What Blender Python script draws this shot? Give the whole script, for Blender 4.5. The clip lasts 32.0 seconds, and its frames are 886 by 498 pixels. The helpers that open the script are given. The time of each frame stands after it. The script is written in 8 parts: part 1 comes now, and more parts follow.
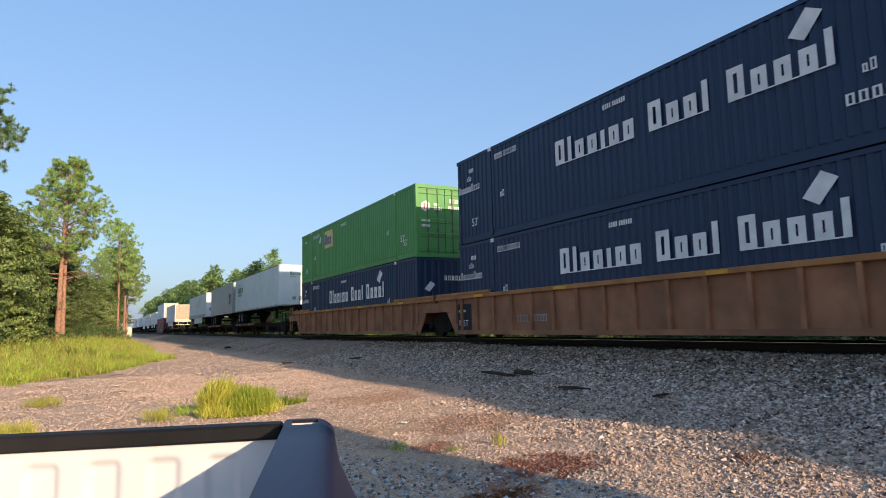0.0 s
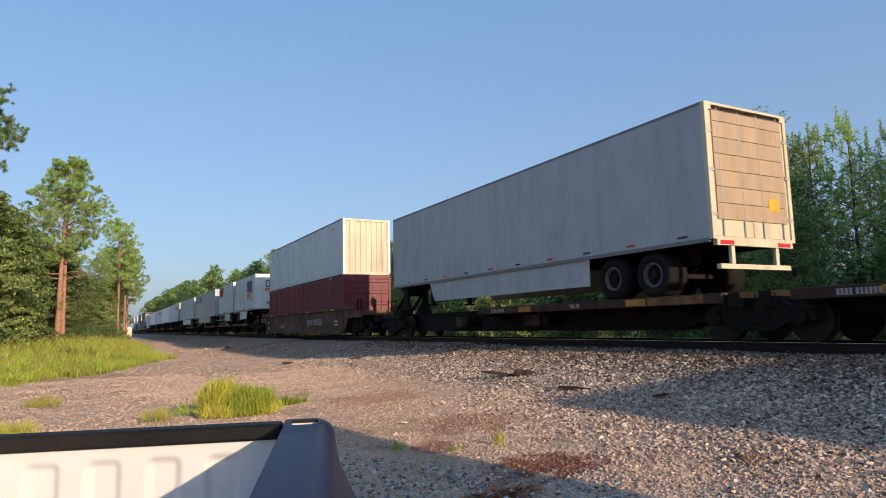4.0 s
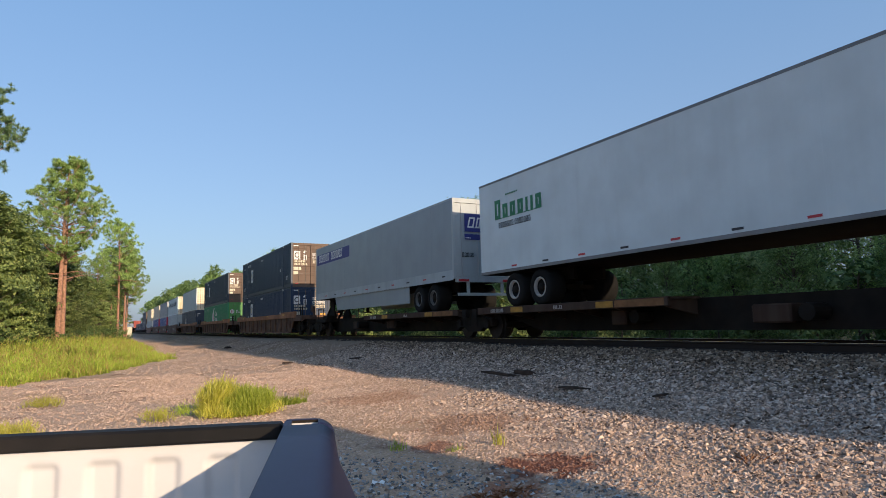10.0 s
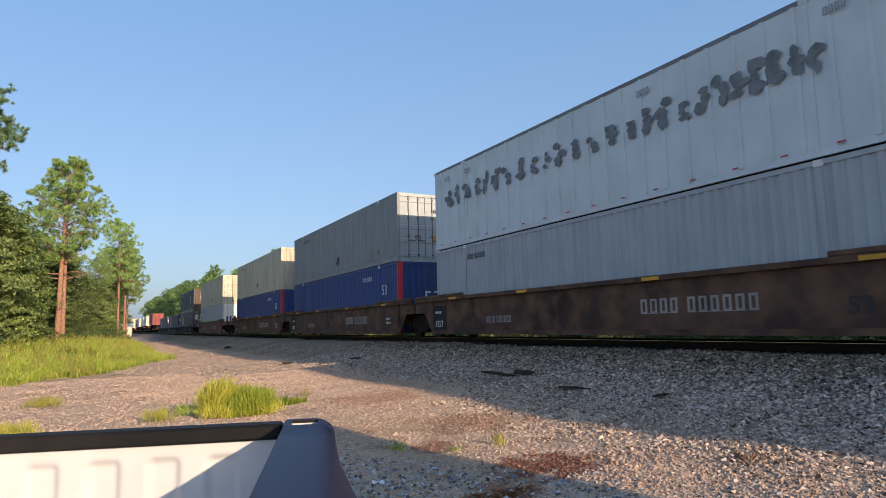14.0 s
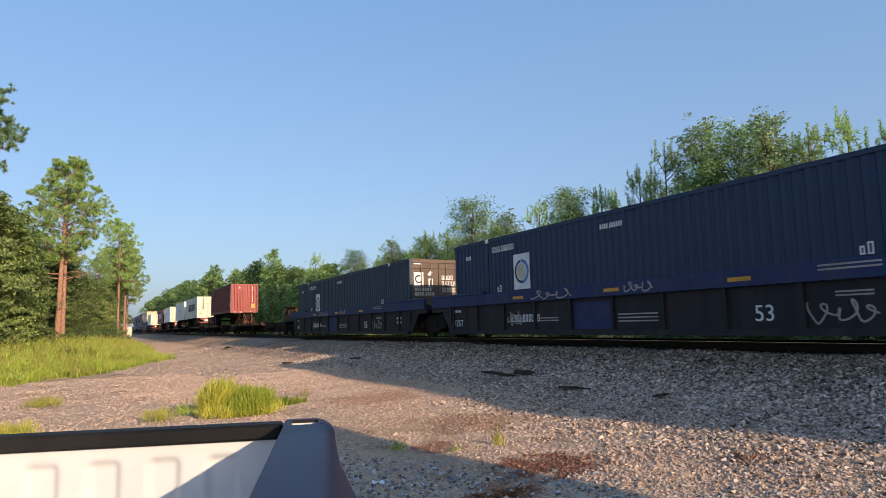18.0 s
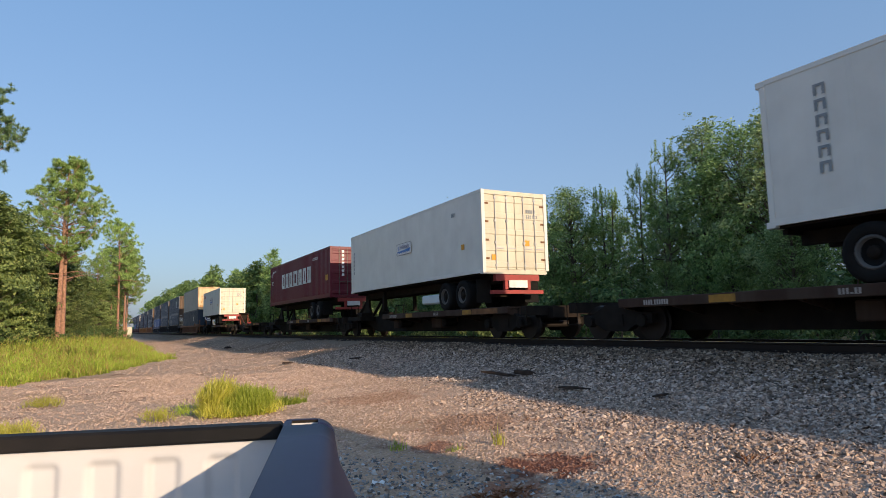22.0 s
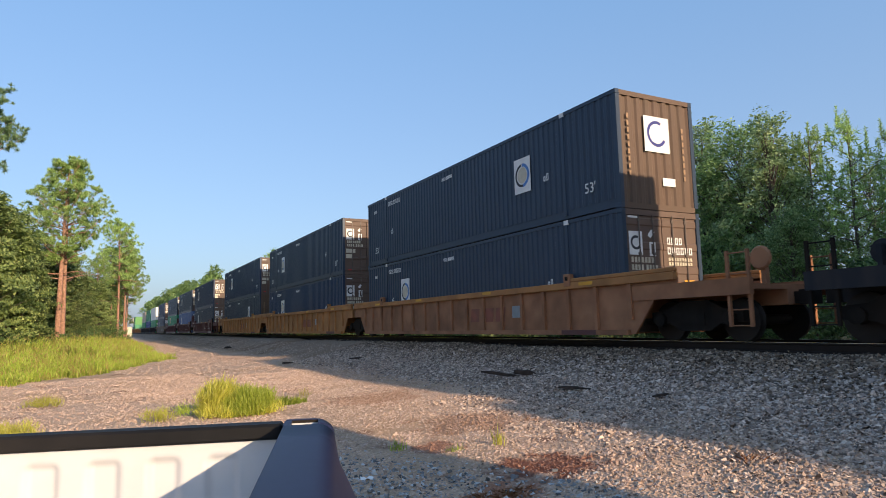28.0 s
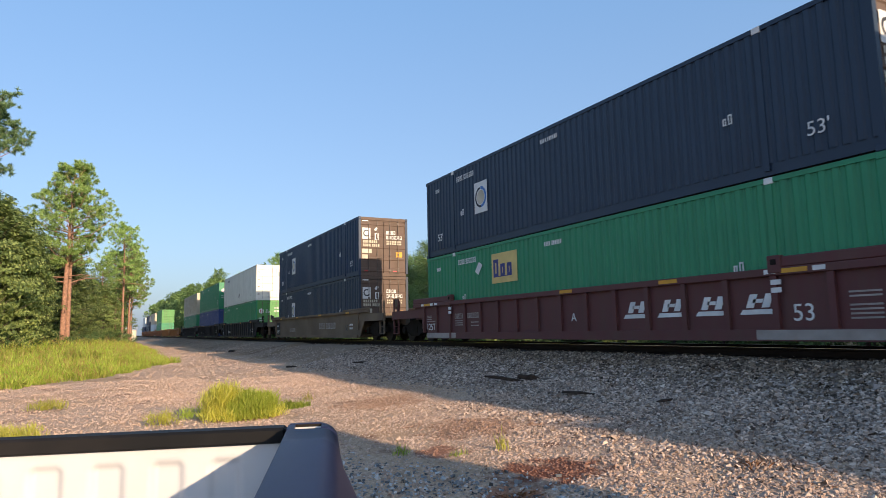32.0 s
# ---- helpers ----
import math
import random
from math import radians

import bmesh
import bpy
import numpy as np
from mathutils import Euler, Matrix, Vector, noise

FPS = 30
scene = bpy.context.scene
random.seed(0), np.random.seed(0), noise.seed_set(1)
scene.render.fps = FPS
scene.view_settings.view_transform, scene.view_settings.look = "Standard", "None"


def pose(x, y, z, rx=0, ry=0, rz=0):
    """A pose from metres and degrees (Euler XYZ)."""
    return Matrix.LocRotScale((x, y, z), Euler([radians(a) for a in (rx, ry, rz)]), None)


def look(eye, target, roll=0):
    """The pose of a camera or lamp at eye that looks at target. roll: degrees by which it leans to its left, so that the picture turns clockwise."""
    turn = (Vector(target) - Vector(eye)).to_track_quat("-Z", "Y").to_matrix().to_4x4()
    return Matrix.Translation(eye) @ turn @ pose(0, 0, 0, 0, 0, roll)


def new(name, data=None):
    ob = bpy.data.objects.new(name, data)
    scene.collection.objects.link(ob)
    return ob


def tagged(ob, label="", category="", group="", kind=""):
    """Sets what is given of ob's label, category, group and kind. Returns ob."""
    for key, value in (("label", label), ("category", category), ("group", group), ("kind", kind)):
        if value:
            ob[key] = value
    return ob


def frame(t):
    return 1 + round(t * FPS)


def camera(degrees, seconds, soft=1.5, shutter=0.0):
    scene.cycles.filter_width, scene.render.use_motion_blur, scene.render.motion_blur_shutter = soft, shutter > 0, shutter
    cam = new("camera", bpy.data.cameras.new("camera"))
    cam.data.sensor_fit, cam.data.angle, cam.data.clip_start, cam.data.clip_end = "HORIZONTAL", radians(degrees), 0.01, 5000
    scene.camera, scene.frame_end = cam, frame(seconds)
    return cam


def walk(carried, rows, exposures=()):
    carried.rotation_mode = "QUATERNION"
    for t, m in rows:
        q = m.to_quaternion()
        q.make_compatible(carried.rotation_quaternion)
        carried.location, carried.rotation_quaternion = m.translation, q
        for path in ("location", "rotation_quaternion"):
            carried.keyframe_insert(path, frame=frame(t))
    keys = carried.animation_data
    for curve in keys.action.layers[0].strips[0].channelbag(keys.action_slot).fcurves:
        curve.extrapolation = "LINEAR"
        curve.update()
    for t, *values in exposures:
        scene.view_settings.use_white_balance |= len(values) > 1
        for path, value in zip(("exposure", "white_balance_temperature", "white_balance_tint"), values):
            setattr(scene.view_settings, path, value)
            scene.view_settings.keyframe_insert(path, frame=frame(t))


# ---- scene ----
EYE = (0.0, 0.0, 1.6)
YAW, TILT, LEAN = 28.118, 6.775, -1.344
cam = camera(69.68, 32.0, soft=0.7, shutter=0.03)


def aim(dyaw=0.0, dtilt=0.0, droll=0.0, up=0.0):
    a, b = radians(YAW + dyaw), radians(TILT + dtilt)
    way = Vector((math.sin(a) * math.cos(b), math.cos(a) * math.cos(b), math.sin(b)))
    eye = Vector(EYE) + Vector((0, 0, up))
    return look(eye, eye + way, LEAN + droll)


walk(cam, [(0.0, aim()), (10.0, aim()), (20.0, aim()), (28.6, aim()), (29.2, aim()), (30.0, aim(-0.11, 0.04)), (30.5, aim(-0.21, 0.16, 0.1)),
           (31.0, aim(-0.285, 0.253, 0.17)), (31.5, aim(-0.34, 0.34, 0.2)), (32.0, aim(-0.345, 0.39, 0.18))],
     exposures=[(0.0, 0.58), (1.3, 0.56), (3.0, 0.36), (9.0, 0.32), (12.0, 0.45), (14.5, 0.45), (17.0, 0.30), (18.0, 0.44), (19.5, 0.34), (23.0, 0.27), (25.0, 0.34), (28.0, 0.55), (32.0, 0.58)])

# ---- light ----
SUN_EL, SUN_AZ = radians(15.0), math.atan2(0.18, -0.984)
sun_way = Vector((math.sin(SUN_AZ) * math.cos(SUN_EL), math.cos(SUN_AZ) * math.cos(SUN_EL), math.sin(SUN_EL)))
world = bpy.data.worlds.new("sky")
scene.world = world
world.use_nodes = True
sky = world.node_tree.nodes.new("ShaderNodeTexSky")
sky.sky_type, sky.sun_disc = "NISHITA", False
sky.sun_elevation, sky.sun_rotation = SUN_EL, SUN_AZ
sky.air_density, sky.dust_density, sky.ozone_density = 1.0, 2.2, 3.5
haze = world.node_tree.nodes.new("ShaderNodeMix")
haze.data_type = "RGBA"
haze.inputs["Factor"].default_value = 0.5
height = world.node_tree.nodes.new("ShaderNodeSeparateXYZ")
way_in = world.node_tree.nodes.new("ShaderNodeTexCoord")
rise = world.node_tree.nodes.new("ShaderNodeMapRange")
rise.inputs["From Min"].default_value, rise.inputs["From Max"].default_value = 0.0, 0.5
tone = world.node_tree.nodes.new("ShaderNodeMix")
tone.data_type = "RGBA"
tone.inputs["A"].default_value, tone.inputs["B"].default_value = (2.35, 2.80, 3.75, 1), (1.40, 2.58, 4.45, 1)
world.node_tree.links.new(way_in.outputs["Generated"], height.inputs[0])
world.node_tree.links.new(height.outputs["Z"], rise.inputs["Value"])
world.node_tree.links.new(rise.outputs[0], tone.inputs["Factor"])
world.node_tree.links.new(tone.outputs["Result"], haze.inputs["B"])
world.node_tree.links.new(sky.outputs[0], haze.inputs["A"])
world.node_tree.links.new(haze.outputs["Result"], world.node_tree.nodes["Background"].inputs[0])
world.node_tree.nodes["Background"].inputs[1].default_value = 0.15
sun_data = bpy.data.lights.new("sun", "SUN")
sun_data.energy, sun_data.angle, sun_data.color = 4.6, radians(0.6), (1.0, 0.76, 0.52)
sun = new("sun", sun_data)
sun.matrix_world = look(sun_way * 50, (0, 0, 0))

# ---- materials ----
MATS = {}


def mat(name, color, rough=0.6, metal=0.0, vary=0.12, scale=3.0, dirt=0.0, dirt_color=(0.09, 0.07, 0.05), bump=0.0,
        bump_scale=60.0, streak=False, rand=0.0, transl=0.0, spec=0.5):
    """Procedural surface: base colour, broad and fine variation, dirt (as vertical streaks or patches), fine relief."""
    if name in MATS:
        return MATS[name]
    m = bpy.data.materials.new(name)
    m.use_nodes = True
    nt = m.node_tree
    N, Lk = nt.nodes, nt.links
    bsdf = N["Principled BSDF"]
    bsdf.inputs["Roughness"].default_value, bsdf.inputs["Metallic"].default_value = rough, metal
    bsdf.inputs["Specular IOR Level"].default_value = spec
    tex = N.new("ShaderNodeTexCoord")
    mapping = N.new("ShaderNodeMapping")
    Lk.new(tex.outputs["Object"], mapping.inputs[0])
    info = N.new("ShaderNodeObjectInfo")
    shift = N.new("ShaderNodeMath")
    shift.operation = "MULTIPLY"
    shift.inputs[1].default_value = 37.0
    Lk.new(info.outputs["Random"], shift.inputs[0])
    Lk.new(shift.outputs[0], mapping.inputs["Location"])
    n1 = N.new("ShaderNodeTexNoise")
    n1.inputs["Scale"].default_value, n1.inputs["Detail"].default_value = scale, 6
    Lk.new(mapping.outputs[0], n1.inputs["Vector"])
    ramp = N.new("ShaderNodeMapRange")
    ramp.inputs["From Min"].default_value, ramp.inputs["From Max"].default_value = 0.3, 0.7
    ramp.inputs["To Min"].default_value, ramp.inputs["To Max"].default_value = 1 - vary, 1 + vary
    Lk.new(n1.outputs["Fac"], ramp.inputs["Value"])
    value = ramp.outputs[0]
    if rand:
        r2 = N.new("ShaderNodeMapRange")
        r2.inputs["To Min"].default_value, r2.inputs["To Max"].default_value = 1 - rand, 1 + rand
        Lk.new(info.outputs["Random"], r2.inputs["Value"])
        mul = N.new("ShaderNodeMath")
        mul.operation = "MULTIPLY"
        Lk.new(value, mul.inputs[0])
        Lk.new(r2.outputs[0], mul.inputs[1])
        value = mul.outputs[0]
    hsv = N.new("ShaderNodeHueSaturation")
    hsv.inputs["Color"].default_value = (*color, 1)
    Lk.new(value, hsv.inputs["Value"])
    out = hsv.outputs[0]
    if dirt:
        n2 = N.new("ShaderNodeTexNoise")
        n2.inputs["Scale"].default_value, n2.inputs["Detail"].default_value = 1.0, 8
        map2 = N.new("ShaderNodeMapping")
        map2.inputs["Scale"].default_value = (3.0, 3.0, 0.35) if streak else (1.6, 1.6, 1.6)
        Lk.new(mapping.outputs[0], map2.inputs[0])
        Lk.new(map2.outputs[0], n2.inputs["Vector"])
        r3 = N.new("ShaderNodeMapRange")
        r3.inputs["From Min"].default_value, r3.inputs["From Max"].default_value = 0.42, 0.78
        r3.inputs["To Max"].default_value = dirt
        Lk.new(n2.outputs["Fac"], r3.inputs["Value"])
        mix = N.new("ShaderNodeMix")
        mix.data_type = "RGBA"
        Lk.new(r3.outputs[0], mix.inputs["Factor"])
        Lk.new(out, mix.inputs["A"])
        mix.inputs["B"].default_value = (*dirt_color, 1)
        out = mix.outputs["Result"]
        r4 = N.new("ShaderNodeMapRange")
        r4.inputs["To Min"].default_value, r4.inputs["To Max"].default_value = rough, min(1.0, rough + 0.3)
        Lk.new(r3.outputs[0], r4.inputs["Value"])
        Lk.new(r4.outputs[0], bsdf.inputs["Roughness"])
    Lk.new(out, bsdf.inputs["Base Color"])
    if bump:
        n3 = N.new("ShaderNodeTexNoise")
        n3.inputs["Scale"].default_value, n3.inputs["Detail"].default_value = bump_scale, 4
        Lk.new(tex.outputs["Object"], n3.inputs["Vector"])
        bp = N.new("ShaderNodeBump")
        bp.inputs["Strength"].default_value, bp.inputs["Distance"].default_value = bump, 0.02
        Lk.new(n3.outputs["Fac"], bp.inputs["Height"])
        Lk.new(bp.outputs[0], bsdf.inputs["Normal"])
    if transl:
        tr = N.new("ShaderNodeBsdfTranslucent")
        Lk.new(out, tr.inputs["Color"])
        ms = N.new("ShaderNodeMixShader")
        ms.inputs[0].default_value = transl
        Lk.new(bsdf.outputs[0], ms.inputs[1])
        Lk.new(tr.outputs[0], ms.inputs[2])
        Lk.new(ms.outputs[0], N["Material Output"].inputs[0])
    MATS[name] = m
    return m


def paint(name, color, dirt=0.35, rough=0.45, soil=(0.10, 0.075, 0.055), spec=0.35, **kw):
    return mat(name, color, rough, vary=0.07, scale=1.2, dirt=dirt, streak=True, dirt_color=soil, spec=spec, **kw)


NAVY = paint("navy_paint", (0.012, 0.030, 0.070), 0.05, spec=0.3)
CHARCOAL = paint("charcoal_blue_paint", (0.0185, 0.035, 0.063), 0.05, spec=0.35)
GREEN = paint("green_paint", (0.075, 0.265, 0.066), 0.15)
DGREEN = paint("dark_green_paint", (0.026, 0.225, 0.105), 0.1)
BLUE = paint("blue_paint", (0.022, 0.055, 0.20), 0.3)
BRIGHT = paint("bright_blue_paint", (0.065, 0.12, 0.285), 0.3, soil=(0.12, 0.14, 0.2))
WHITE = paint("white_paint", (0.545, 0.615, 0.635), 0.10, soil=(0.28, 0.28, 0.27))
IVORY = paint("ivory_paint", (0.66, 0.66, 0.61), 0.10, soil=(0.32, 0.29, 0.24))
SILVER = paint("silver_paint", (0.35, 0.39, 0.41), 0.2)
GREY = paint("grey_paint", (0.24, 0.26, 0.27), 0.3)
TGREY = paint("aluminium_grey_paint", (0.25, 0.285, 0.31), 0.06, 0.36, soil=(0.16, 0.16, 0.16))
TAN = paint("tan_paint", (0.46, 0.40, 0.30), 0.3)
CREAM = paint("cream_paint", (0.52, 0.47, 0.36), 0.35)
RED = paint("red_paint", (0.125, 0.015, 0.025), 0.2)
MAROON = paint("maroon_paint", (0.125, 0.011, 0.024), 0.22)
WELLTAN = mat("well_car_tan", (0.29, 0.132, 0.066), 0.7, vary=0.3, scale=0.9, dirt=0.65, dirt_color=(0.15, 0.072, 0.042), spec=0.25)
WELLTAN2 = mat("well_car_yellow_tan", (0.35, 0.158, 0.054), 0.65, vary=0.25, scale=1.1, dirt=0.5, dirt_color=(0.19, 0.085, 0.045), spec=0.25)
WELLBROWN = mat("well_car_brown", (0.070, 0.038, 0.028), 0.75, vary=0.45, scale=0.7, dirt=0.85, dirt_color=(0.22, 0.12, 0.068), spec=0.25)
GREYBROWN = mat("dusty_grey_brown", (0.17, 0.125, 0.085), 0.8, vary=0.3, scale=0.8, dirt=0.6, dirt_color=(0.08, 0.055, 0.04), spec=0.2)
WELLRUST = mat("well_car_rust", (0.135, 0.064, 0.036), 0.75, vary=0.35, scale=0.8, dirt=0.75, dirt_color=(0.17, 0.098, 0.052), spec=0.25)
WELLDARK = paint("well_car_dark", (0.017, 0.017, 0.021), 0.3, 0.7, spec=0.25)
WELLBLUE = paint("well_car_blue", (0.015, 0.027, 0.088), 0.35, 0.65, spec=0.3)
WELLMAROON = paint("well_car_maroon", (0.105, 0.034, 0.034), 0.4, 0.6)
WELLRED = paint("well_car_graffiti_red", (0.115, 0.032, 0.026), 0.7, 0.6)
FADEDCREAM = paint("faded_cream_marking", (0.30, 0.19, 0.11), 0.5, 0.7)
FADEDRED = paint("faded_red_lettering", (0.24, 0.075, 0.045), 0.7, 0.65)
DECK = paint("flat_car_brown", (0.046, 0.025, 0.017), 0.6, 0.8, spec=0.2)
DECKPATCH = mat("faded_orange_deck_paint", (0.22, 0.105, 0.045), 0.8, vary=0.3, scale=4, dirt=0.7, dirt_color=(0.05, 0.03, 0.02), spec=0.2)
BLACK = mat("grimy_black_steel", (0.014, 0.0115, 0.0095), 0.8, vary=0.3, dirt=0.5, dirt_color=(0.036, 0.024, 0.017), spec=0.12)
WHEELSTEEL = mat("wheel_steel", (0.030, 0.025, 0.022), 0.6, 0.4, spec=0.2)
RUBBER = mat("tyre_rubber", (0.010, 0.010, 0.010), 0.9, dirt=0.3, dirt_color=(0.03, 0.025, 0.02), spec=0.15)
RIM = mat("worn_pale_rim", (0.085, 0.08, 0.075), 0.5, dirt=0.8, dirt_color=(0.045, 0.038, 0.03))
RAILGREY = mat("weathered_rail_grey", (0.17, 0.175, 0.18), 0.5, 0.3, vary=0.1, dirt=0.3)
ALU = mat("aluminium", (0.40, 0.41, 0.43), 0.4, 0.5, vary=0.08)
ORANGE = mat("orange_paint", (0.15, 0.045, 0.025), 0.8, dirt=0.6, dirt_color=(0.05, 0.03, 0.022), spec=0.2)
DECKMARK = mat("faded_stencil", (0.34, 0.30, 0.27), 0.8, dirt=0.5, dirt_color=(0.08, 0.06, 0.05))
MARK = mat("white_marking", (0.68, 0.68, 0.66), 0.6, dirt=0.3, dirt_color=(0.3, 0.3, 0.3))
DARKMARK = mat("dark_marking", (0.02, 0.022, 0.03), 0.6)
YELLOW = mat("yellow_marking", (0.62, 0.30, 0.015), 0.55, dirt=0.3)
WORNYELLOW = mat("worn_yellow_deck_paint", (0.36, 0.175, 0.02), 0.7, vary=0.3, scale=5, dirt=0.6, dirt_color=(0.06, 0.035, 0.02))
REDMARK = mat("red_reflector", (0.42, 0.02, 0.03), 0.4)
BLUEMARK = mat("blue_marking", (0.02, 0.025, 0.17), 0.5)
SKYMARK = mat("sky_blue_marking", (0.05, 0.16, 0.42), 0.5)
PEELED = mat("peeled_grey", (0.15, 0.17, 0.18), 0.8, vary=0.3, scale=5)
GREENMARK = mat("green_marking", (0.015, 0.16, 0.07), 0.5)
ORANGEMARK = mat("orange_marking", (0.66, 0.12, 0.03), 0.5)
RUST = mat("rusty_steel", (0.16, 0.075, 0.035), 0.85, vary=0.3, scale=8)
ROD = mat("dull_door_rod", (0.125, 0.10, 0.085), 0.55, 0.3, vary=0.2, dirt=0.4)
FADEDPINK = mat("faded_pink_stencil", (0.36, 0.20, 0.18), 0.8, dirt=0.5, dirt_color=(0.2, 0.05, 0.05))
BANDGREY = paint("pale_grey_band", (0.30, 0.325, 0.34), 0.25)
DUSTYRIM = mat("dusty_white_rim", (0.34, 0.325, 0.30), 0.6, vary=0.25, scale=6, dirt=0.6, dirt_color=(0.12, 0.09, 0.065))
REDFRAME = mat("red_chassis", (0.30, 0.03, 0.025), 0.6, dirt=0.4)


# ---- building helpers ----
def link_mesh(name, mesh, material, parent=None, label="", m=None):
    ob = new(name, mesh)
    if not mesh.materials:
        mesh.materials.append(material)
    if mesh.materials[0] is not material:
        ob.material_slots[0].link = "OBJECT"
        ob.material_slots[0].material = material
    if parent is not None:
        ob.parent = parent
    if m is not None:
        ob.matrix_basis = m
    if label:
        ob["label"] = label
    return ob


def finish(name, bm, smooth=False):
    mesh = bpy.data.meshes.new(name)
    bm.normal_update()
    bm.to_mesh(mesh)
    bm.free()
    if smooth:
        mesh.polygons.foreach_set("use_smooth", [True] * len(mesh.polygons))
    return mesh


def part(name, bm, material, parent, label="", m=None, smooth=False):
    mesh = bm if isinstance(bm, bpy.types.Mesh) else finish(name, bm, smooth)
    return link_mesh(name, mesh, material, parent, label, m)


def box(bm, x0, x1, y0, y1, z0, z1, bev=0.0):
    vs = [bm.verts.new(v) for v in ((x0, y0, z0), (x1, y0, z0), (x1, y1, z0), (x0, y1, z0),
                                    (x0, y0, z1), (x1, y0, z1), (x1, y1, z1), (x0, y1, z1))]
    fs = [bm.faces.new([vs[i] for i in f]) for f in
          ((3, 2, 1, 0), (4, 5, 6, 7), (0, 1, 5, 4), (1, 2, 6, 5), (2, 3, 7, 6), (3, 0, 4, 7))]
    if bev:
        es = list({e for f in fs for e in f.edges})
        bmesh.ops.bevel(bm, geom=es, offset=bev, segments=1, affect="EDGES")
    return bm


def boxes(*rows, bev=0.0):
    bm = bmesh.new()
    for r in rows:
        box(bm, *r, bev=bev)
    return bm


def prism(bm, pts, x0, x1):
    """Extrudes a (y, z) outline from x0 to x1."""
    a = [bm.verts.new((x0, y, z)) for y, z in pts]
    b = [bm.verts.new((x1, y, z)) for y, z in pts]
    n = len(pts)
    bm.faces.new(a)
    bm.faces.new(b[::-1])
    for i in range(n):
        bm.faces.new((a[i], b[i], b[(i + 1) % n], a[(i + 1) % n]))
    bmesh.ops.recalc_face_normals(bm, faces=bm.faces)
    return bm


def disc(bm, cy, cz, profile, seg=20):
    """Turns a (x, radius) profile round an axis along x."""
    rings = []
    for x, r in profile:
        rings.append([bm.verts.new((x, cy + r * math.cos(2 * math.pi * k / seg), cz + r * math.sin(2 * math.pi * k / seg)))
                      for k in range(seg)])
    for a, b in zip(rings, rings[1:]):
        for k in range(seg):
            bm.faces.new((a[k], a[(k + 1) % seg], b[(k + 1) % seg], b[k]))
    bm.faces.new(rings[0][::-1])
    bm.faces.new(rings[-1])
    bmesh.ops.recalc_face_normals(bm, faces=bm.faces)
    return bm


def rod(bm, a, b, r, seg=8):
    a, b = Vector(a), Vector(b)
    q = (b - a).to_track_quat("Z", "Y")
    ra = [bm.verts.new(a + q @ Vector((r * math.cos(2 * math.pi * k / seg), r * math.sin(2 * math.pi * k / seg), 0))) for k in range(seg)]
    rb = [bm.verts.new(b + q @ Vector((r * math.cos(2 * math.pi * k / seg), r * math.sin(2 * math.pi * k / seg), 0))) for k in range(seg)]
    for k in range(seg):
        bm.faces.new((ra[k], ra[(k + 1) % seg], rb[(k + 1) % seg], rb[k]))
    bm.faces.new(ra[::-1])
    bm.faces.new(rb)
    return bm


CACHE = {}


def cached(key, make, smooth=False):
    if key not in CACHE:
        bm = make()
        CACHE[key] = finish(str(key[0]), bm, smooth)
    return CACHE[key]


def words(text, size):
    """A flat mesh of real characters in the x-y plane, from the built-in font."""
    key = ("characters", text, size)
    if key not in CACHE:
        cu = bpy.data.curves.new("characters", "FONT")
        cu.body, cu.size, cu.extrude = text, size, 0.002
        ob = bpy.data.objects.new("characters", cu)
        scene.collection.objects.link(ob)
        bpy.context.view_layer.update()
        CACHE[key] = bpy.data.meshes.new_from_object(ob.evaluated_get(bpy.context.evaluated_depsgraph_get()))
        bpy.data.objects.remove(ob)
    return CACHE[key]


# a panel's own plane: on the near side, text runs along -y (towards the front end) and up z
def on_side(y, z, x):
    """Pose on a side wall that faces -x: the local x axis runs along -y."""
    return Matrix(((0, 0, -1, x), (-1, 0, 0, y), (0, 1, 0, z), (0, 0, 0, 1)))


def on_front(x, z, y):
    """Pose on an end wall that faces -y: the local x axis runs along x."""
    return Matrix(((1, 0, 0, x), (0, 0, -1, y), (0, 1, 0, z), (0, 0, 0, 1)))


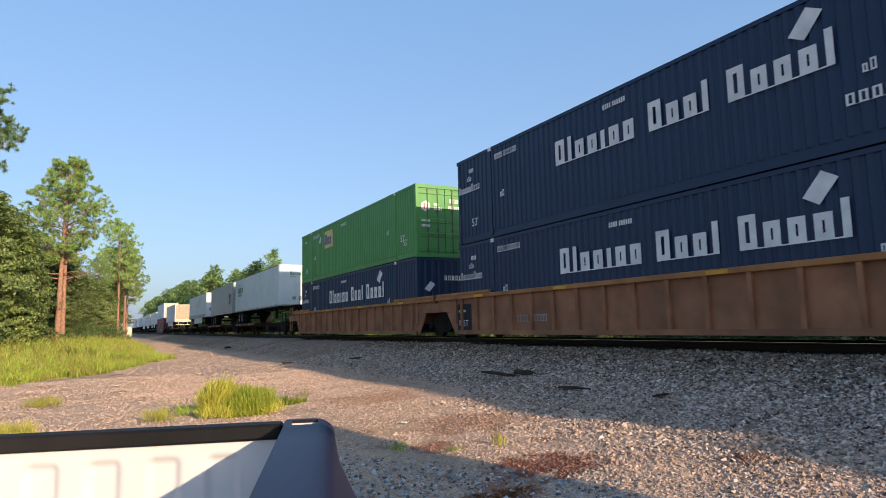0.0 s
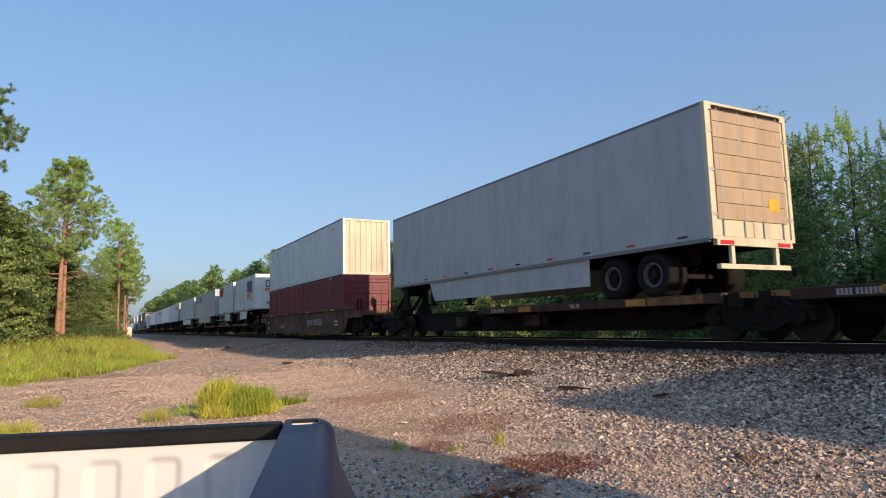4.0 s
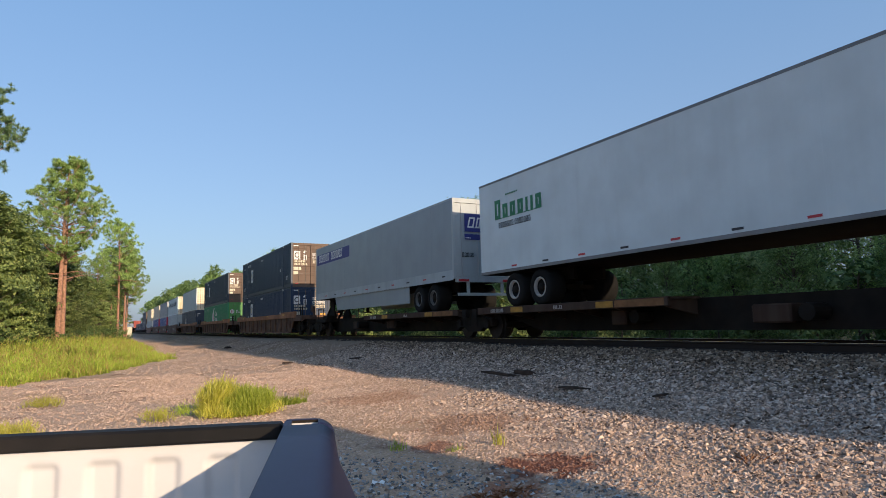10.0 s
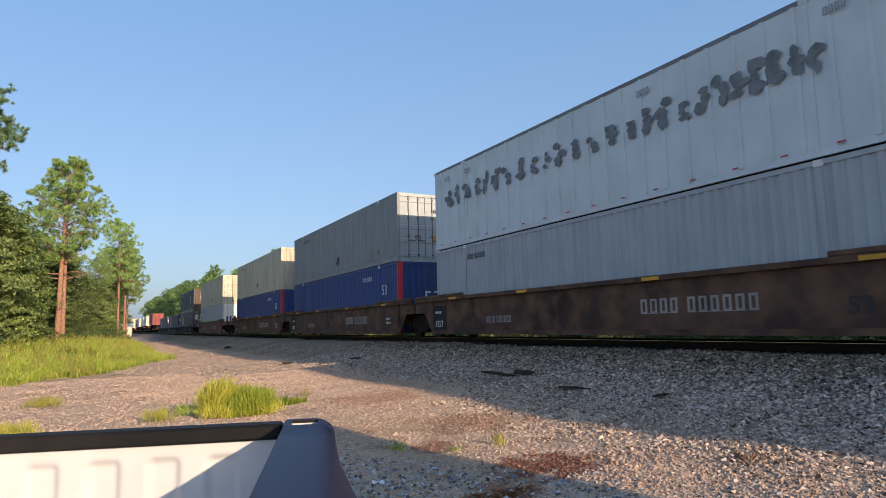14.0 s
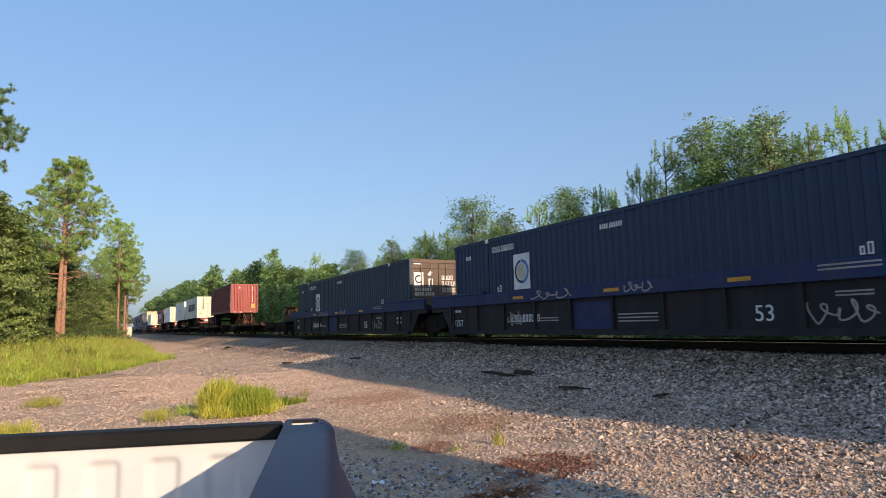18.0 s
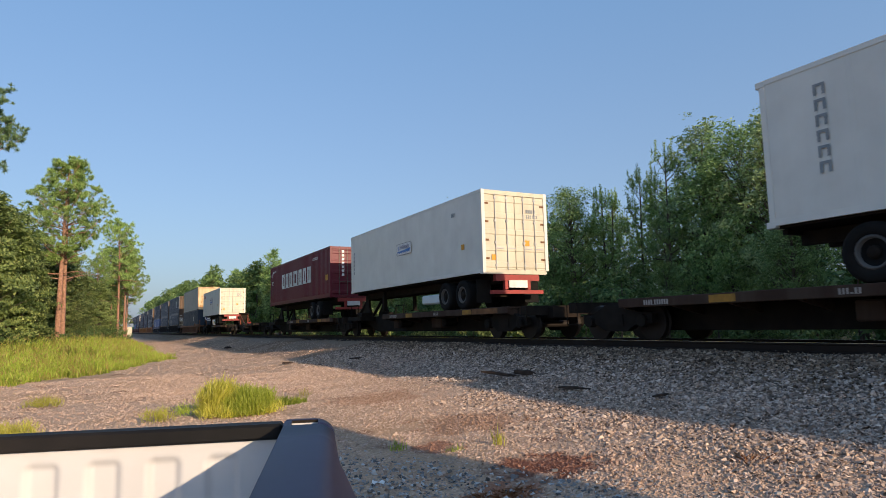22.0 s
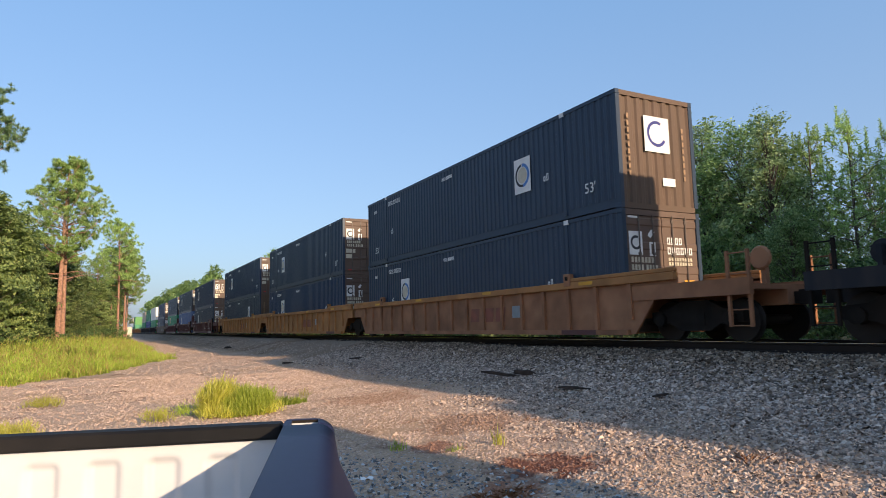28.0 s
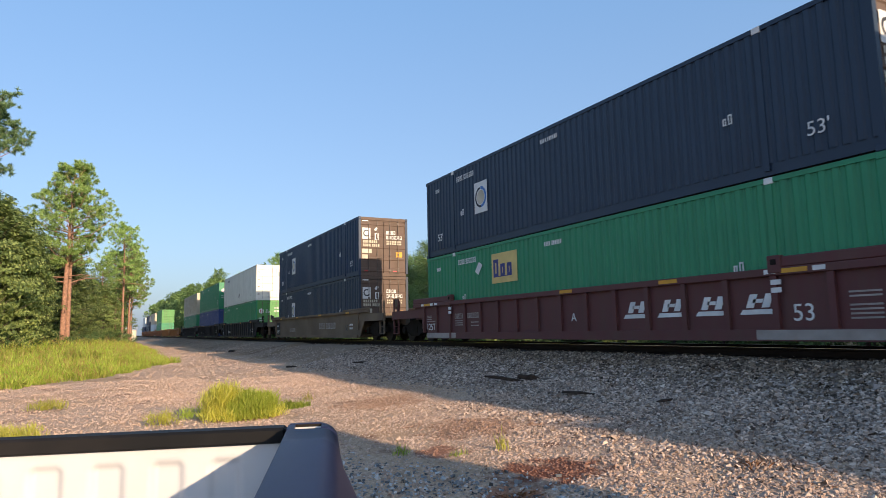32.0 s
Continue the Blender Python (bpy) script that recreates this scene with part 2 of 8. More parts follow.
def bars(pattern, h, width=None):
    """Plain blocks for lettering, printed as one flat piece on a fine base line. X tall, x low, l and i narrow, - a dash, W wide, space a gap; / first leans them."""
    lean, pattern = pattern.startswith("/"), pattern.lstrip("/")
    sizes = {"X": (0.42, 1.0), "x": (0.36, 0.72), "l": (0.2, 1.0), "i": (0.2, 0.72), "-": (0.5, 0.3), " ": (0.1, 0), "W": (0.6, 1.0)}
    heavy = 0.2 if h > 0.55 else 0.15
    levels = sorted({0, 0.04, heavy, 0.3, 0.72 - heavy, 0.72, 1 - heavy, 1.0})
    cols, x = [], 0.0
    for k, c in enumerate(pattern):
        w, hh = sizes[c]
        if hh and w > 0.3 and c != "-" and h >= 0.15:
            w += 0.06 if heavy < 0.2 else 0.1
            cols += [(x, x + heavy, hh, 0), (x + heavy, x + w - heavy, hh, 1), (x + w - heavy, x + w, hh, 0)]
        else:
            cols.append((x, x + w, max(hh, 0.04), 0))
        x += w
        if k < len(pattern) - 1:
            cols.append((x, x + 0.2, 0.04, 0))
            x += 0.2
    bm, at = bmesh.new(), {}

    def corner(px, pz):
        key = (round(px, 4), round(pz, 4))
        if key not in at:
            at[key] = bm.verts.new((px * h, pz * h, 0.004))
        return at[key]

    for x0, x1, top, hollow in cols:
        for z0, z1 in zip(levels, levels[1:]):
            if z1 <= top + 1e-6 and not (hollow and z0 >= heavy - 1e-6 and z1 <= top - heavy + 1e-6):
                bm.faces.new((corner(x0, z0), corner(x1, z0), corner(x1, z1), corner(x0, z1)))
    if width:
        bmesh.ops.scale(bm, vec=(width / (x * h), 1, 1), verts=bm.verts)
    if lean:
        for v in bm.verts:
            v.co.x += 0.24 * v.co.y
    return bm


def bars_part(parent, name, pattern, h, material, m, width=None):
    if h >= 0.2 and name == "lettering" and " " in pattern:
        # every word is a part of its own
        lean, pattern = "/" if pattern.startswith("/") else "", pattern.lstrip("/")
        ws = [sum({"X": 0.66, "x": 0.6, "l": 0.44, "i": 0.44, "-": 0.74, " ": 0.34, "W": 0.84}[c] for c in pattern[:k]) for k in range(len(pattern) + 1)]
        full = (ws[-1] - 0.24) * h
        k, first = 0, None
        for word in pattern.split(" "):
            if word:
                own = (ws[k + len(word)] - ws[k] - 0.24) * h
                s = (width or full) / full
                ob = link_mesh(name, cached((name, lean + word, h, own * s), lambda: bars(lean + word, h, own * s)), material, parent, "", m @ Matrix.Translation((ws[k] * h * s, 0, 0)))
                first = first or ob
            k += len(word) + 1
        return first
    mesh = cached((name, pattern, h, width), lambda: bars(pattern, h, width))
    return link_mesh(name, mesh, material, parent, "", m)


def ring_bm(r0, r1, a0=0.0, a1=360.0, seg=28):
    bm, prev = bmesh.new(), None
    for k in range(seg + 1):
        a = radians(a0 + (a1 - a0) * k / seg)
        cur = [bm.verts.new((r * math.cos(a), r * math.sin(a), 0.004)) for r in (r0, r1)]
        if prev:
            bm.faces.new((prev[0], prev[1], cur[1], cur[0]))
        prev = cur
    return bm

# ---- the train: containers, trailers, chassis, cars ----
SPEED, RAIL_Z, TRACK_X = 26.81, 1.13, 11.905
W = 2.59
MOVERS = []


def thing(name, label, category, group=""):
    ob = new(name)
    ob.empty_display_size = 0.3
    return tagged(ob, label, category, group)


def rolls(ob, s, z):
    """ob rides on the train: its front end passes the start line s metres after the start."""
    ob.matrix_basis = pose(TRACK_X, s, RAIL_Z + z)
    MOVERS.append((ob, s, z))
    return ob


def wavy(length, height, pitch, depth, cap=0.0):
    """A corrugated sheet along y, standing in z, its outer face towards -x."""
    bm = bmesh.new()
    n = max(2, round(length / pitch))
    p = length / n
    rows = []
    for i in range(n):
        for f, dx in ((0.0, 0), (0.34, 0), (0.5, depth), (0.78, depth), (0.94, 0)):
            rows.append(((i + f) * p, dx))
    rows.append((length, 0))
    lo = [bm.verts.new((x, y, 0)) for y, x in rows]
    hi = [bm.verts.new((x, y, height)) for y, x in rows]
    for i in range(len(rows) - 1):
        bm.faces.new((lo[i], hi[i], hi[i + 1], lo[i + 1]))
    return bm


def plated(length, height, pitch, depth):
    """A flat sheet with narrow vertical posts standing proud of it."""
    bm = bmesh.new()
    n = max(2, round(length / pitch))
    p = length / n
    rows = [(0, 0)]
    for i in range(n):
        y = i * p + p * 0.5
        rows += [(y - 0.045, 0), (y - 0.038, -depth), (y + 0.038, -depth), (y + 0.045, 0)]
    rows.append((length, 0))
    lo = [bm.verts.new((x, y, 0)) for y, x in rows]
    hi = [bm.verts.new((x, y, height)) for y, x in rows]
    for i in range(len(rows) - 1):
        bm.faces.new((lo[i], hi[i], hi[i + 1], lo[i + 1]))
    return bm


def sheet_of(kind, L, H):
    if kind == "corr":
        return cached(("side_panel", kind, L, H), lambda: wavy(L, H, 0.235 if L > 3 else 0.25, 0.029))
    if kind == "broad":
        return cached(("side_panel", kind, L, H), lambda: wavy(L, H, 0.36, 0.045))
    if kind == "plate":
        return cached(("side_panel", kind, L, H), lambda: plated(L, H, 0.61, 0.034))
    return cached(("side_panel", kind, L, H), lambda: plated(L, H, 3.0, 0.004))


FLIP = Matrix.Rotation(math.pi, 4, "Z")


def container(label, L, color, kind="corr", front="wall", H=2.896, group="containers on the train", end_color=None, post_color=None, flat_end=False, deco=()):
    c = thing("container", label, "container", group)
    end_color, post_color = end_color or color, post_color or color
    w, t = W / 2, 0.11
    base = 0.25 if kind in ("corr", "broad") else 0.16
    near = Matrix.Translation((-w + 0.012, t, base))
    far = Matrix.Translation((w - 0.012, L - t, base)) @ FLIP
    sheet = sheet_of(kind, L - 2 * t, H - base - 0.09)
    part("side_panel", sheet, color, c, m=near)
    part("side_panel", sheet, color, c, m=far)
    part("roof", cached(("roof", L, H), lambda: boxes((-w + 0.02, w - 0.02, 0.02, L - 0.02, H - 0.06, H - 0.015))), color, c)
    part("floor_frame", cached(("floor_frame", L), lambda: boxes((-w + 0.1, w - 0.1, 0.05, L - 0.05, 0.0, 0.15))), BLACK, c)
    for x0, x1 in ((-w, -w + 0.07), (w - 0.07, w)):
        inset = (0.035 if x0 < 0 else -0.035) if base > 0.2 else 0.0
        part("bottom_rail", cached(("bottom_rail", L, x0, base), lambda: boxes((x0 + inset, x1 + inset, t, L - t, 0.04, base))), color, c)
        part("top_rail", cached(("top_rail", L, H, x0), lambda: boxes((x0, x1, t, L - t, H - 0.09, H))), RAILGREY if kind == "plate" else color, c)
    for y0 in (0.0, L - t):
        for x0, x1 in ((-w, -w + 0.12), (w - 0.12, w)):
            part("corner_post", cached(("corner_post", H, x0, y0), lambda: boxes((x0, x1, y0, y0 + t, 0.12, H - 0.12))), post_color, c)
            for z0 in (0.0, H - 0.12):
                if x0 > 0 and (y0 > 0 or z0 == 0.0):
                    continue
                part("corner_casting", cached(("corner_casting", x0, y0, z0), lambda: boxes(
                    (x0 - 0.006 if x0 < 0 else x0, x1 if x0 < 0 else x1 + 0.006, y0 - 0.006, y0 + 0.178, z0, z0 + 0.12), bev=0.008)), post_color, c)
    if L > 14:
        o = (L - 12.19) / 2
        for y0 in (o, L - o - 0.18):
            for x0, x1 in ((-w - 0.004, -w + 0.05),):
                part("stacking_post", cached(("stacking_post", H, x0, y0), lambda: boxes((x0, x1, y0 + 0.03, y0 + 0.15, 0.12, H - 0.12))), color, c)
                part("corner_casting", cached(("corner_casting", "mid", x0, y0, H), lambda: boxes(
                    (x0 - 0.003, x1 + 0.003, y0, y0 + 0.18, H - 0.12, H + 0.004), bev=0.008)), MARK if kind in ("corr", "broad") else color, c)
    # ends
    for y_end, what in ((0, front), (1, "wall" if front == "doors" else "doors")):
        turn = Matrix.Identity(4) if y_end == 0 else Matrix.Translation((0, L, 0)) @ FLIP
        if what == "wall":
            mesh = cached(("end_wall", H, kind, flat_end), lambda: boxes((0.0, 0.02, 0.0, W - 0.24, 0.0, H - 0.24)) if flat_end else wavy(W - 0.24, H - 0.24, 0.3, 0.04 if kind != "smooth" else 0.006))
            part("end_wall", mesh, end_color, c, m=turn @ Matrix.Translation((-w + 0.12, 0.02, 0.12)) @ Matrix.Rotation(math.pi / 2, 4, "Z") @ Matrix.Scale(-1, 4, (0, 1, 0)))
            part("end_sill", cached(("end_sill", H), lambda: boxes((-w + 0.12, w - 0.12, 0, 0.1, 0, 0.14))), end_color, c, m=turn)
            part("end_header", cached(("end_header", H, flat_end), lambda: boxes((-w + 0.12, w - 0.12, 0, 0.1, H - (0.22 if flat_end else 0.13), H - 0.01))), post_color if flat_end else end_color, c, m=turn)
        else:
            for sx in (-1, 1):
                d = part("door", cached(("door", H, sx), lambda: door_bm(sx, H)), end_color, c, m=turn)
                for k in (0.33, 0.78):
                    part("locking_bar", cached(("locking_bar", H, sx, k), lambda: bar_bm(sx * k, H)), RUST if kind == "plate" else ALU if color in (IVORY, SILVER) else ROD, d)
            part("end_sill", cached(("end_sill", "d", H), lambda: boxes((-w + 0.12, w - 0.12, 0, 0.1, 0, 0.15))), end_color, c, m=turn)
            part("end_header", cached(("end_header", "d", H), lambda: boxes((-w + 0.12, w - 0.12, 0, 0.1, H - 0.15, H - 0.01))), end_color, c, m=turn)
    for fn in deco:
        fn(c, L, H)
    return c


def door_bm(sx, H):
    """A door leaf with five pressed bands, as one sheet."""
    x0, x1 = sorted((sx * 0.012, sx * 1.165))
    pts = [(0.075, H - 0.16), (0.075, 0.16), (0.035, 0.16)]
    for k in range(5):
        z = 0.30 + k * (H - 0.6) / 4
        pts += [(0.035, z - 0.10), (0.016, z - 0.07), (0.016, z + 0.07), (0.035, z + 0.10)]
    return prism(bmesh.new(), pts + [(0.035, H - 0.16)], x0, x1)


def bar_bm(x, H):
    bm = bmesh.new()
    rod(bm, (x, 0.0, 0.12), (x, 0.0, H - 0.12), 0.017, 6)
    for z in (0.25, H * 0.36, H * 0.62, H - 0.3):
        box(bm, x - 0.04, x + 0.04, -0.012, 0.036, z, z + 0.07)
    box(bm, x - 0.03, x + 0.30, -0.02, -0.005, H * 0.30, H * 0.30 + 0.035)
    return bm


# decorations: functions of (container, length, height)
def d_marks(c, L, H):
    """Small stencilled marks on the near side and the length marks."""
    x = -W / 2 - 0.002
    bars_part(c, "marking", "XXXX XXXXXX", 0.17, MARK, on_side(L - 2.35, H - 0.46, x))
    bars_part(c, "marking", "XXXX", 0.13, MARK, on_side(L - 0.75, H - 0.55, x))
    bars_part(c, "marking", "XXXX XXXXXX", 0.12, MARK, on_side(L * 0.55, H - 0.42, x))
    for y in (2.9, L - 2.6):
        bars_part(c, "marking", "xX", 0.2, MARK, on_side(y, H * 0.42, x))
    if H > 2:
        for y in (1.25, L - 0.85):
            link_mesh("length_mark", words("53'", 0.36), MARK, c, "white length mark", on_side(y, 0.55, x))


def d_logo(y, z=1.1, size=0.95):
    """White upright panel with a dark and pale blue ring round a cream disc, on the near side."""
    def fn(c, L, H):
        x = -W / 2 - 0.004
        mm = on_side(y, z, x)
        mid = Matrix.Translation((size * 0.42, size * 0.54, 0.002))
        logo = part("logo_panel", cached(("logo_panel", size), lambda: boxes((0, size * 0.84, 0, size * 1.08, 0, 0.003))), MARK, c, "white panel with a dark and blue ring", mm)
        part("logo_ring", cached(("logo_ring", size), lambda: ring_bm(size * 0.28, size * 0.36, 95, 275)), DARKMARK, logo, m=mid)
        part("logo_arc", cached(("logo_arc", size), lambda: ring_bm(size * 0.27, size * 0.37, -85, 90)), SKYMARK, logo, m=mid)
        part("logo_disc", cached(("logo_disc", size), lambda: ring_bm(0.001, size * 0.25)), CREAM, logo, m=mid)
    return fn


def d_end_logo(c, L, H, plain=False):
    mm = on_front(-0.42, H - 1.45, 0.0)
    logo = part("logo_panel", cached(("logo_panel", "e"), lambda: boxes((0, 0.84, 0, 0.9, 0, 0.003))), MARK, c, "white square panel with a dark ring", mm)
    part("logo_ring", cached(("logo_ring", "e"), lambda: ring_bm(0.25, 0.33, 60, 330)), BLUEMARK, logo, m=Matrix.Translation((0.42, 0.47, 0.002)))
    for x, n in () if plain else ((-0.98, 9), (0.86, 8)):
        bars_part(c, "marking", "X" * n, 0.06, FADEDCREAM, on_front(x + 0.06, H - 2.1, 0.0) @ Matrix.Rotation(math.pi / 2, 4, "Z"), 0.17 * n)
    part("marking", cached(("marking", "plate"), lambda: boxes((0, 0.42, 0, 0.2, 0, 0.004))), MARK, c, m=on_front(0.12, 0.62, 0.0))


def d_door_marks(c, L, H):
    y = 0.018
    logo = part("logo_panel", cached(("logo_panel", "d"), lambda: boxes((0, 0.42, 0, 0.56, 0, 0.003))), MARK, c, "white worn panel with a dark ring", on_front(-1.1, H - 1.1, y))
    part("logo_ring", cached(("logo_ring", "d"), lambda: ring_bm(0.11, 0.17, 60, 330)), DARKMARK, logo, m=Matrix.Translation((0.21, 0.29, 0.004)))
    bars_part(c, "marking", "X", 0.34, MARK, on_front(-0.46, H - 1.12, y), 0.2)
    part("marking", cached(("marking", "bird"), lambda: prismless(0.13)), MARK, c, m=on_front(-0.38, H - 0.58, y + 0.006))
    bars_part(c, "marking", "XXXX", 0.17, MARK, on_front(0.14, H - 0.82, y), 0.5)
    bars_part(c, "marking", "XXXXXX", 0.17, MARK, on_front(0.14, H - 1.06, y), 0.84)
    bars_part(c, "marking", "XXXXXXX", 0.13, CREAM, on_front(-1.06, H - 1.28, y), 0.72)
    bars_part(c, "marking", "XXXX XXXX", 0.13, CREAM, on_front(-1.06, H - 1.46, y), 0.84)
    for k in range(2):
        bars_part(c, "marking", "XXXXXXXXX", 0.08, CREAM, on_front(0.16, H - 1.22 - 0.11 * k, y), 0.8)
    for z, w in ((H - 1.78, 0.5), (H - 2.06, 0.3)):
        part("marking", cached(("marking", "w", w), lambda: boxes((0, w, 0, 0.2, 0, 0.004))), CREAM, c, m=on_front(-1.12, z, y))
    part("marking", cached(("marking", "y"), lambda: boxes((0, 0.34, 0, 0.26, 0, 0.004))), YELLOW, c, m=on_front(0.66, 0.95, y))
    part("marking", cached(("marking", "c"), lambda: boxes((-1.1, -0.8, 0, 0.05, 0, 0.004))), MARK, c, m=on_front(0, H - 0.22, y))
    for x in (-0.9, 0.6):
        part("reflector", cached(("reflector", "d"), lambda: boxes((-0.1, 0.1, 0, 0.05, 0, 0.004))), REDMARK, c, m=on_front(x, 0.22, y))


def d_name(pattern, size, y, z, material=None, diamond=False, width=None):
    """A company name on the near side as plain blocks, its left end y metres from the front."""
    def fn(c, L, H):
        x = -W / 2 - 0.004
        bars_part(c, "lettering", pattern, size, material or MARK, on_side(y, z, x), width)
        if diamond:
            part("emblem", cached(("emblem", "diamond"), lambda: prismless(0.36)), MARK, c, "white diamond emblem", on_side(3.75, z + size * 1.36, x))
    return fn


def prismless(r):
    bm = bmesh.new()
    lo = [bm.verts.new((r * a, r * b, 0)) for a, b in ((-0.9, -0.35), (-0.1, -0.8), (0.9, 0.35), (0.1, 0.8))]
    hi = [bm.verts.new(v.co + Vector((0, 0, 0.004))) for v in lo]
    bm.faces.new(hi)
    for k in range(4):
        bm.faces.new((lo[k], lo[(k + 1) % 4], hi[(k + 1) % 4], hi[k]))
    return bm


def d_plate(y, z, w, h, material, bars_=None, bar_mat=None):
    def fn(c, L, H):
        x = -W / 2 - 0.003
        p = part("name_panel", cached(("name_panel", w, h), lambda: boxes((0, w, 0, h, 0, 0.003))), material, c, m=on_side(y, z, x))
        if bars_:
            bars_part(p, "lettering", bars_, h * 0.6, bar_mat or MARK, Matrix.Translation((w * 0.07, h * 0.2, 0.003)))
    return fn


def d_posts(material, width=0.22):
    """Contrasting corner posts of the front end."""
    def fn(c, L, H):
        for x0, x1 in ((-W / 2 - 0.008, -W / 2 + width), (W / 2 - width, W / 2 + 0.008)):
            part("corner_band", cached(("corner_band", H, x0), lambda: boxes((x0, x1, -0.01, 0.1, 0.0, H))), material, c, "pinkish red corner post")
    return fn


def d_patches(y0, z, n, material, seed=1, wide=0.36):
    """Peeled lettering left as ragged dark blots, the last ones run together."""
    def fn(c, L, H):
        rng = random.Random(seed)
        y = 0.0
        for k in range(n):
            h, w = rng.uniform(0.42, 0.74), wide * rng.uniform(0.7, 1.3)
            bm = bmesh.new()
            for q in range(3):
                cx, cz = w * rng.uniform(0.25, 0.75), h * (0.2 + 0.3 * q)
                rx, rz = w * rng.uniform(0.22, 0.5), h * rng.uniform(0.16, 0.26)
                ring = [bm.verts.new((cx + rx * math.cos(a * 0.785) * rng.uniform(0.6, 1.2), cz + rz * math.sin(a * 0.785) * rng.uniform(0.6, 1.25), 0.004 + 0.0004 * q)) for a in range(8)]
                bm.faces.new(ring)
            part("peeled_lettering", bm, material, c, "dark remains of a peeled letter", on_side(y0 - y, z + rng.uniform(-0.05, 0.05), -W / 2 - 0.036))
            y += w * (0.8 if k > n - 7 else 1.0) + (0.0 if k > n - 7 else rng.uniform(0.05, 0.24))
    return fn


# ---- wheels and undergear ----
def road_wheel(parent, x, y, r=0.5, rim=None):
    s = -1 if x < 0 else 1
    ty = part("tyre", cached(("tyre", s), lambda: disc(bmesh.new(), 0, 0, [(-0.28 * s, 0.30), (-0.28 * s, 0.44), (-0.24 * s, 0.5), (-0.04 * s, 0.5), (0, 0.49), (0.24 * s, 0.5), (0.28 * s, 0.44), (0.285 * s, 0.29), (0.2 * s, 0.27)], 24), True),
              RUBBER, parent, m=Matrix.Translation((x, y, r)))
    part("rim", cached(("rim", s), lambda: disc(bmesh.new(), 0, 0, [(0.19 * s, 0.28), (0.275 * s, 0.285), (0.28 * s, 0.24), (0.14 * s, 0.21), (0.13 * s, 0.15), (0.13 * s, 0.02)], 20), True), rim or RIM, ty)
    part("hub", cached(("hub", s), lambda: disc(bmesh.new(), 0, 0, [(0.15 * s, 0.02), (0.15 * s, 0.12), (0.24 * s, 0.11), (0.27 * s, 0.07), (0.27 * s, 0.01)], 12), True), BLACK, ty)


def chassis(label, L, frame_mat, doors_first, tank=False, slide=0.0):
    """A two-axle container chassis with landing gear, y from its front (as the train runs)."""
    c = thing("trailer_chassis", label, "chassis", "chassis under containers")
    z = 1.10
    for x in (-0.42, 0.42):
        part("frame_rail", cached(("frame_rail", L, x), lambda: boxes((x - 0.07, x + 0.07, 0.05, L - 0.05, z - 0.28, z - 0.02))), frame_mat, c)
    for y in (0.02, L - 0.2):
        part("bolster", cached(("bolster", y), lambda: boxes((-0.95, 0.95, y + 0.1, y + 0.2, z - 0.09, z))), frame_mat, c)
    ya = 1.5 + slide if doors_first else L - 2.9 - slide
    for y in (ya, ya + 1.25):
        part("axle", cached(("axle", y), lambda: boxes((-0.95, 0.95, y - 0.07, y + 0.07, 0.43, 0.57))), BLACK, c)
        for x in (-0.95, 0.95):
            road_wheel(c, x, y)
    yl = L - 2.8 if doors_first else 2.8
    for x in (-0.75, 0.75):
        part("landing_leg", cached(("landing_leg", x, yl), lambda: boxes((x - 0.07, x + 0.07, yl - 0.07, yl + 0.07, 0.22, z - 0.05), (x - 0.14, x + 0.14, yl - 0.14, yl + 0.14, 0.18, 0.22))), frame_mat, c)
    if tank:
        part("fuel_tank", boxes((-1.18, -0.78, 3.1, 4.7, 0.28, 0.62), bev=0.05), WHITE, c, "white under-slung generator tank")
    if doors_first:
        part("rear_bumper", boxes((-1.0, 1.0, -0.05, 0.1, 0.46, 0.58), (-0.5, -0.38, -0.03, 0.1, 0.6, 1.0), (0.38, 0.5, -0.03, 0.1, 0.6, 1.0), (-0.85, 0.85, -0.04, 0.12, 0.88, 1.08)), REDFRAME, c, "red rear frame with lights")
        part("number_plate_board", boxes((-0.36, 0.36, -0.06, -0.04, 0.66, 0.9)), MARK, c)
        for x in (-0.95, 0.95):
            part("mud_flap", boxes((x - 0.28, x + 0.28, ya - 0.95, ya - 0.93, 0.2, 0.95)), RUBBER, c)
    else:
        part("kingpin_plate", boxes((-0.6, 0.6, 0.3, 1.5, z - 0.34, z - 0.28)), BLACK, c)
    return c


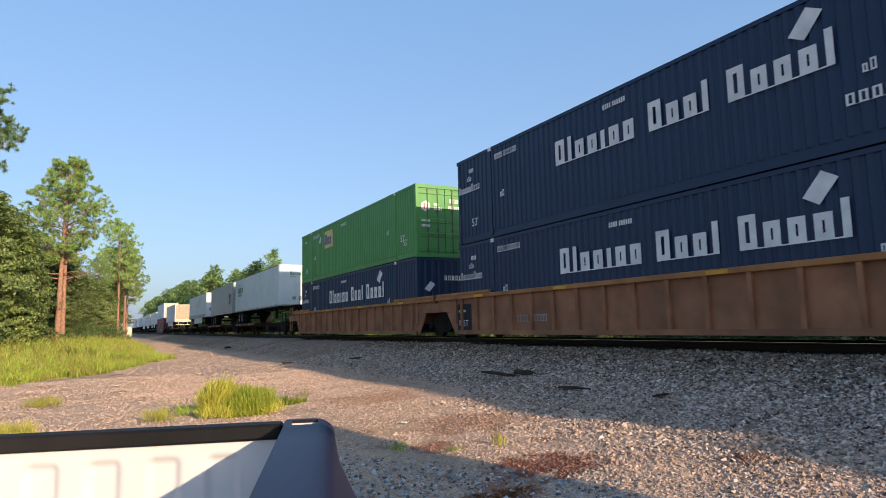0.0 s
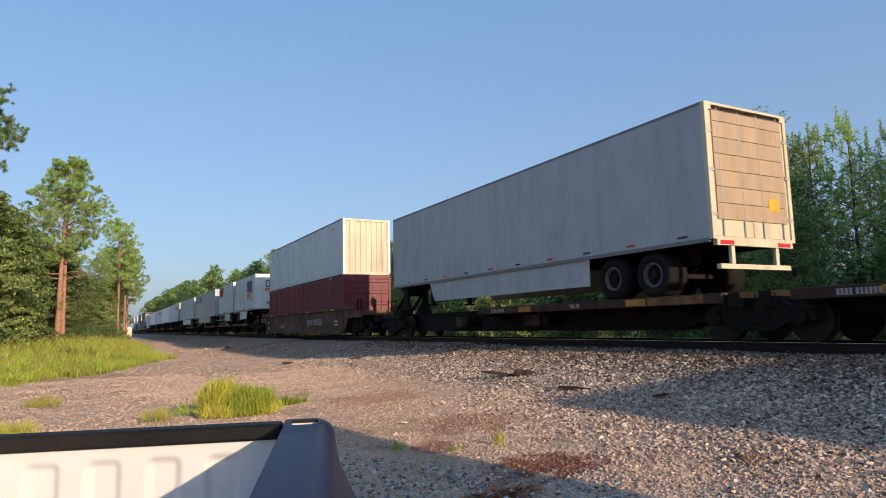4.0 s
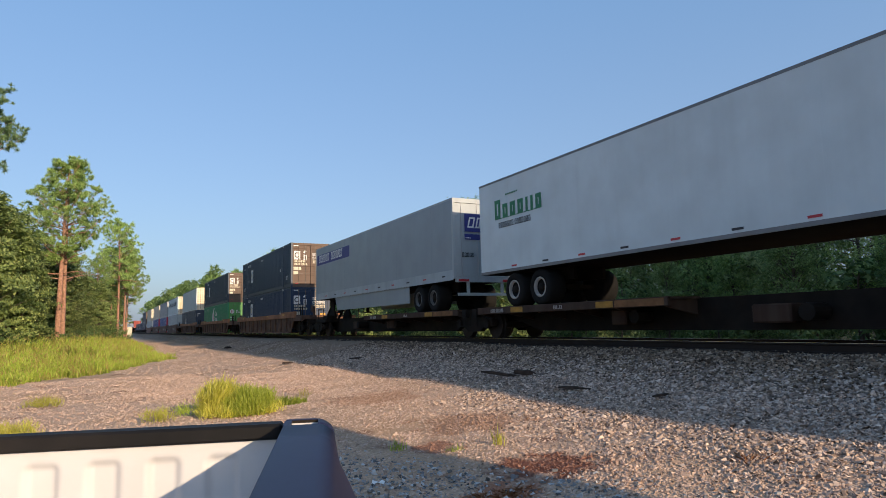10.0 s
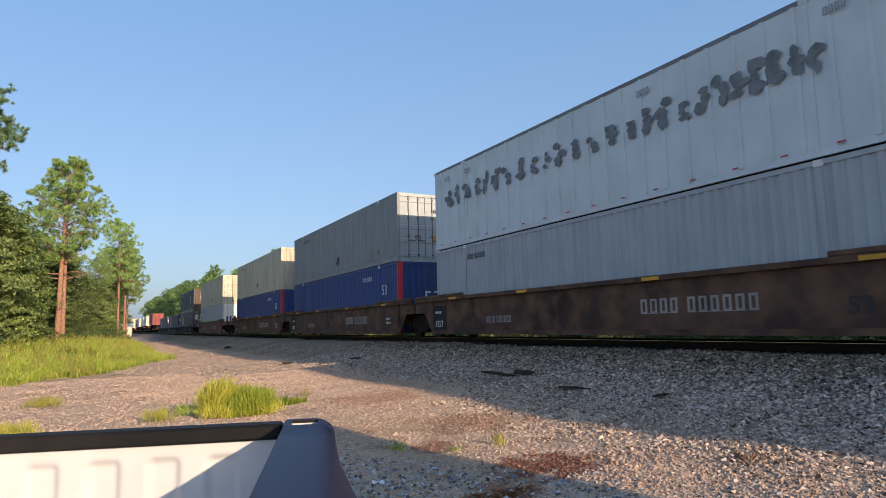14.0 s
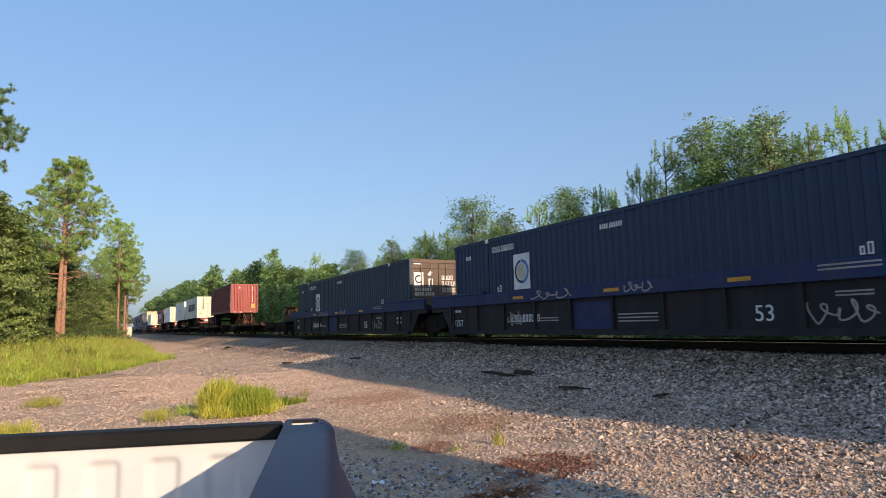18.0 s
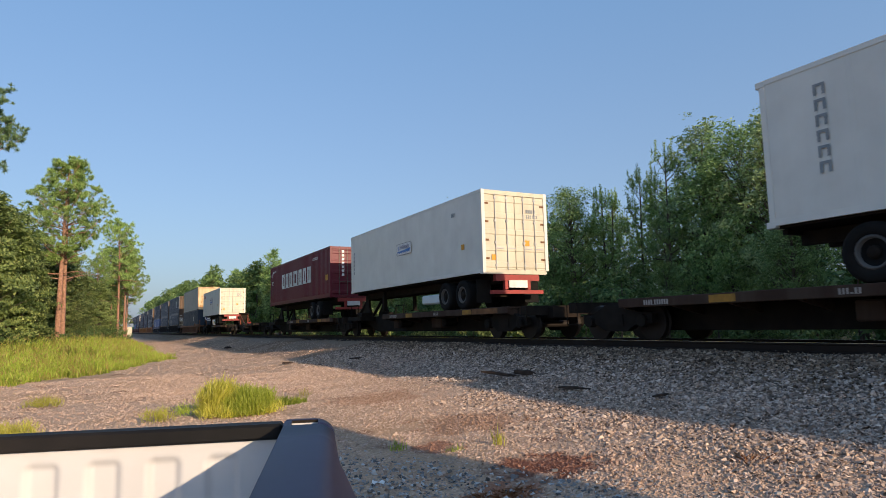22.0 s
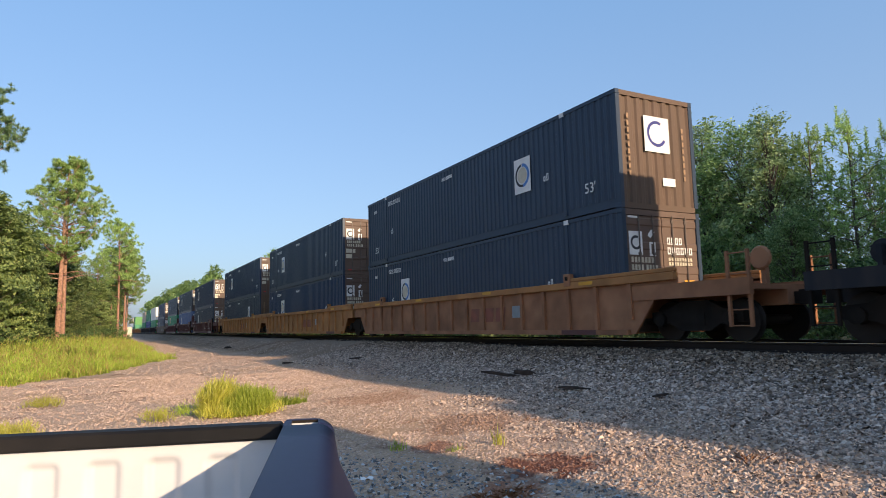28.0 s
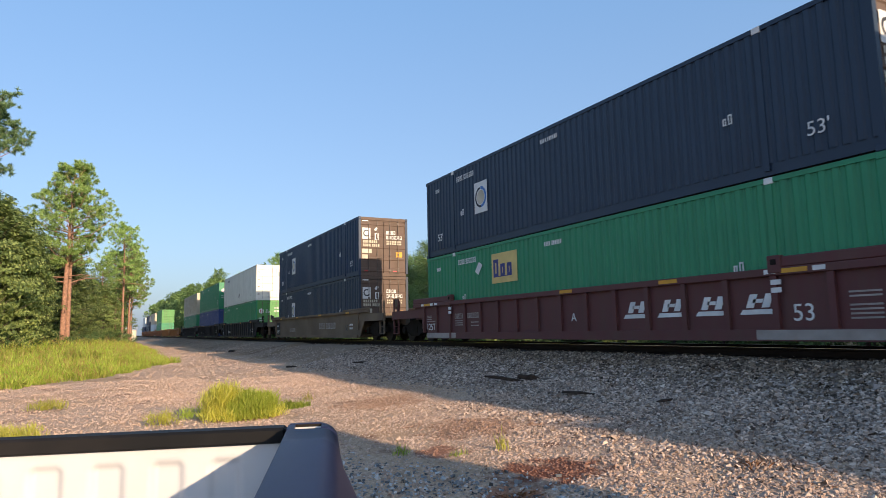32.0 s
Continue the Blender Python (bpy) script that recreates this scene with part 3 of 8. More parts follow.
def trailer(label, L, color, doors_first, H=3.92, floor=1.09, skirt=False, posts="smooth", nose_color=None, wheels="tandem", roof_band=None, deco=(), low_band=None, rim=None, slide=0.0, gap=1.5):
    """A road van trailer. z = 0 under its tyres, y = 0 at the end that leads on the train."""
    c = thing("van_trailer", label, "trailer", "trailers on the train")
    w = W / 2
    t = 0.05
    r = 0.16 if not doors_first else 0.02

    ring = []
    for cx, cy, a0 in ((-w + r, r, 180), (w - r, r, 270)):
        for k in range(7):
            a = radians(a0 + 15 * k)
            ring.append((cx + r * math.cos(a), cy + r * math.sin(a)))
    nose = bmesh.new()
    depth = 0.22
    lo = [nose.verts.new((-w, depth, floor))] + [nose.verts.new((x, y, floor)) for x, y in ring] + [nose.verts.new((w, depth, floor))]
    hi = [nose.verts.new((v.co.x, v.co.y, H)) for v in lo]
    for i in range(len(lo) - 1):
        nose.faces.new((lo[i], lo[i + 1], hi[i + 1], hi[i]))
    nose.faces.new(hi)
    nose.faces.new(lo[::-1])
    bmesh.ops.recalc_face_normals(nose, faces=nose.faces)
    if doors_first:
        nose.free()
        depth = 0.1
        part("rear_frame", cached(("rear_frame", H, floor), lambda: boxes((-w, -w + 0.1, 0, 0.1, floor, H), (w - 0.1, w, 0, 0.1, floor, H),
                                                                          (-w + 0.1, w - 0.1, 0, 0.1, H - 0.16, H), (-w + 0.1, w - 0.1, 0, 0.1, floor - 0.12, floor + 0.06))), nose_color or ALU, c)
        for sx in (-1, 1):
            x0, x1 = sorted((sx * 0.01, sx * (w - 0.11)))
            d = part("door", cached(("door", "t", sx, H), lambda: boxes((x0, x1, 0.03, 0.08, floor + 0.07, H - 0.17))), nose_color or color, c)
            for k in (0.3, 0.95):
                part("locking_bar", cached(("locking_bar", "t", sx, k, H), lambda: rod(bmesh.new(), (sx * k, 0.01, floor), (sx * k, 0.01, H - 0.1), 0.018, 6)), ALU, d)
            for z in (floor + 0.5, (floor + H) / 2, H - 0.6):
                part("hinge", cached(("hinge", sx, z), lambda: boxes((sx * (w - 0.1) - 0.07, sx * (w - 0.1) + 0.07, -0.005, 0.03, z - 0.03, z + 0.03))), ALU, d)
        part("under_ride_bar", cached(("under_ride_bar",), lambda: boxes((-1.1, 1.1, 0.02, 0.12, 0.5, 0.6), (-0.75, -0.65, 0.03, 0.1, 0.6, floor), (0.65, 0.75, 0.03, 0.1, 0.6, floor))), nose_color or BLACK, c)
        for x in (-0.9, 0.9):
            part("tail_lamp", cached(("tail_lamp", x), lambda: boxes((x - 0.2, x + 0.2, -0.01, 0.02, floor - 0.1, floor - 0.02))), REDMARK, c)
    else:
        part("nose", finish("nose", nose), nose_color or color, c)
        for z in (floor + 0.05, H - 0.1):
            part("nose_rail", cached(("nose_rail", z), lambda: boxes((-w + 0.15, w - 0.15, -0.012, 0.01, z - 0.04, z + 0.04))), ALU, c)
        part("gladhand_box", cached(("gladhand_box",), lambda: boxes((-0.35, -0.1, -0.05, 0, 1.5, 1.7), (0.1, 0.3, -0.04, 0, 1.45, 1.75))), GREY, c)
    low_h = 0.3 if low_band is SILVER else 0.38 if low_band is BANDGREY else 0.035
    sheet = sheet_of(posts, L - depth, H - floor - 0.09)
    part("side_wall", sheet, color, c, m=Matrix.Translation((-w, depth, floor + 0.03)))
    part("side_wall", sheet, color, c, m=Matrix.Translation((w, L, floor + 0.03)) @ FLIP)
    part("roof", cached(("roof", "t", L, H, depth), lambda: boxes((-w + 0.01, w - 0.01, depth, L, H - 0.06, H - 0.01))), WHITE, c)
    part("floor_pan", cached(("floor_pan", L, floor, depth), lambda: boxes((-w + 0.04, w - 0.04, depth, L, floor - 0.05, floor + 0.02))), BLACK, c)
    part("end_wall", cached(("end_wall", "t", L, H, floor), lambda: boxes((-w, w, L - 0.03, L, floor, H - 0.1))), color, c)
    for x0, x1 in ((-w - 0.006, -w + 0.03), (w - 0.03, w + 0.006)):
        part("top_rail", cached(("top_rail", "t", L, H, x0, depth), lambda: boxes((x0, x1, depth, L, H - 0.065, H))), roof_band or RAILGREY, c)
        part("bottom_rail", cached(("bottom_rail", "t", L, floor, x0, depth, low_h), lambda: boxes((x0, x1, depth, L, floor - 0.05, floor + low_h))), low_band or RAILGREY, c)
    for k in range(int(L / gap)):
        part("reflector", cached(("reflector",), lambda: boxes((-0.13, 0.13, 0, 0.05, 0, 0.004))), REDMARK if k % 2 else DARKMARK, c, m=on_side(gap / 2 + k * gap, floor + 0.085, -w - (0.036 if posts == "plate" else 0.007)))
    axle_ys = ([1.7, 2.95] if doors_first else [L - 2.95, L - 1.7]) if wheels == "tandem" else ([1.1] if doors_first else [L - 1.1])
    axle_ys = [y + (slide if doors_first else -slide) for y in axle_ys]
    for y in axle_ys:
        part("axle", cached(("axle", y), lambda: boxes((-0.95, 0.95, y - 0.07, y + 0.07, 0.43, 0.57))), BLACK, c)
        for x in (-0.95, 0.95):
            road_wheel(c, x, y, rim=rim)
    ym = sum(axle_ys) / len(axle_ys)
    for x in (-0.5, 0.5):
        part("slider_rail", cached(("slider_rail", ym, x), lambda: boxes((x - 0.06, x + 0.06, ym - 1.3, ym + 1.3, 0.7, floor - 0.05))), BLACK, c)
    yl = L - 2.6 if doors_first else 2.6
    for x in (-0.8, 0.8):
        part("landing_leg", cached(("landing_leg", "t", x, yl), lambda: boxes((x - 0.07, x + 0.07, yl - 0.07, yl + 0.07, 0.3, floor), (x - 0.14, x + 0.14, yl - 0.16, yl + 0.16, 0.25, 0.3))), BLACK, c)
    part("landing_brace", cached(("landing_brace", yl), lambda: rod(rod(bmesh.new(), (-0.8, yl, 0.6), (0.8, yl, 1.1), 0.03), (0.8, yl, 0.6), (-0.8, yl, 1.1), 0.03)), BLACK, c)
    if skirt:
        y0, y1 = (axle_ys[-1] + 0.8, yl - 0.6) if doors_first else (yl + 0.6, axle_ys[0] - 0.8)
        for x in (-w + 0.06, w - 0.06):
            part("side_skirt", cached(("side_skirt", y0, y1, x, floor), lambda: prism(bmesh.new(), [(y0, floor - 0.05), (y0 + (0.35 if not doors_first else 0.0), 0.38), (y1 - (0.35 if doors_first else 0.0), 0.38), (y1, floor - 0.05)], x - 0.012, x + 0.012)), color, c, "aerodynamic side skirt")
    for fn in deco:
        fn(c, L, H)
    return c


def t_panel(y, z, w, h, material, pattern=None, bar_mat=None, size=None, front=False):
    """A flat sign panel with its lettering as blocks, on the near wall or the leading end."""
    def fn(c, L, H):
        mm = on_front(y, z, -0.003) if front else on_side(y, z, -W / 2 - 0.006)
        base = c
        if material is not None:
            base = part("name_panel", cached(("name_panel", "t", w, h), lambda: boxes((0, w, 0, h, 0, 0.004), bev=0.001)), material, c, m=mm)
            mm = Matrix.Translation((w * 0.06, h * 0.22, 0.004))
        if pattern:
            bars_part(base, "lettering", pattern, size or h * 0.56, bar_mat or MARK, mm)
    return fn


# ---- railway bogie and cars ----
def bogie(parent, y):
    """Two wheelsets, side frames and bolster, as parts of a car."""
    for x in (-1.0, 1.0):
        def side():
            bm = prism(bmesh.new(), [(-1.15, 0.62), (-0.72, 0.66), (-0.34, 0.84), (0.34, 0.84), (0.72, 0.66), (1.15, 0.62), (1.15, 0.40),
                                     (0.62, 0.36), (0.36, 0.22), (-0.36, 0.22), (-0.62, 0.36), (-1.15, 0.40)], x - 0.09, x + 0.09)
            s = -1 if x < 0 else 1
            for yy in (-0.88, 0.88):
                disc(bm, yy, 0.46, [(x, 0.15), (x + 0.17 * s, 0.15), (x + 0.18 * s, 0.1)], 10)
            box(bm, x + 0.09 * s - 0.02, x + 0.09 * s + 0.02, -0.26, 0.26, 0.34, 0.62)
            return bm
        part("side_frame", cached(("side_frame", x), side), BLACK, parent, m=Matrix.Translation((0, y, 0)))
    for yy in (-0.88, 0.88):
        part("wheelset", cached(("wheelset",), lambda: disc(bmesh.new(), 0, 0, [(-0.85, 0.08), (-0.82, 0.36), (-0.81, 0.42), (-0.72, 0.42), (-0.69, 0.45), (-0.67, 0.45), (-0.66, 0.1),
                                                                                       (0.66, 0.1), (0.67, 0.45), (0.69, 0.45), (0.72, 0.42), (0.81, 0.42), (0.82, 0.36), (0.85, 0.08)], 24), False), WHEELSTEEL, parent,
                  m=Matrix.Translation((0, y + yy, 0.42)))
    part("bolster", cached(("bolster", "b"), lambda: boxes((-1.05, 1.05, -0.22, 0.22, 0.5, 0.82))), BLACK, parent, m=Matrix.Translation((0, y, 0)))


def well_car(label, L, color, chord, gap_front, gap_rear, ribs=True, top=1.42, end_marks=True, name_bars=None, group="well cars", chord_h=0.12, rib_row=(0.25, 15.85, 17), style="", tag=True):
    """A well car for one stack. y = 0 at the container's front end; the end platforms reach half way into the gaps."""
    c = thing("well_car", label, "rail car", group)
    w = W / 2 + 0.17
    bot = 0.16
    y0, y1 = -0.25, L + 0.25
    maroon = style == "maroon"
    cap_h = 0.19 if maroon else 0.1
    ends = (-0.12 if maroon else y0 - 1.3, y1 + (0.8 if maroon else 1.3))
    front_edge = [(-0.12, bot)] if maroon else [(y0 - 1.3, min(1.0, top - 0.14)), (y0 - 0.7, min(0.96, top - 0.16)), (y0 - 0.05, bot)]
    rear_edge = [(15.98, bot), (16.3, 0.96), (ends[1], 1.0)] if maroon else [(y1 + 0.05, bot), (y1 + 0.7, min(0.96, top - 0.16)), (y1 + 1.3, min(1.0, top - 0.14))]
    for s in (-1, 1):
        xo, xi = s * w, s * (W / 2 + 0.03)
        a, b = sorted((xi, xi + s * 0.05))
        side = part("side_sheet", cached(("side_sheet", L, s, top, style), lambda: prism(bmesh.new(), [(ends[0], top - 0.1)] + front_edge + rear_edge + [(ends[1], top - 0.1)], a, b)), color, c)
        a, b = sorted((xi, xo))
        part("top_chord", cached(("top_chord", L, s, top, chord_h, style), lambda: boxes((a, b, ends[0], ends[1], top - chord_h, top), bev=0.012)), chord, c)
        part("bottom_chord", cached(("bottom_chord", L, s, style), lambda: boxes((a, b, y0 + 0.14, y1 - 0.4, bot - 0.02, bot + 0.19)) if maroon else boxes((a, b, y0 + 0.1, y1 - 0.1, bot - 0.02, bot + 0.1))), color, c)
        for yy0, yy1 in ((ends[0], y0 + 2.2), (y1 - 2.2, ends[1])):
            part("chord_cap", cached(("chord_cap", s, yy0, top, cap_h), lambda: boxes((a + 0.01, b, yy0, yy1, top, top + cap_h), bev=0.02)), chord, c)
        if ribs and s > 0:
            tagged(part("far_side_ribs", cached(("far_side_ribs", L, top, chord_h), lambda: boxes(*[(xi + 0.04, xo - 0.015, y0 + 1.75 + k * (y1 - y0 - 3.5) / 16 - 0.035, y0 + 1.75 + k * (y1 - y0 - 3.5) / 16 + 0.035, bot + 0.1, top - chord_h) for k in range(17)])), color, c), kind="stuff")
        elif ribs:
            r0, r1, n = rib_row
            rw = 0.06 if maroon else 0.05 if color in (WELLTAN, WELLTAN2) else 0.035
            for k in range(n):
                yy = r0 + k * (r1 - r0) / (n - 1)
                ra, rb = sorted((xi + s * 0.04, xo - s * 0.015))
                part("rib", cached(("rib", s, top, chord_h, rw), lambda: boxes((ra, rb, -rw, rw, bot + (0.19 if maroon else 0.1), top - chord_h))), color, c, m=Matrix.Translation((0, yy, 0)))
    for ya, yb in ((0.0, 2.0), (L - 2.0, L), (L / 2 - 0.5, L / 2 + 0.5)):
        part("well_floor", cached(("well_floor", ya, yb), lambda: boxes((-W / 2, W / 2, ya, yb, bot, bot + 0.03))), color, c)
    for k in range(6):
        part("cross_tie", cached(("cross_tie", "well"), lambda: boxes((-W / 2, W / 2, -0.12, 0.12, bot, bot + 0.03))), color, c, m=Matrix.Translation((0, 2.6 + k * (L - 5.2) / 5, 0)))
    for e, g in ((0, gap_front), (1, gap_rear)):
        h = g / 2
        single = g > 5
        T = Matrix.Identity(4) if e == 0 else Matrix.Translation((0, L, 0)) @ FLIP
        end = -h + (0.35 if single else 0.02)
        part("end_platform", cached(("end_platform", end), lambda: boxes((-1.35, 1.35, end, -0.2, 1.0, 1.1), (-0.3, 0.3, end, 0.0, 0.7, 1.0), (-1.4, -1.28, end, -0.2, 0.9, 1.22), (1.28, 1.4, end, -0.2, 0.9, 1.22))), color, c, m=T)
        part("bulkhead", cached(("bulkhead", top), lambda: boxes((-w + 0.03, w - 0.03, -0.28, -0.14, 0.5, top - 0.12))), color, c, m=T)
        if single:
            part("coupler", cached(("coupler", end), lambda: boxes((-0.1, 0.1, end - 0.38, end, 0.72, 0.95), (-0.18, 0.18, end - 0.38, end - 0.15, 0.7, 0.98))), BLACK, c, m=T)
            for x in (-1.32, 1.32):
                part("ladder", cached(("ladder", x, end), lambda: ladder_bm(x, end)), BLACK if color in (WELLBROWN, WELLDARK, WELLRED) else color, c, "ladder and grab irons", m=T)
            part("hand_brake", cached(("hand_brake", end), lambda: disc(boxes((-0.62, -0.5, end + 0.2, end + 0.3, 1.1, 1.75)), end + 0.25, 1.62, [(-0.7, 0.2), (-0.66, 0.24), (-0.64, 0.06)], 14)), color, c, m=T)
            yb = end + 1.55
            bogie_at = (yb if e == 0 else L - yb)
            bogie(c, bogie_at)
        elif e == 0:
            bogie(c, -h)
    x = -w + 0.012
    xs = -W / 2 - 0.085
    if end_marks:
        for yy in (1.6, 4.4, 7.8, 15.9) if maroon else (5.0, 8.4, 12.2) if style == "blue" else (1.2, L * 0.36, L * 0.66, L - 1.4):
            part("reflector", cached(("reflector", "y"), lambda: boxes((-0.25, 0.25, 0.015, 0.095, 0, 0.004))), YELLOW, c, m=on_side(yy, top - (0.24 if style == "blue" else 0.12), -w - 0.001))
    if tag:
        link_mesh("length_mark", words("53", 0.42), MARK if color in (WELLMAROON, WELLDARK, WELLBLUE) else DARKMARK, c, "stencilled length mark", on_side(4.8 if style == "blue" else 1.74, 0.40 if style == "blue" else 0.49, xs))
    if maroon:
        return maroon_fittings(c, L, w, xs, top, gap_front)
    if style == "blue":
        blue_fittings(c, w, xs, top)
    if style == "tan":
        for y in (1.9, L - 1.9):
            lock_fitting(c, y, w, top, color)
        part("painted_panel", cached(("painted_panel", "pale"), lambda: boxes((0, 0.48, 0, 0.34, 0, 0.003))), GREY, c, "faded pale panel", m=on_side(4.55, 0.62, xs + 0.002))
        for y in (6.93, 6.1, 5.45):
            part("lettering", cached(("faded_block",), lambda: slanted(0.5, 0.42, 0.06)), FADEDRED, c, "faded red letter block", m=on_side(y, 0.52, xs))
        part("sill_patch", cached(("sill_patch",), lambda: boxes((0, 1.3, 0, 0.11, 0, 0.004))), WELLMAROON, c, "dark red patch on the sill", m=on_side(2.2, 0.145, -w - 0.001))
    if style in ("tan", "brown"):
        return c
    part("load_plate", cached(("load_plate", "w"), lambda: boxes((-0.45, 0.45, 0, 0.85, 0, 0.01))), WELLDARK, c, m=on_side(L - 0.35, 0.28, xs + 0.004))
    link_mesh("load_mark", words("125T", 0.30), MARK, c, "stencilled load mark", on_side(L + 0.02, 0.40, xs - 0.012))
    bars_part(c, "marking", "XXXXXX XXX", 0.08, MARK, on_side(L + 0.0, 0.86, xs - 0.012))
    if style == "rust":
        lock_fitting(c, 1.7, w, top, WELLTAN)
        return c
    bars_part(c, "marking", "XXXX XXXXXX", 0.2, MARK if color in (WELLMAROON, WELLDARK, WELLBLUE) else DECKMARK if color is not WELLTAN2 else DARKMARK, on_side(L - 3.4, 0.5, xs))
    if not ribs:
        bars_part(c, "lettering", "XXXX XXXXXX", 0.32, DECKMARK, on_side(6.2, 0.6, xs), 2.9)
    if name_bars:
        bars_part(c, "lettering", name_bars, 0.3, MARK, on_side(6.05, 0.6, xs), 3.6)
    bars_part(c, "marking", "XXXXXX XX", 0.09, MARK, on_side(1.1, 0.72, xs))
    bars_part(c, "marking", "XXXX XXXX", 0.09, MARK, on_side(1.1, 0.55, xs))
    return c


def lock_fitting(c, y, w, top, color):
    part("lock_fitting", cached(("lock_fitting", w, top), lambda: boxes((-w - 0.02, -w + 0.12, -0.13, 0.13, top - 0.1, top + 0.22), bev=0.015)), color, c, m=Matrix.Translation((0, y, 0)))
    # flat black plate for the hole: its shaded inside is only colour
    part("lock_hole", cached(("lock_hole",), lambda: boxes((-0.055, 0.055, -0.05, 0.05, 0, 0.005))), BLACK, c, m=on_side(y, top + 0.1, -w - 0.021))


def maroon_fittings(c, L, w, xs, top, gap_front):
    """Stencils, white sill stripes, reflectors, lock boxes, ladder and guide posts of the maroon cars."""
    for y in (1.95, 14.15):
        lock_fitting(c, y, w, top, WELLMAROON)
        for z in (0.99, 1.13):
            part("tag", cached(("tag", "m"), lambda: boxes((-0.1, 0.1, 0, 0.09, 0, 0.004))), MARK, c, m=on_side(y, z, -w + 0.008))
    for y, wide in ((2.4, 2.3), (15.93, 1.72), (14.05, 0.3)):
        part("sill_stripe", cached(("sill_stripe", wide), lambda: boxes((0, wide, 0, 0.17, 0, 0.004))), DECKMARK, c, "worn white stripe", m=on_side(y, 0.165, -w - 0.001))
    for y in (16.3, 15.55, 15.2, 1.15, 2.05):
        part("reflector", cached(("reflector", "w"), lambda: boxes((-0.11, 0.11, 0.015, 0.095, 0, 0.004))), MARK, c, m=on_side(y, top - 0.12, -w - 0.001))
    link_mesh("load_mark", words("125T", 0.34), MARK, c, "stencilled load mark", on_side(16.11, 0.44, xs - 0.004))
    link_mesh("unit_mark", words("A", 0.3), MARK, c, "stencilled unit letter", on_side(7.72, 0.6, xs - 0.004))
    part("stencil_line", cached(("stencil_line", 0.7), lambda: boxes((0, 0.7, 0, 0.03, 0, 0.004))), DECKMARK, c, m=on_side(16.08, 0.74, xs))
    for z in (0.82, 0.88, 0.94):
        part("stencil_line", cached(("stencil_line", 0.38), lambda: boxes((0, 0.38, 0, 0.025, 0, 0.004))), DECKMARK, c, m=on_side(16.08, z, xs))
    for z in (0.58, 0.65, 0.72):
        part("stencil_line", cached(("stencil_line", 0.6), lambda: boxes((0, 0.6, 0, 0.028, 0, 0.004))), DECKMARK, c, m=on_side(13.9, z, xs))
    bars_part(c, "marking", "XXXX", 0.17, DECKMARK, on_side(13.93, 0.81, xs), 0.62)
    bars_part(c, "marking", "XXXXXX", 0.17, DECKMARK, on_side(13.07, 0.81, xs), 0.72)
    for z, wide in ((0.55, 0.5), (0.66, 0.62)):
        part("stencil_line", cached(("stencil_line", wide), lambda: boxes((0, wide, 0, 0.03, 0, 0.004))), DECKMARK, c, m=on_side(12.85, z, xs))
    for z in (0.5, 0.57, 0.64, 0.71, 0.85, 0.92):
        part("stencil_line", cached(("stencil_line", 0.5), lambda: boxes((0, 0.5, 0, 0.025, 0, 0.004))), DECKMARK, c, m=on_side(0.75, z, xs))
    for k in range(4):
        y = 5.84 - k * 1.02
        part("name_stripe", cached(("name_stripe",), lambda: slanted(0.74, 0.09, 0.07)), MARK, c, m=on_side(y, 0.62, xs))
        part("lettering", cached(("name_block",), lambda: slanted(0.16, 0.25, 0.1)), MARK, c, m=on_side(y - 0.14, 0.74, xs))
        part("lettering", cached(("name_block",), lambda: slanted(0.16, 0.25, 0.1)), MARK, c, m=on_side(y - 0.46, 0.74, xs))
        part("lettering", cached(("name_bridge",), lambda: slanted(0.2, 0.07, 0.03)), MARK, c, m=on_side(y - 0.28, 0.83, xs))
    part("ladder", cached(("ladder", "maroon"), lambda: ladder_bm(-w + 0.05, -0.7)), BLACK, c, "ladder and grab irons")
    if gap_front < 5:
        for x in (-1.15, 1.15):
            post = part("guide_post", cached(("guide_post",), lambda: boxes((-0.25, 0.25, -1.72, -1.66, 1.0, 2.45), (-0.25, 0.25, -1.18, -1.12, 1.0, 2.45), (-0.22, -0.18, -1.66, -1.18, 1.0, 2.35), (0.18, 0.22, -1.66, -1.18, 1.0, 2.35), (-0.25, 0.25, -1.72, -1.12, 0.95, 1.02))), WELLMAROON, c, "tall maroon guide post", m=Matrix.Translation((x, 0, 0)))
            for z in (1.45, 1.75, 2.05, 2.3):
                part("tag", cached(("tag", "p"), lambda: boxes((-0.07, 0.07, 0, 0.11, 0, 0.004))), MARK, post, m=on_front(0.08, z, -1.721))
            part("tag", cached(("tag", "q"), lambda: boxes((-0.12, 0.12, 0, 0.22, 0, 0.004))), DECKMARK, post, m=on_side(-1.42, 1.75, -0.221))
        part("end_gear", cached(("end_gear",), lambda: boxes((-1.4, -0.7, -1.3, -0.75, 0.55, 1.0), (-1.38, -1.2, -0.75, -0.3, 0.6, 0.75), (-1.3, -0.9, -1.0, -0.8, 1.1, 1.45))), BLACK, c)
    return c


def slanted(wide, h, lean):
    """A leaning bar in the x-y plane."""
    bm = bmesh.new()
    pts = ((0, 0), (wide, 0), (wide + lean, h), (lean, h))
    lo = [bm.verts.new((x, y, 0)) for x, y in pts]
    hi = [bm.verts.new((x, y, 0.004)) for x, y in pts]
    bm.faces.new(hi)
    for i in range(4):
        bm.faces.new((lo[i], lo[(i + 1) % 4], hi[(i + 1) % 4], hi[i]))
    return bm


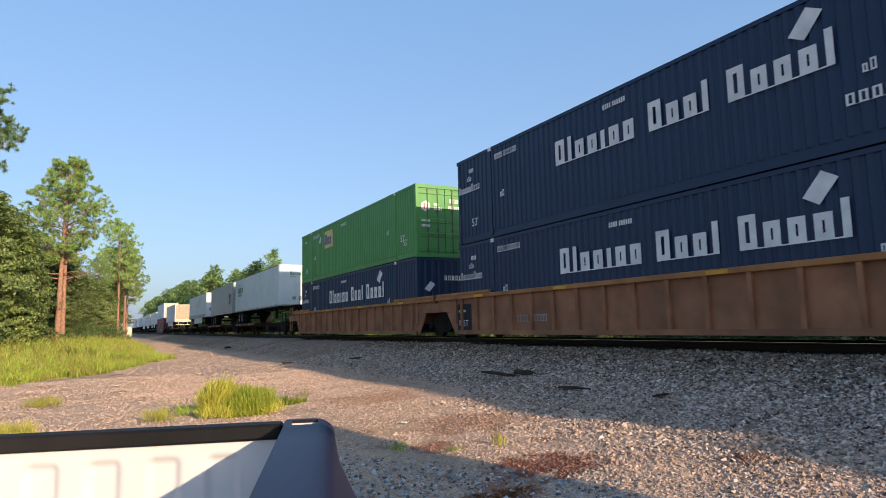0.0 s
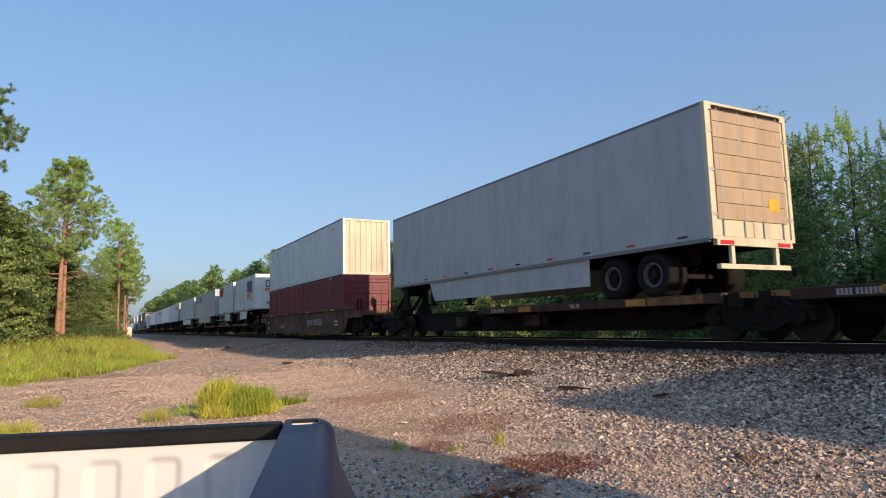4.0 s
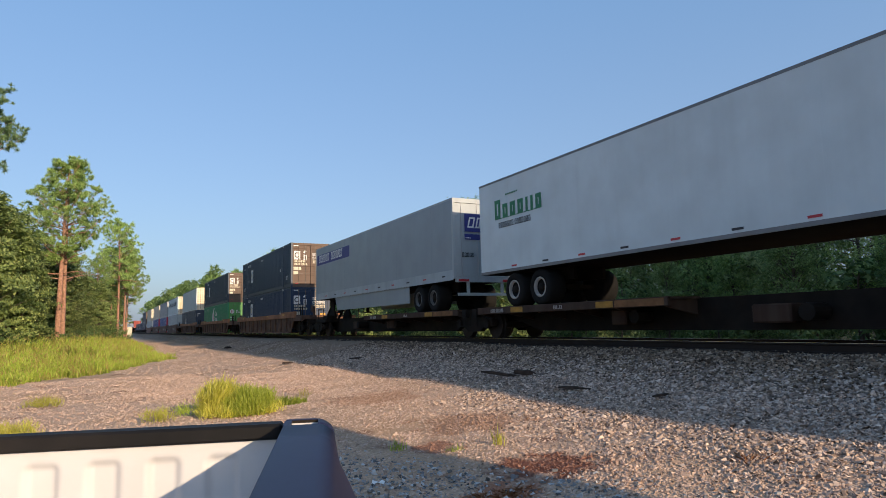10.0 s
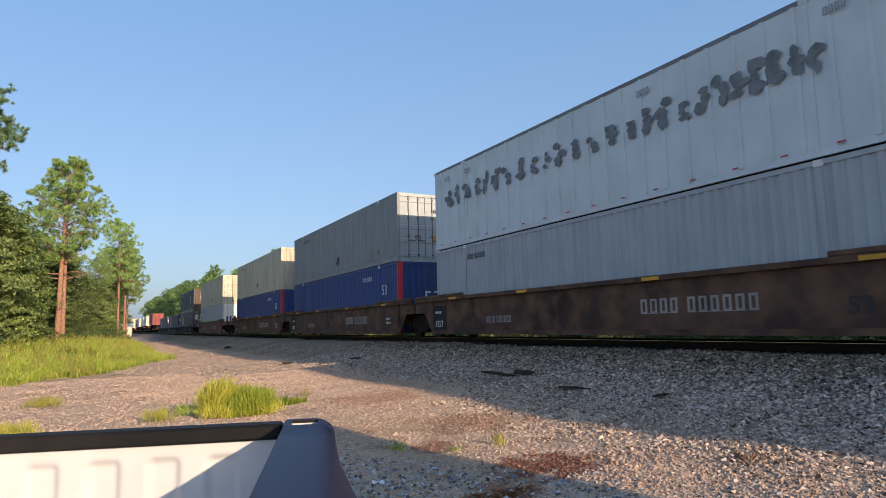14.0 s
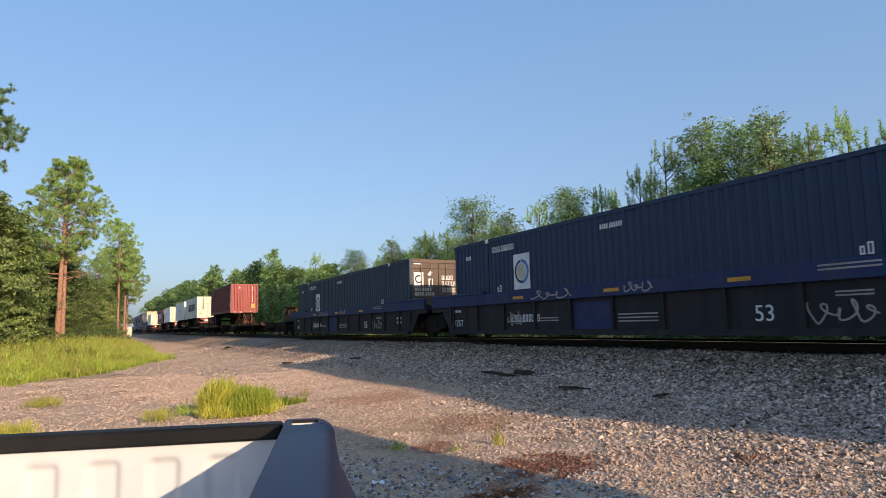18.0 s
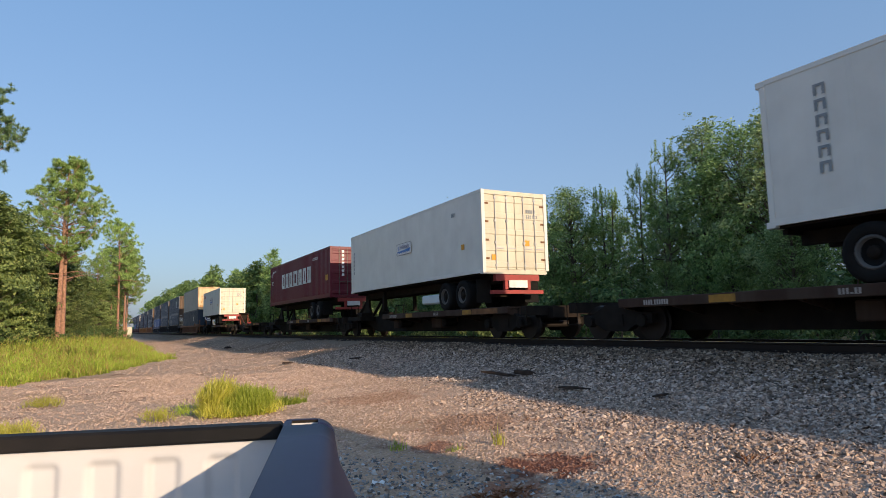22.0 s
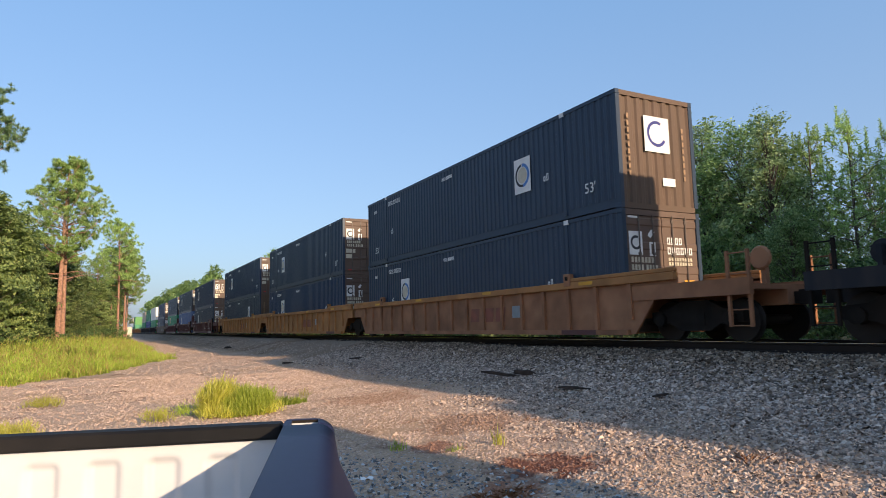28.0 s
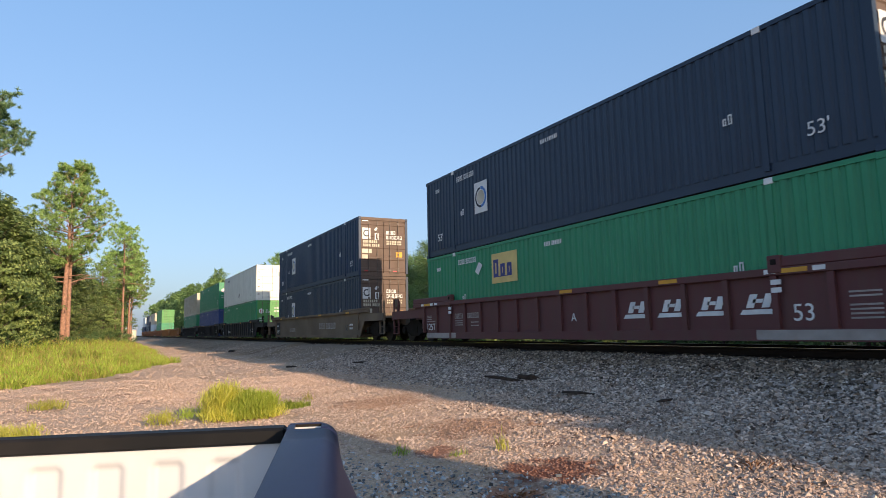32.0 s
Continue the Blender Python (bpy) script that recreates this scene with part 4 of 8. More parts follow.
def scrawl(wide, h, seed):
    """One looping brush stroke of sprayed paint."""
    bm = bmesh.new()
    r = random.Random(seed)
    f, g = r.uniform(4, 6), r.uniform(0, 6)
    n = 130
    pts = []
    for i in range(n + 1):
        u = i / n
        a = u * f * 2 * math.pi + g
        pts.append(Vector((wide * (u + 0.07 * math.cos(a) + 0.03 * math.sin(a * 1.7 + g)), h * (0.5 + 0.30 * math.sin(a) + 0.20 * math.sin(a * 0.63 + g)), 0.003 + i * 0.00012)))
    prev = None
    for i, p in enumerate(pts):
        d = (pts[min(i + 1, n)] - pts[max(i - 1, 0)]).normalized() * 0.018
        pair = (bm.verts.new((p.x - d.y, p.y + d.x, p.z)), bm.verts.new((p.x + d.y, p.y - d.x, p.z)))
        if prev:
            bm.faces.new((prev[0], prev[1], pair[1], pair[0]))
        prev = pair
    return bm


def blue_fittings(c, w, xs, top):
    """Spray paint, stencil lines and a repainted panel on the dark cars with a blue top band."""
    for y, z, wide, h, x in ((3.75, 0.34, 1.1, 0.38, xs), (11.5, 1.08, 1.7, 0.24, -w), (8.05, 1.1, 0.95, 0.22, -w), (12.9, 0.4, 0.8, 0.4, xs)):
        part("graffiti", cached(("graffiti", y), lambda: scrawl(wide, h, int(y * 100))), DECKMARK, c, "white sprayed scrawl", m=on_side(y, z, x))
    part("painted_panel", cached(("painted_panel",), lambda: boxes((0, 1.35, 0, 0.66, 0, 0.003))), WELLBLUE, c, "panel repainted blue", m=on_side(9.86, 0.28, xs + 0.002))
    for y, z, wide, x in ((8.3, 0.44, 1.2, xs), (8.3, 0.52, 1.2, xs), (8.3, 0.6, 1.2, xs), (3.5, 1.28, 1.0, -w), (3.5, 1.21, 1.0, -w), (11.3, 0.5, 0.8, xs), (11.3, 0.57, 0.8, xs), (3.3, 0.84, 0.6, xs), (3.3, 0.78, 0.6, xs)):
        part("stencil_line", cached(("stencil_line", wide), lambda: boxes((0, wide, 0, 0.03, 0, 0.004))), DECKMARK, c, m=on_side(y, z, x))


def ladder_bm(x, end):
    bm = bmesh.new()
    for yy in (end + 0.05, end + 0.5):
        box(bm, x - 0.03, x + 0.03, yy - 0.03, yy + 0.03, 0.3, 1.75)
    for z in (0.32, 0.62, 0.92, 1.3, 1.7):
        rod(bm, (x, end + 0.05, z), (x, end + 0.5, z), 0.014, 6)
    return bm


def spine_unit(label, L, first, last, wheel_ends=(), hitch_ends=(), group="trailer flat cars", fold_hitch=False):
    """One unit of an articulated flat car, y = 0 at its leading end."""
    c = thing("flat_car", label, "rail car", group)
    deck = 0.955
    part("centre_sill", cached(("centre_sill", L), lambda: prism(bmesh.new(), [(0.1, 0.92), (0.1, 0.72), (1.6, 0.45), (2.6, 0.22), (L - 2.6, 0.22), (L - 1.6, 0.5), (L - 0.1, 0.72), (L - 0.1, 0.92)], -0.36, 0.36)), BLACK, c)
    spans = wheel_ends or ((0.4, L - 0.4),)
    for a, b in spans:
        for s in (-1, 1):
            x0, x1 = sorted((s * 0.36, s * 1.33))
            part("deck_plate", cached(("deck_plate", a, b, s), lambda: boxes((x0, x1, a, b, deck - 0.05, deck))), DECK, c)
            xa, xb = sorted((s * 1.27, s * 1.36))
            part("side_sill", cached(("side_sill", a, b, s), lambda: boxes((xa, xb, a, b, deck - 0.20, deck + 0.004), bev=0.012)), DECK, c)
            n = max(2, int((b - a) / 1.4))
            for k in range(n + 1):
                yy = a + 0.12 + k * (b - a - 0.24) / n
                part("outrigger", cached(("outrigger", s), lambda: tilt_bm(s)), DECK, c, m=Matrix.Translation((0, yy, 0)))
        for k, yy in enumerate((a + (b - a) * 0.25, a + (b - a) * 0.72)):
            part("reflector", cached(("reflector", "f"), lambda: boxes((-0.3, 0.3, 0.0, 0.15, 0, 0.004))), WORNYELLOW, c, m=on_side(yy, deck - 0.175, -1.362))
        part("painted_panel", cached(("painted_panel", "deck"), lambda: boxes((-0.75, 0.75, 0, 0.16, 0, 0.003))), DECKPATCH, c, "faded orange paint on the deck edge", m=on_side(a + (b - a) * 0.25 - 1.1, deck - 0.18, -1.3615))
        if b - a > 4:
            bars_part(c, "marking", "XXXX XXXXXX", 0.11, DECKMARK, on_side(b - 0.8, deck - 0.16, -1.362))
            bars_part(c, "marking", "XXX-XX", 0.10, DECKMARK, on_side(a + (b - a) * 0.5, deck - 0.15, -1.362))
    for y, up in hitch_ends:
        pieces = hitch_parts(y, up)
        hitch = part("hitch", pieces[0][1], BLACK, c, "trailer hitch stand")
        for name, bm in pieces[1:]:
            part(name, bm, BLACK if up else ORANGE, hitch)
    for e in (0, 1):
        T = Matrix.Identity(4) if e == 0 else Matrix.Translation((0, L, 0)) @ FLIP
        part("end_beam", cached(("end_beam",), lambda: boxes((-1.3, 1.3, 0.15, 0.4, 0.68, 0.95), (-0.5, 0.5, -0.05, 0.3, 0.6, 0.9))), BLACK, c, m=T)
    for yy, wide in ((L * 0.36, 0.8), (L * 0.6, 0.5)):
        part("air_tank", cached(("air_tank", wide), lambda: disc(bmesh.new(), 0, 0.55, [(-0.95, 0.05), (-0.93, 0.16), (-0.45, 0.16), (-0.43, 0.05)], 12)), BLACK, c, m=Matrix.Translation((0, yy, 0)))
        part("valve_box", cached(("valve_box", wide), lambda: boxes((-0.85, -0.4, 0.35, 0.35 + wide, 0.36, 0.72), bev=0.03)), DECK, c, m=Matrix.Translation((0, yy, 0)))
    bogie(c, 1.6 if first else 0.0)
    if last:
        bogie(c, L - 1.6)
    for y in (0.3, L - 0.3):
        part("grab_iron", cached(("grab_iron",), lambda: rod(rod(rod(bmesh.new(), (-1.33, -0.2, 0.4), (-1.33, 0.2, 0.4), 0.013, 6), (-1.33, -0.2, 0.4), (-1.33, -0.2, 0.9), 0.013, 6), (-1.33, 0.2, 0.4), (-1.33, 0.2, 0.9), 0.013, 6)), BLACK, c, m=Matrix.Translation((0, y, 0)))
    return c


def tilt_bm(s):
    bm = bmesh.new()
    a = [bm.verts.new(v) for v in ((s * 0.34, -0.04, 0.55), (s * 1.27, -0.04, 0.74), (s * 1.27, -0.04, 0.90), (s * 0.34, -0.04, 0.90))]
    b = [bm.verts.new(v.co + Vector((0, 0.08, 0))) for v in a]
    bm.faces.new(a)
    bm.faces.new(b[::-1])
    for k in range(4):
        bm.faces.new((a[k], b[k], b[(k + 1) % 4], a[(k + 1) % 4]))
    bmesh.ops.recalc_face_normals(bm, faces=bm.faces)
    return bm


def hitch_parts(y, up):
    """Head plate, side plates, base, struts and rods of a trailer hitch."""
    out = [("hitch", boxes((-0.5, 0.5, y - 0.42, y + 0.42, 1.95, 2.05), (-0.34, 0.34, y - 0.2, y + 0.2, 1.72, 1.95), bev=0.03) if up else boxes((-0.42, 0.42, y - 0.4, y + 0.4, 1.93, 2.02), (-0.3, 0.3, y - 0.06, y + 0.06, 1.3, 1.94), bev=0.015))]
    for s in (-1, 1):
        if up:
            out.append(("side_plate", prism(bmesh.new(), [(y - 0.55, 0.9), (y + 0.75, 0.9), (y + 0.62, 1.18), (y + 0.24, 1.45), (y + 0.16, 1.96), (y - 0.2, 1.96), (y - 0.24, 1.4), (y - 0.48, 1.14)], s * 0.44 - 0.05, s * 0.44 + 0.05)))
            out.append(("strut", rod(bmesh.new(), (s * 0.38, y + 0.1, 1.8), (s * 0.38, y + 1.5, 0.95), 0.07)))
            out.append(("hose_rack", rod(rod(rod(bmesh.new(), (s * 1.18, y - 0.6, 0.9), (s * 1.18, y - 0.6, 1.5), 0.022, 6), (s * 1.18, y - 0.6, 1.48), (s * 1.18, y + 0.3, 1.48), 0.022, 6), (s * 1.18, y + 0.3, 0.9), (s * 1.18, y + 0.3, 1.5), 0.022, 6)))
        else:
            out.append(("post", prism(bmesh.new(), [(y - 0.16, 0.92), (y + 0.2, 0.92), (y + 0.07, 1.95), (y - 0.07, 1.95)], s * 0.34 - 0.06, s * 0.34 + 0.06)))
            out.append(("strut", rod(bmesh.new(), (s * 0.3, y, 1.75), (s * 0.3, y - 2.0, 0.95), 0.045)))
    if up:
        out.append(("base", boxes((-1.15, 1.15, y - 0.8, y + 1.0, 0.74, 0.93), (-0.95, -0.5, y - 0.5, y + 0.2, 0.93, 1.12), (0.5, 0.95, y + 0.1, y + 0.6, 0.93, 1.15), bev=0.02)))
    return out


# ---- the consist ----
L53, L40 = 16.1, 12.19
LOW, HIGH = 0.20, 3.102


def black(front="doors", color=CHARCOAL, logo_y=None, label=None, extra=()):
    deco = [d_marks, d_logo(12.55 if logo_y is None else logo_y)]
    deco.append(d_door_marks if front == "doors" else d_end_logo)
    return container(label or ("charcoal" if color is CHARCOAL else "navy") + " 53-foot container with white logo square, " + ("doors leading" if front == "doors" else "rusty end wall leading"),
                     L53, color, "corr", front, end_color=DOORBROWN if front == "doors" else RUSTEND, deco=deco + list(extra))


# charcoal doors: grime, with the low sun's brown put into the paint
DOORBROWN = paint("grimy_sunlit_door_paint", (0.112, 0.072, 0.054), 0.5, 0.6)
OLDWHITE = paint("weathered_cream_white", (0.51, 0.51, 0.475), 0.2, 0.5, soil=(0.25, 0.21, 0.16))
# ends of white boxes: sun's warmth put into the cream, rust in the streaks
CREAMEND = paint("rust_streaked_sunlit_white", (0.70, 0.62, 0.47), 0.45, 0.55, soil=(0.30, 0.17, 0.08))
RUSTEND = paint("rust_streaked_charcoal", (0.100, 0.062, 0.041), 0.6, 0.6)
NAME_FE = "Xlxxixx Xxxl Xxxxl"


def d_web(c, L, H):
    """Low white line of characters and a small device near the trailing end, and a line above the sill near the leading end."""
    x = -W / 2 - 0.003
    bars_part(c, "marking", "XxxxxxXxxx", 0.24, MARK, on_side(L - 0.08, 1.72, x), 1.32)
    bars_part(c, "marking", "xXx", 0.16, MARK, on_side(L - 0.62, 2.08, x))
    bars_part(c, "marking", "XXXXXXXXX", 0.2, MARK, on_side(3.2, 0.75, x), 1.8)


def fec(extra=(), front="wall"):
    return container("navy blue 53-foot container with white lettering blocks and diamond", L53, NAVY, "corr", front,
                     deco=[d_marks, d_web, d_name(NAME_FE, 0.66, 10.75, 1.52, diamond=True, width=7.45)] + list(extra))


def green_emp(color, front="doors"):
    return container("green 53-foot container with yellow and white logo panel", L53, color, "corr", front,
                     deco=[d_marks, d_plate(11.6, 1.64, 1.4, 0.92, YTAN, "Xxx", BLUEMARK), d_emblem(12.4, 2.2), d_green_doors])


YTAN = mat("yellow_tan_marking", (0.62, 0.46, 0.16), 0.5)


def d_emblem(y, z):
    def fn(c, L, H):
        part("emblem", cached(("emblem", "diamond", 0.26), lambda: prismless(0.26)), MARK, c, "white diamond emblem", on_side(y, z, -W / 2 - 0.004))
    return fn


def d_green_doors(c, L, H):
    logo = part("emblem", cached(("emblem", "hexagon"), lambda: ring_bm(0.001, 0.22, 30, 390, 6)), MARK, c, "white six-sided emblem with red bars", on_front(-0.86, H - 0.88, 0.016))
    part("emblem_bar", cached(("emblem_bar",), lambda: boxes((-0.09, -0.04, -0.12, 0.12, 0, 0.007))), REDMARK, logo)
    part("emblem_bar", cached(("emblem_bar",), lambda: boxes((-0.09, -0.04, -0.12, 0.12, 0, 0.007))), REDMARK, logo, m=Matrix.Translation((0.13, 0, 0)))
    bars_part(c, "marking", "XXX", 0.12, MARK, on_front(-0.5, H - 0.86, 0.018))
    bars_part(c, "marking", "XXXXX", 0.12, MARK, on_front(-0.5, H - 1.02, 0.018), 0.36)
    link_mesh("length_mark", words("53'", 0.36), MARK, c, "white length mark", on_side(1.5, 0.75, -W / 2 - 0.004))
    bars_part(c, "marking", "XXXX", 0.16, MARK, on_front(0.2, H - 0.7, 0.018))
    bars_part(c, "marking", "XXX XXX", 0.13, MARK, on_front(0.15, H - 0.95, 0.018))
    for z in (1.2, 1.4):
        bars_part(c, "marking", "XXXXXXX", 0.09, MARK, on_front(-1.05, z, 0.018))


def d_house(c, L, H):
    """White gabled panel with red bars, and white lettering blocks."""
    bm = bmesh.new()
    v = [bm.verts.new(p) for p in ((0, 0, 0.003), (1.5, 0, 0.003), (1.5, 1.0, 0.003), (0.75, 1.55, 0.003), (0, 1.0, 0.003))]
    bm.faces.new(v)
    p = part("name_panel", bm, MARK, c, "white gabled panel with red bars", on_side(9.6, 0.95, -W / 2 - 0.003) @ Matrix.Diagonal((0.84, 1, 1, 1)))
    part("panel_bars", boxes((0.4, 0.58, 0.1, 1.0, 0, 0.004), (0.92, 1.1, 0.1, 1.0, 0, 0.004), (0.58, 0.92, 0.45, 0.62, 0, 0.004)), REDMARK, p, m=Matrix.Translation((0, 0, 0.003)))
    bars_part(c, "lettering", "Xxx", 0.46, MARK, on_side(7.55, 1.78, -W / 2 - 0.003), 1.1)
    bars_part(c, "lettering", "Xxxxx", 0.46, MARK, on_side(7.9, 1.2, -W / 2 - 0.003), 1.75)


def white_plate(label, front="doors", deco=(), color=WHITE, ends=None):
    return container(label, L53, color, "plate", front, end_color=ends or CREAMEND, deco=list(deco))


def d_box_marks(c, L, H):
    x = -W / 2 - 0.037
    for y in (1.7, 6.0, L - 2.2, L - 0.8):
        bars_part(c, "marking", "XXXX", 0.15, GREY, on_side(y, H - 0.5, x))
    for k in range(16):
        part("reflector", cached(("reflector", "small"), lambda: boxes((-0.07, 0.07, 0, 0.03, 0, 0.004))), REDMARK, c, m=on_side(0.6 + k * 1.0, 0.18, x))


def d_white_end(c, L, H):
    bars_part(c, "marking", "XXXX X", 0.12, GREY, on_front(0.45, H - 0.7, 0.018))
    bars_part(c, "marking", "XXX XXX", 0.12, GREY, on_front(0.45, H - 0.88, 0.018))
    for z in (0.5, 1.1, 1.7, 2.3):
        for x in (-1.12, 1.12):
            part("hinge", cached(("hinge", "c"), lambda: boxes((-0.09, 0.09, -0.03, 0.03, 0, 0.02))), RUST, c, m=on_front(x, z, 0.03))


def d_stencil(c, L, H):
    x = -W / 2 - 0.004
    bars_part(c, "marking", "XXXX", 0.2, MARK, on_side(11.6, H - 0.75, x))
    d_logo(11.6, 1.0, 0.95)(c, L, H)


def d_corner_marks(c, L, H):
    for sx in (-1, 1):
        bm = bmesh.new()
        bm.faces.new([bm.verts.new((sx * x, z, 0.003)) for x, z in ((1.1, 0), (0.78, 0), (0.78, -0.06), (1.04, -0.06), (1.04, -0.4), (1.1, -0.4))][::-sx])
        part("corner_mark", bm, MARK, c, "white corner bracket", on_front(0, H - 0.42, 0.0))
    bars_part(c, "marking", "XXXX", 0.25, MARK, on_front(0.05, H - 1.35, -0.002))
    bars_part(c, "marking", "XXXXXX", 0.14, MARK, on_front(0.05, H - 1.6, -0.002))


def d_graphite(c, L, H):
    x = -W / 2 - 0.004
    bars_part(c, "marking", "XXXX XXXXXX", 0.16, DARKMARK, on_side(L - 2.2, H - 0.5, x))
    for y in (2.2, L - 1.0):
        bars_part(c, "marking", "xX", 0.18, DARKMARK, on_side(y, 0.5, x))
    part("emblem", cached(("emblem", "dark"), lambda: prismless(0.3)), DARKMARK, c, "dark diamond placard", on_side(7.6, 0.75, x))


def d_grey_doors(c, L, H):
    link_mesh("length_mark", words("53", 0.3), DARKMARK, c, "dark length mark", on_front(-0.5, 0.9, 0.016))
    part("marking", cached(("marking", "y"), lambda: boxes((0, 0.34, 0, 0.26, 0, 0.004))), YELLOW, c, m=on_front(0.3, 0.85, 0.016))
    bars_part(c, "marking", "XXX XXX", 0.13, DARKMARK, on_front(0.3, H - 0.8, 0.016))


def d_blue53(c, L, H):
    x = -W / 2 - 0.004
    link_mesh("length_mark", words("53", 0.6), MARK, c, "white length mark", on_side(1.75, 1.6, x))
    link_mesh("length_mark", words("53", 0.85), MARK, c, "white length mark", on_front(-0.15, 1.1, -0.002))
    bars_part(c, "marking", "XXXX XXXXXX", 0.17, MARK, on_side(4.0, H - 0.6, x))
    part("faded_panel", cached(("faded_panel",), lambda: boxes((0, 5.2, 0, 0.62, 0, 0.003))), BLUE, c, m=on_side(11.6, 0.75, x))


def d_fec_front(c, L, H):
    part("diamond", cached(("diamond", 0.3), lambda: prismless(0.26)), MARK, c, "white diamond emblem", on_front(-0.75, 1.75, -0.004))
    bars_part(c, "lettering", "xxxxxxxxx", 0.26, MARK, on_front(-0.1, 2.0, -0.004))
    bars_part(c, "lettering", "Xxxxxxx", 0.28, MARK, on_front(-0.2, 1.1, -0.004))


def stack(s, low, high, car, gf, gr, L=L53):
    rolls(car, s, 0.0)
    if low:
        rolls(low, s, LOW)
    if high:
        rolls(high, s, HIGH)


def vt(s, t):
    rolls(t, s, 0.95)


# tan singles at the head
TANCAR = "rusty tan well car with vertical side ribs"
for s in (-16.9, -36.4, -55.9):
    stack(s, container("navy corrugated container ahead in the train", L53, NAVY, "corr", "doors"), container("navy corrugated container ahead in the train", L53, NAVY, "corr", "doors"), well_car(TANCAR, L53, WELLTAN, WELLTAN2, 3.4, 3.4, ribs=False, end_marks=False), 0, 0)
stack(2.55, fec(), fec(), well_car(TANCAR, L53, WELLTAN, WELLTAN2, 3.4, 3.4), 0, 0)
stack(22.02, fec((d_fec_front, )), green_emp(GREEN), well_car(TANCAR, L53, WELLTAN, WELLTAN2, 3.4, 6.0, style="brown", tag=False), 0, 0)

SP = "grimy brown flat car with raised wheel decks"
EM = "empty grimy brown flat car with folded hitch"
# trailer flats, first set
rolls(spine_unit(SP, 18.6, True, False, ((9.6, 18.0),), ((1.2, True),)), 41.9, 0)
rolls(spine_unit(SP, 16.9, False, False, ((7.0, 16.4),), ((1.6, True),)), 60.9, 0)
rolls(spine_unit(SP, 18.6, False, True, ((9.4, 17.8),), ((2.1, True),)), 78.0, 0)
rolls(spine_unit(EM, 17.6, True, False, ((1.0, 8.4), (10.4, 16.8)), ()), 97.4, 0)
rolls(spine_unit(SP, 18.6, False, True, ((0.5, 9.6),), ((17.0, True),)), 115.1, 0)
PREM = [t_panel(15.2, 2.68, 1, 1, None, "Xxxxiix", GREENMARK, 0.60), t_panel(15.0, 2.40, 1, 1, None, "XXXXXXX XXXXXXX", DARKMARK, 0.17), t_panel(14.6, 3.36, 1, 1, None, "------", GREENMARK, 0.16),
        t_panel(-0.5, 3.2, 1, 1, None, "Xxxxiix", GREENMARK, 0.24, True), t_panel(-0.5, 3.05, 1, 1, None, "XXXXXXXX", GREY, 0.08, True)]
vt(43.97, trailer("white van trailer with green and dark lettering blocks, rounded nose leading", 16.3, WHITE, False, deco=PREM, rim=DUSTYRIM))


def shield(c, L, H):
    bm = bmesh.new()
    v = [bm.verts.new(p) for p in ((0, 0.3, 0), (0.5, 0, 0), (1.0, 0.3, 0), (1.0, 1.0, 0), (0.5, 1.12, 0), (0, 1.0, 0))]
    bm.faces.new(v)
    p = part("shield_emblem", bm, DARKGREENMARK, c, "dark green shield emblem with yellow blocks", on_side(2.0, 1.84, -W / 2 - 0.006))
    bars_part(p, "lettering", "xxx", 0.42, YELLOW, Matrix.Translation((0.1, 0.32, 0.003)))


DARKGREENMARK = mat("dark_green_marking", (0.03, 0.05, 0.015), 0.5)
vt(61.75, trailer("grey-blue van trailer with green shield emblem and dark roof band", 13.3, TGREY, False, roof_band=GREY, low_band=TGREY, deco=[shield]))


def swirl(c, L, H):
    diamond = cached(("emblem", "diamond", 0.29), lambda: ring_bm(0.001, 0.29, 0, 360, 4))
    part("emblem", diamond, GREY, c, "dark grey diamond placard", on_side(7.9, 1.82, -W / 2 - 0.002))
    part("emblem", diamond, GREY, c, "grey diamond emblem", on_front(-0.7, 2.0, -0.004))
    bars_part(c, "marking", "XXXXX", 0.12, GREY, on_front(-0.1, 3.55, -0.004))
    ghost = mat("faded_ghost_print", (0.44, 0.505, 0.525), 0.5, vary=0.04, scale=1)
    tail = bmesh.new()
    arc = [(-1.5 + 0.24 * k, -0.75 + 0.028 * k * k, 0.06 + 0.05 * k) for k in range(9)]
    lo, hi = [tail.verts.new((y, z, 0)) for y, z, h in arc], [tail.verts.new((y + 0.1, z + h, 0)) for y, z, h in arc]
    for k in range(8):
        tail.faces.new((lo[k], lo[k + 1], hi[k + 1], hi[k]))
    part("ghost_lettering", tail, ghost, c, "faint grey ghost of a removed swoosh", on_side(9.5, 2.35, -W / 2 - 0.002))
    for k in range(7):
        h = min(0.75 + 0.07 * k, 1.1)
        part("ghost_lettering", slanted(0.42 if k % 2 else 0.56, h, 0.3 * h), ghost, c, "faint grey ghost of a removed letter", on_side(8.9 - 0.74 * k, 2.3 + 0.03 * k, -W / 2 - 0.0025))


vt(79.25, trailer("white van trailer with faint ghost lettering and grey low band", 16.1, WHITE, False, skirt=True, roof_band=RAILGREY, low_band=BANDGREY, deco=[swirl], rim=DUSTYRIM, slide=1.6, gap=0.8))


def slat_door(c, L, H):
    tan = paint("tan_door_slats", (0.36, 0.265, 0.185), 0.4)
    for k in range(7):
        part("door_panel", cached(("door_panel", k), lambda: boxes((-1.1, 1.1, 0.0, 0.03, 1.5 + k * 0.34, 1.5 + k * 0.34 + 0.325))), tan, c)
    part("marking", cached(("marking", "y"), lambda: boxes((0, 0.34, 0, 0.26, 0, 0.004))), YELLOW, c, m=on_front(0.5, 1.75, -0.003))


